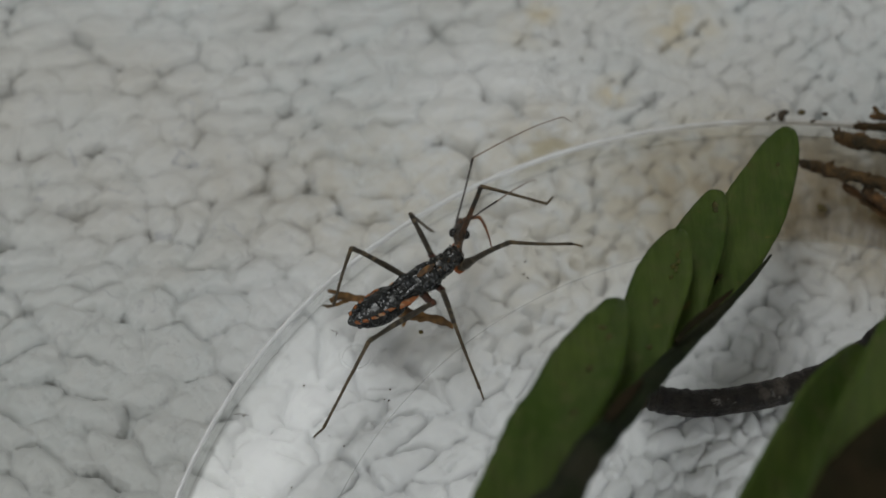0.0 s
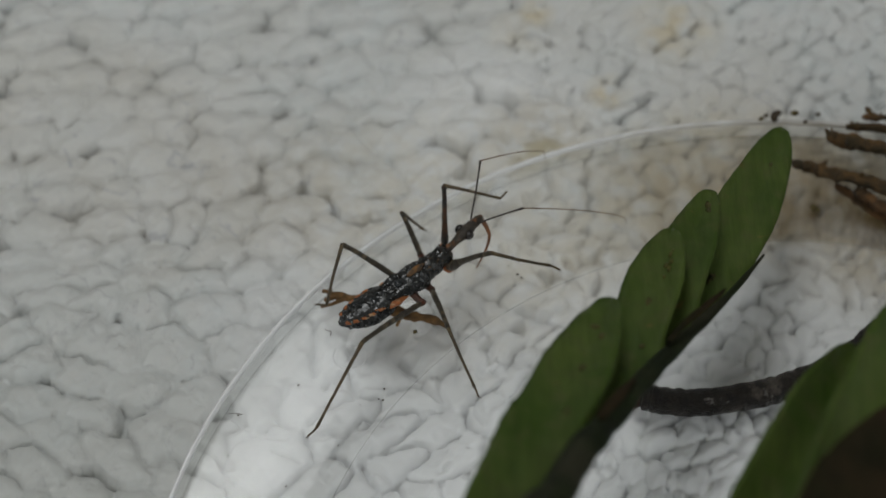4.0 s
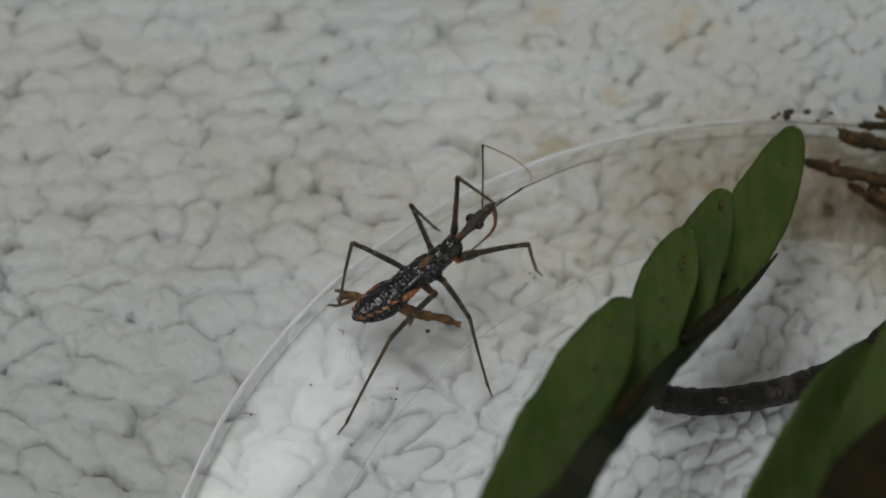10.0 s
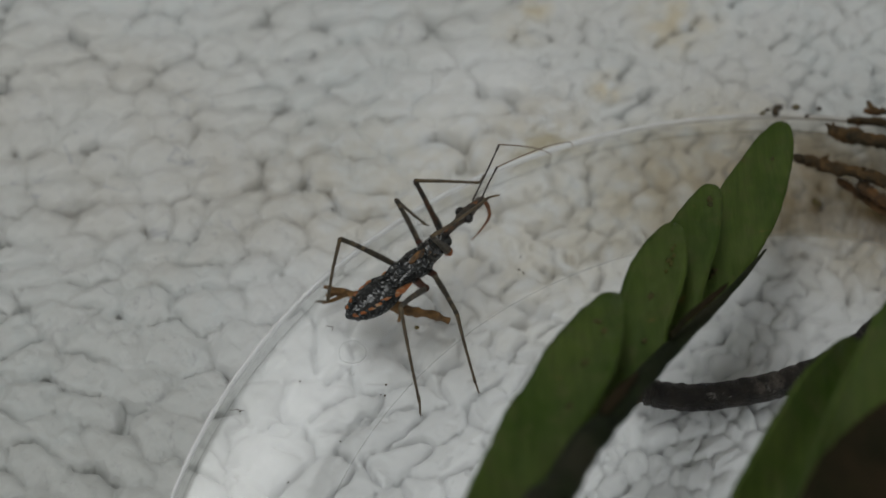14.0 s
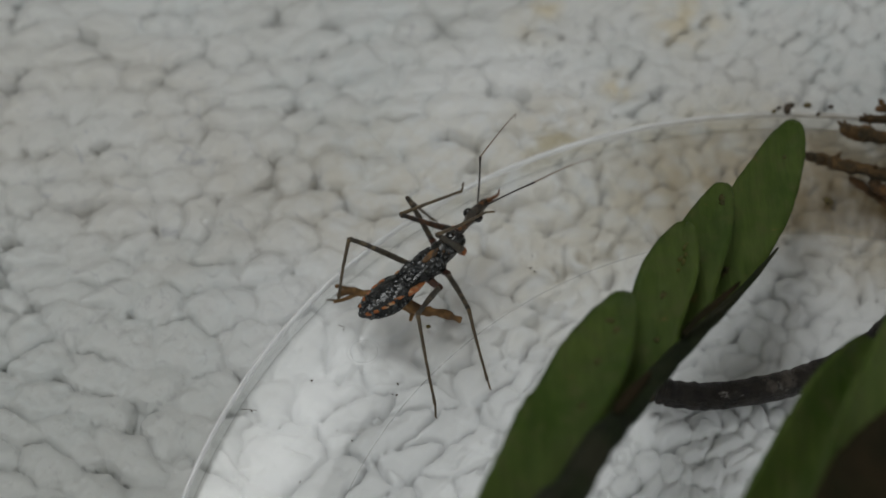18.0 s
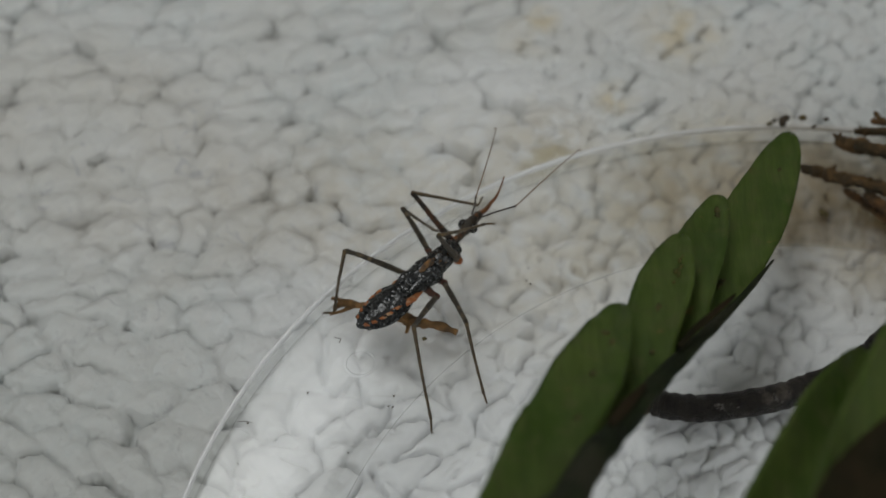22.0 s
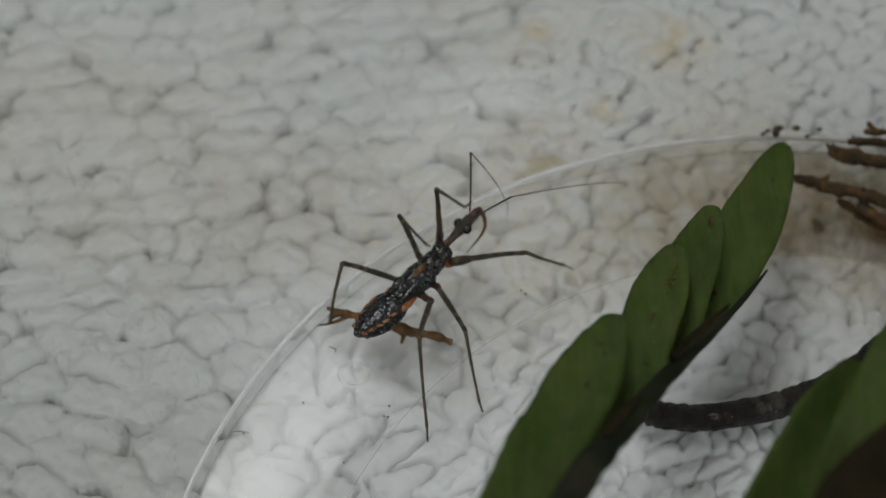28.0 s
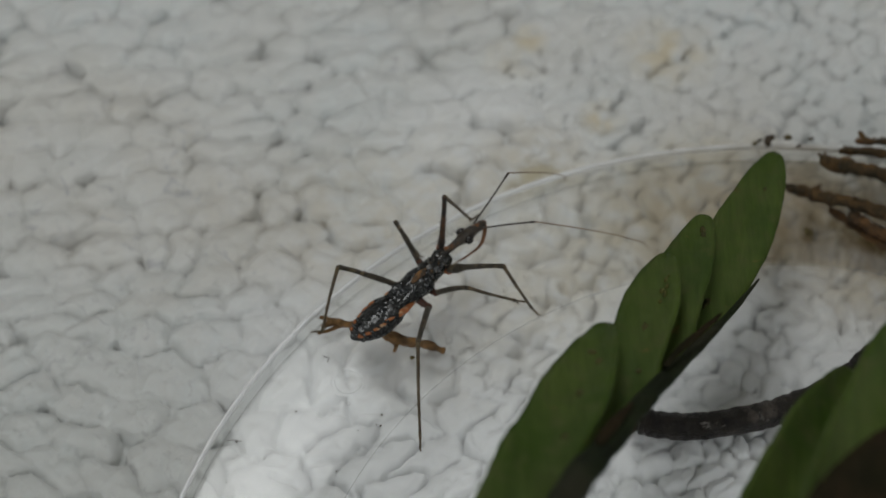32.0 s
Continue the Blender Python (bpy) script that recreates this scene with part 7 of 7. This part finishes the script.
    walk(hindleg_r, [
        (0, pose(0.00212, 0.00183, 0.0034, 14.0, 5.4, -165.5)), (1, pose(0.00212, 0.00183, 0.0034, 14.5, 4.9, -164.2)),
        (1.5, pose(0.00212, 0.00183, 0.0034, 14.8, 4.8, -163.8)), (2, pose(0.00212, 0.00183, 0.0034, 14.4, 5.2, -164.8)),
        (3, pose(0.00212, 0.00183, 0.0034, 14.7, 4.2, -162.5)), (3.5, pose(0.00212, 0.00183, 0.0034, 14.4, 4.8, -163.9)),
        (5.5, pose(0.00212, 0.00183, 0.0034, 20.1, 4.2, -161.1)), (6, pose(0.00212, 0.00183, 0.0034, 18.2, 4.2, -161.6)),
        (7, pose(0.00212, 0.00183, 0.0034, 17.0, 4.1, -161.7)), (8, pose(0.00212, 0.00183, 0.0034, 13.6, 3.3, -160.5)),
        (8.5, pose(0.00212, 0.00183, 0.0034, 14.6, 2.8, -159.0)), (9, pose(0.00212, 0.00183, 0.0034, 13.8, 2.2, -157.5)),
        (10, pose(0.00212, 0.00183, 0.0034, 18.2, 1.4, -155.2)), (10.5, pose(0.00212, 0.00183, 0.0034, 25.2, 2.5, -157.0)),
        (11, pose(0.00212, 0.00183, 0.0034, 37.3, 2.4, -155.8)), (11.5, pose(0.00212, 0.00183, 0.0034, 44.6, 2.2, -155.0)),
        (12, pose(0.00212, 0.00183, 0.0034, 44.1, 1.5, -154.0)), (13, pose(0.00212, 0.00183, 0.0034, 43.2, -0.8, -151.0)),
        (14, pose(0.00212, 0.00183, 0.0034, 41.0, -0.9, -150.7)), (14.5, pose(0.00212, 0.00183, 0.0034, 39.2, -2.2, -148.8)),
        (16.5, pose(0.00212, 0.00183, 0.0034, 35.3, -2.2, -148.5)), (17, pose(0.00212, 0.00183, 0.0034, 37.2, -3.2, -147.1)),
        (18, pose(0.00212, 0.00183, 0.0034, 36.3, -3.2, -147.1)), (18.5, pose(0.00212, 0.00183, 0.0034, 36.5, -2.9, -147.6)),
        (19, pose(0.00212, 0.00183, 0.0034, 33.9, -3.0, -147.2)), (20, pose(0.00212, 0.00183, 0.0034, 34.8, -3.2, -147.0)),
        (21, pose(0.00212, 0.00183, 0.0034, 33.4, -2.6, -147.8)), (22, pose(0.00212, 0.00183, 0.0034, 33.7, -2.4, -148.2)),
        (23, pose(0.00212, 0.00183, 0.0034, 34.9, -2.1, -148.7)), (24, pose(0.00212, 0.00183, 0.0034, 34.5, -2.2, -148.5)),
        (25, pose(0.00212, 0.00183, 0.0034, 33.9, -2.0, -148.8)), (25.5, pose(0.00212, 0.00183, 0.0034, 33.2, -2.3, -148.2)),
        (27.5, pose(0.00212, 0.00183, 0.0034, 33.5, -3.5, -146.4)), (28, pose(0.00212, 0.00183, 0.0034, 32.4, -4.2, -145.0)),
        (29, pose(0.00212, 0.00183, 0.0034, 31.9, -3.9, -145.4)), (29.5, pose(0.00212, 0.00183, 0.0034, 30.7, -4.8, -143.8)),
        (30, pose(0.00212, 0.00183, 0.0034, 35.5, -5.9, -142.7)), (30.5, pose(0.00212, 0.00183, 0.0034, 34.7, -5.3, -143.6)),
        (31, pose(0.00212, 0.00183, 0.0034, 33.8, -5.1, -143.8)), (31.5, pose(0.00212, 0.00183, 0.0034, 31.5, -5.2, -143.1)),
        (32, pose(0.00212, 0.00183, 0.0034, 31.9, -5.6, -142.6)),
    ])
    walk(hind_tibia_r, [
        (0, pose(0, 0.00826, 0, -55.6, -20.9, 34.7)), (1, pose(0, 0.00826, 0, -56.8, -21.4, 34.7)), (1.5, pose(0, 0.00826, 0, -57.7, -21.3, 35.0)),
        (2, pose(0, 0.00826, 0, -54.1, -20.2, 34.7)), (3, pose(0, 0.00826, 0, -58.9, -22.9, 34.5)), (3.5, pose(0, 0.00826, 0, -57.5, -23.2, 34.0)),
        (5.5, pose(0, 0.00826, 0, -54.9, -20.3, 34.8)), (6, pose(0, 0.00826, 0, -55.6, -21.9, 34.2)), (7, pose(0, 0.00826, 0, -59.8, -21.9, 35.2)),
        (8, pose(0, 0.00826, 0, -58.4, -28.6, 31.6)), (8.5, pose(0, 0.00826, 0, -57.4, -29.7, 30.7)), (9, pose(0, 0.00826, 0, -64.6, -29.0, 33.3)),
        (10, pose(0, 0.00826, 0, -71.3, -24.0, 37.0)), (10.5, pose(0, 0.00826, 0, -83.9, -12.7, 42.4)), (11, pose(0, 0.00826, 0, -90.1, 4.0, 45.8)),
        (11.5, pose(0, 0.00826, 0, -82.0, 16.0, 49.0)), (12, pose(0, 0.00826, 0, -77.3, 17.2, 50.0)), (13, pose(0, 0.00826, 0, -74.0, 20.6, 51.6)),
        (14, pose(0, 0.00826, 0, -70.1, 18.1, 51.5)), (14.5, pose(0, 0.00826, 0, -73.2, 21.4, 52.0)), (16.5, pose(0, 0.00826, 0, -76.3, 18.1, 50.4)),
        (17, pose(0, 0.00826, 0, -76.1, 18.8, 50.7)), (18, pose(0, 0.00826, 0, -76.5, 19.2, 50.7)), (18.5, pose(0, 0.00826, 0, -74.5, 17.5, 50.5)),
        (19, pose(0, 0.00826, 0, -75.1, 17.0, 50.3)), (20, pose(0, 0.00826, 0, -75.2, 17.8, 50.5)), (21, pose(0, 0.00826, 0, -74.1, 15.7, 50.1)),
        (22, pose(0, 0.00826, 0, -72.9, 15.1, 50.0)), (23, pose(0, 0.00826, 0, -75.3, 16.6, 50.2)), (24, pose(0, 0.00826, 0, -76.4, 16.2, 49.9)),
        (25, pose(0, 0.00826, 0, -76.6, 15.6, 49.7)), (25.5, pose(0, 0.00826, 0, -76.0, 15.2, 49.6)), (27.5, pose(0, 0.00826, 0, -75.2, 6.9, 47.2)),
        (28, pose(0, 0.00826, 0, -77.1, 7.3, 47.2)), (29, pose(0, 0.00826, 0, -74.9, 4.3, 46.5)), (29.5, pose(0, 0.00826, 0, -74.9, 2.4, 45.9)),
        (30, pose(0, 0.00826, 0, -71.5, -0.1, 45.1)), (30.5, pose(0, 0.00826, 0, -72.2, 1.4, 45.6)), (31, pose(0, 0.00826, 0, -71.4, 0.1, 45.2)),
        (31.5, pose(0, 0.00826, 0, -75.0, 3.2, 46.1)), (32, pose(0, 0.00826, 0, -72.6, 0.9, 45.5)),
    ])
    walk(antenna_l, [
        (0, pose(-0.00418, 0.00829, 0.00422, 130.3, 29.4, -170.5)), (1, pose(-0.00403, 0.00849, 0.00415, 117.3, 32.3, -171.8)),
        (1.5, pose(-0.00407, 0.00857, 0.00444, 109.9, 30.5, -174.0)), (2, pose(-0.00397, 0.00871, 0.00442, 114.6, 39.4, -169.6)),
        (3, pose(-0.00326, 0.0096, 0.00504, 119.5, 13.7, -179.2)), (3.5, pose(-0.00262, 0.01003, 0.00522, 115.7, 14.2, -179.1)),
        (5.5, pose(-0.00217, 0.01019, 0.006, 87.6, 20.9, -179.1)), (6, pose(-0.00216, 0.01023, 0.00573, 81.4, 19.2, -179.7)),
        (7, pose(-0.00217, 0.01019, 0.00594, 76.3, 25.0, 180.0)), (8, pose(-0.00196, 0.01029, 0.00586, 85.1, 29.8, -178.6)),
        (8.5, pose(-0.00209, 0.01023, 0.00591, 96.4, 37.0, -175.2)), (9, pose(-0.00182, 0.0103, 0.00606, 84.1, 27.9, -178.9)),
        (10, pose(-0.00196, 0.01026, 0.006, 108.9, 25.0, -175.9)), (10.5, pose(-0.00177, 0.01027, 0.00628, 108.7, 16.3, -178.7)),
        (11, pose(-0.00158, 0.01033, 0.00623, 112.9, 15.0, -178.9)), (11.5, pose(-0.0016, 0.01028, 0.00639, 115.8, 17.5, -177.9)),
        (12, pose(-0.00148, 0.01031, 0.00639, 112.9, 13.8, -179.3)), (13, pose(-0.00179, 0.0103, 0.00611, 121.0, 9.7, 179.1)),
        (14, pose(-0.00151, 0.01036, 0.00615, 124.4, 7.5, 178.1)), (14.5, pose(-0.00191, 0.01019, 0.00641, 123.6, 9.5, 179.0)),
        (16.5, pose(-0.00172, 0.01019, 0.00657, 98.5, 16.0, -179.2)), (17, pose(-0.00178, 0.01014, 0.00667, 92.1, 11.5, 180.0)),
        (18, pose(-0.00249, 0.0101, 0.00505, 94.1, 2.9, 178.6)), (18.5, pose(-0.00261, 0.01004, 0.00512, 87.0, -6.1, 178.3)),
        (19, pose(-0.00288, 0.00975, 0.00434, 85.1, -13.5, 178.1)), (20, pose(-0.0029, 0.00985, 0.00487, 79.6, -16.6, 179.2)),
        (21, pose(-0.00271, 0.00995, 0.00476, 78.7, -20.7, 179.4)), (22, pose(-0.00251, 0.01003, 0.00458, 78.6, -19.1, 179.4)),
        (23, pose(-0.00261, 0.01, 0.00477, 84.4, -14.6, 178.2)), (24, pose(-0.00249, 0.01008, 0.00486, 73.6, -14.7, -179.3)),
        (25, pose(-0.00247, 0.01009, 0.00488, 89.8, -0.7, 178.5)), (25.5, pose(-0.0024, 0.01011, 0.00479, 110.3, 19.7, -177.5)),
        (27.5, pose(-0.00169, 0.01035, 0.006, 104.6, 32.0, -174.6)), (28, pose(-0.00139, 0.01039, 0.00613, 107.4, 17.4, -178.4)),
        (29, pose(-0.00152, 0.01042, 0.00579, 106.9, 11.5, 179.9)), (29.5, pose(-0.00151, 0.01043, 0.00566, 110.9, 12.5, -179.8)),
        (30, pose(-0.00154, 0.01042, 0.00573, 120.0, 17.1, -177.8)), (30.5, pose(-0.00118, 0.01049, 0.00574, 126.3, 8.7, 178.5)),
        (31, pose(-0.00121, 0.01049, 0.00559, 127.1, -0.7, 174.1)), (31.5, pose(-0.00109, 0.01051, 0.00557, 126.4, -1.5, 173.8)),
        (32, pose(-0.00116, 0.0105, 0.00565, 127.9, -0.9, 173.9)),
    ])
    walk(flagellum_l, [
        (0, pose(0, 0.00637, 0, 126.2, -21.4, -129.1)), (1, pose(0, 0.00637, 0, 92.5, -43.3, -118.5)),
        (1.5, pose(0, 0.00637, 0, 91.5, -43.6, -118.0)), (2, pose(0, 0.00637, 0, 72.8, -33.0, -114.3)), (3, pose(0, 0.00637, 0, 79.2, 9.5, -129.5)),
        (3.5, pose(0, 0.00637, 0, 74.7, 7.9, -129.3)), (5.5, pose(0, 0.00637, 0, 72.3, -21.5, -118.6)),
        (6, pose(0, 0.00637, 0, 75.4, -19.3, -120.0)), (7, pose(0, 0.00637, 0, 83.8, -20.4, -121.2)), (8, pose(0, 0.00637, 0, 70.3, -29.7, -114.8)),
        (8.5, pose(0, 0.00637, 0, 75.1, -22.3, -118.9)), (9, pose(0, 0.00637, 0, 55.5, 9.5, -131.8)), (10, pose(0, 0.00637, 0, 55.0, 15.0, -134.9)),
        (10.5, pose(0, 0.00637, 0, 54.8, 23.9, -140.0)), (11, pose(0, 0.00637, 0, 60.7, 18.1, -135.5)),
        (11.5, pose(0, 0.00637, 0, 68.3, 6.5, -129.2)), (12, pose(0, 0.00637, 0, 77.3, 3.7, -127.8)), (13, pose(0, 0.00637, 0, 76.7, 4.7, -128.1)),
        (14, pose(0, 0.00637, 0, 78.2, 4.1, -127.9)), (14.5, pose(0, 0.00637, 0, 79.3, -3.6, -125.5)),
        (16.5, pose(0, 0.00637, 0, 60.7, 0.0, -126.6)), (17, pose(0, 0.00637, 0, 55.9, 2.1, -127.7)), (18, pose(0, 0.00637, 0, 55.6, -2.3, -125.4)),
        (18.5, pose(0, 0.00637, 0, 51.3, 0.5, -126.9)), (19, pose(0, 0.00637, 0, 51.8, -0.2, -126.5)), (20, pose(0, 0.00637, 0, 48.4, 2.4, -128.1)),
        (21, pose(0, 0.00637, 0, 44.6, 4.0, -129.3)), (22, pose(0, 0.00637, 0, 43.8, 2.9, -128.6)), (23, pose(0, 0.00637, 0, 44.1, 2.4, -128.3)),
        (24, pose(0, 0.00637, 0, 48.1, 4.3, -129.3)), (25, pose(0, 0.00637, 0, 50.0, 2.5, -128.1)), (25.5, pose(0, 0.00637, 0, 52.8, -4.0, -124.3)),
        (27.5, pose(0, 0.00637, 0, 49.6, 14.0, -135.3)), (28, pose(0, 0.00637, 0, 43.4, 33.5, -150.2)),
        (29, pose(0, 0.00637, 0, 50.9, 23.4, -140.8)), (29.5, pose(0, 0.00637, 0, 55.6, 13.3, -133.9)), (30, pose(0, 0.00637, 0, 68.7, 1.1, -127.0)),
        (30.5, pose(0, 0.00637, 0, 82.5, 3.2, -127.5)), (31, pose(0, 0.00637, 0, 83.1, 8.8, -128.9)),
        (31.5, pose(0, 0.00637, 0, 85.8, 11.0, -129.3)), (32, pose(0, 0.00637, 0, 88.0, 1.1, -126.9)),
    ])
    walk(antenna_r, [
        (0, pose(-0.00371, 0.00893, 0.00412, 56.1, -0.5, -46.2)), (1, pose(-0.00353, 0.00911, 0.00406, 56.0, 1.4, -47.7)),
        (1.5, pose(-0.00357, 0.00918, 0.00437, 57.3, 1.3, -47.6)), (2, pose(-0.00344, 0.00931, 0.00435, 51.4, -2.6, -44.3)),
        (3, pose(-0.00259, 0.01004, 0.00502, 39.6, -10.1, -35.9)), (3.5, pose(-0.00189, 0.01035, 0.00522, 38.6, -2.2, -44.2)),
        (5.5, pose(-0.0014, 0.01041, 0.006, 47.4, -0.6, -46.0)), (6, pose(-0.00139, 0.01045, 0.00573, 55.1, 1.9, -48.1)),
        (7, pose(-0.00141, 0.01042, 0.00594, 49.8, -7.1, -40.2)), (8, pose(-0.00118, 0.01047, 0.00586, 53.8, -0.9, -45.9)),
        (8.5, pose(-0.00132, 0.01044, 0.0059, 49.9, -5.4, -41.8)), (9, pose(-0.00104, 0.01046, 0.00605, 55.1, -0.6, -46.1)),
        (10, pose(-0.00118, 0.01045, 0.006, 56.0, 0.7, -47.2)), (10.5, pose(-0.00098, 0.01042, 0.00627, 44.4, -6.9, -39.9)),
        (11, pose(-0.00079, 0.01044, 0.00622, 50.9, -2.1, -44.8)), (11.5, pose(-0.0008, 0.0104, 0.00638, 45.6, -7.1, -39.7)),
        (12, pose(-0.00068, 0.01041, 0.00638, 63.5, -0.5, -46.3)), (13, pose(-0.001, 0.01045, 0.0061, 76.4, -0.1, -46.5)),
        (14, pose(-0.00072, 0.01046, 0.00614, 73.1, -6.7, -42.7)), (14.5, pose(-0.00113, 0.01037, 0.0064, 73.8, 3.3, -48.5)),
        (16.5, pose(-0.00093, 0.01034, 0.00656, 49.0, -3.2, -43.7)), (17, pose(-0.00099, 0.0103, 0.00666, 63.2, 8.4, -52.5)),
        (18, pose(-0.00174, 0.01038, 0.00505, 32.9, -8.2, -36.8)), (18.5, pose(-0.00188, 0.01035, 0.00512, 58.1, 23.6, -64.9)),
        (19, pose(-0.00217, 0.01012, 0.00432, 50.7, 16.5, -61.2)), (20, pose(-0.00219, 0.01021, 0.00485, 48.0, 13.4, -59.0)),
        (21, pose(-0.00198, 0.01028, 0.00475, 46.0, 12.2, -58.2)), (22, pose(-0.00176, 0.01032, 0.00457, 48.3, 9.8, -55.6)),
        (23, pose(-0.00187, 0.01032, 0.00476, 48.3, 14.3, -59.7)), (24, pose(-0.00174, 0.01037, 0.00486, 47.0, 7.2, -53.4)),
        (25, pose(-0.00172, 0.01038, 0.00488, 27.0, -17.9, -22.9)), (25.5, pose(-0.00165, 0.01038, 0.00479, 31.0, -15.5, -27.4)),
        (27.5, pose(-0.0009, 0.01048, 0.006, 49.8, -0.0, -46.6)), (28, pose(-0.0006, 0.01047, 0.00612, 52.7, 6.8, -52.4)),
        (29, pose(-0.00073, 0.01052, 0.00579, 28.8, -2.4, -43.5)), (29.5, pose(-0.00072, 0.01053, 0.00566, 14.3, -4.1, -39.6)),
        (30, pose(-0.00074, 0.01052, 0.00573, 11.7, -5.4, -36.9)), (30.5, pose(-0.00038, 0.01052, 0.00574, 21.2, -0.3, -46.1)),
        (31, pose(-0.00041, 0.01053, 0.0056, 20.6, 1.4, -48.7)), (31.5, pose(-0.00029, 0.01053, 0.00557, 24.5, 2.5, -50.1)),
        (32, pose(-0.00036, 0.01053, 0.00565, 19.4, 0.8, -47.9)),
    ])
    walk(flagellum_r, [
        (0, pose(0, 0.00557, 0, -32.5, 25.8, 101.1)), (1, pose(0, 0.00557, 0, -32.9, 27.1, 102.5)), (1.5, pose(0, 0.00557, 0, -33.6, 26.2, 101.1)),
        (2, pose(0, 0.00557, 0, -40.8, 21.4, 92.8)), (3, pose(0, 0.00557, 0, -52.4, -3.5, 68.2)), (3.5, pose(0, 0.00557, 0, -58.8, -13.7, 61.0)),
        (5.5, pose(0, 0.00557, 0, -43.9, -6.5, 64.9)), (6, pose(0, 0.00557, 0, -43.2, -3.9, 67.3)), (7, pose(0, 0.00557, 0, -46.6, -1.0, 70.2)),
        (8, pose(0, 0.00557, 0, -40.8, -24.8, 46.0)), (8.5, pose(0, 0.00557, 0, -44.9, -5.7, 65.7)), (9, pose(0, 0.00557, 0, -43.7, 6.9, 77.8)),
        (10, pose(0, 0.00557, 0, -43.7, 8.9, 79.7)), (10.5, pose(0, 0.00557, 0, -47.4, -4.6, 67.0)), (11, pose(0, 0.00557, 0, -60.5, 1.4, 72.1)),
        (11.5, pose(0, 0.00557, 0, -63.7, 9.1, 77.2)), (12, pose(0, 0.00557, 0, -67.6, 9.2, 76.9)), (13, pose(0, 0.00557, 0, -58.2, 11.2, 79.5)),
        (14, pose(0, 0.00557, 0, -46.6, 15.1, 84.9)), (14.5, pose(0, 0.00557, 0, -39.9, 24.9, 96.7)), (16.5, pose(0, 0.00557, 0, -54.7, 2.1, 72.8)),
        (17, pose(0, 0.00557, 0, -51.1, 8.5, 78.3)), (18, pose(0, 0.00557, 0, -40.8, -1.0, 70.1)), (18.5, pose(0, 0.00557, 0, -40.2, 25.5, 97.2)),
        (19, pose(0, 0.00557, 0, -36.3, 23.5, 96.8)), (20, pose(0, 0.00557, 0, -31.9, 20.2, 94.9)), (21, pose(0, 0.00557, 0, -29.2, 16.0, 90.9)),
        (22, pose(0, 0.00557, 0, -29.7, 10.9, 84.5)), (23, pose(0, 0.00557, 0, -29.1, 7.0, 79.8)), (24, pose(0, 0.00557, 0, -32.4, 0.0, 71.2)),
        (25, pose(0, 0.00557, 0, -29.1, -16.7, 50.4)), (25.5, pose(0, 0.00557, 0, -36.0, -5.8, 64.8)),
        (27.5, pose(0, 0.00557, 0, -45.3, -20.7, 51.7)), (28, pose(0, 0.00557, 0, -56.8, -17.2, 57.9)),
        (29, pose(0, 0.00557, 0, -60.0, -19.1, 57.3)), (29.5, pose(0, 0.00557, 0, -59.3, -19.0, 57.2)),
        (30, pose(0, 0.00557, 0, -55.3, -28.2, 48.8)), (30.5, pose(0, 0.00557, 0, -61.3, -29.7, 50.0)),
        (31, pose(0, 0.00557, 0, -53.3, -35.3, 42.1)), (31.5, pose(0, 0.00557, 0, -48.4, -40.0, 35.4)),
        (32, pose(0, 0.00557, 0, -39.9, -41.2, 28.9)),
    ])


motions()
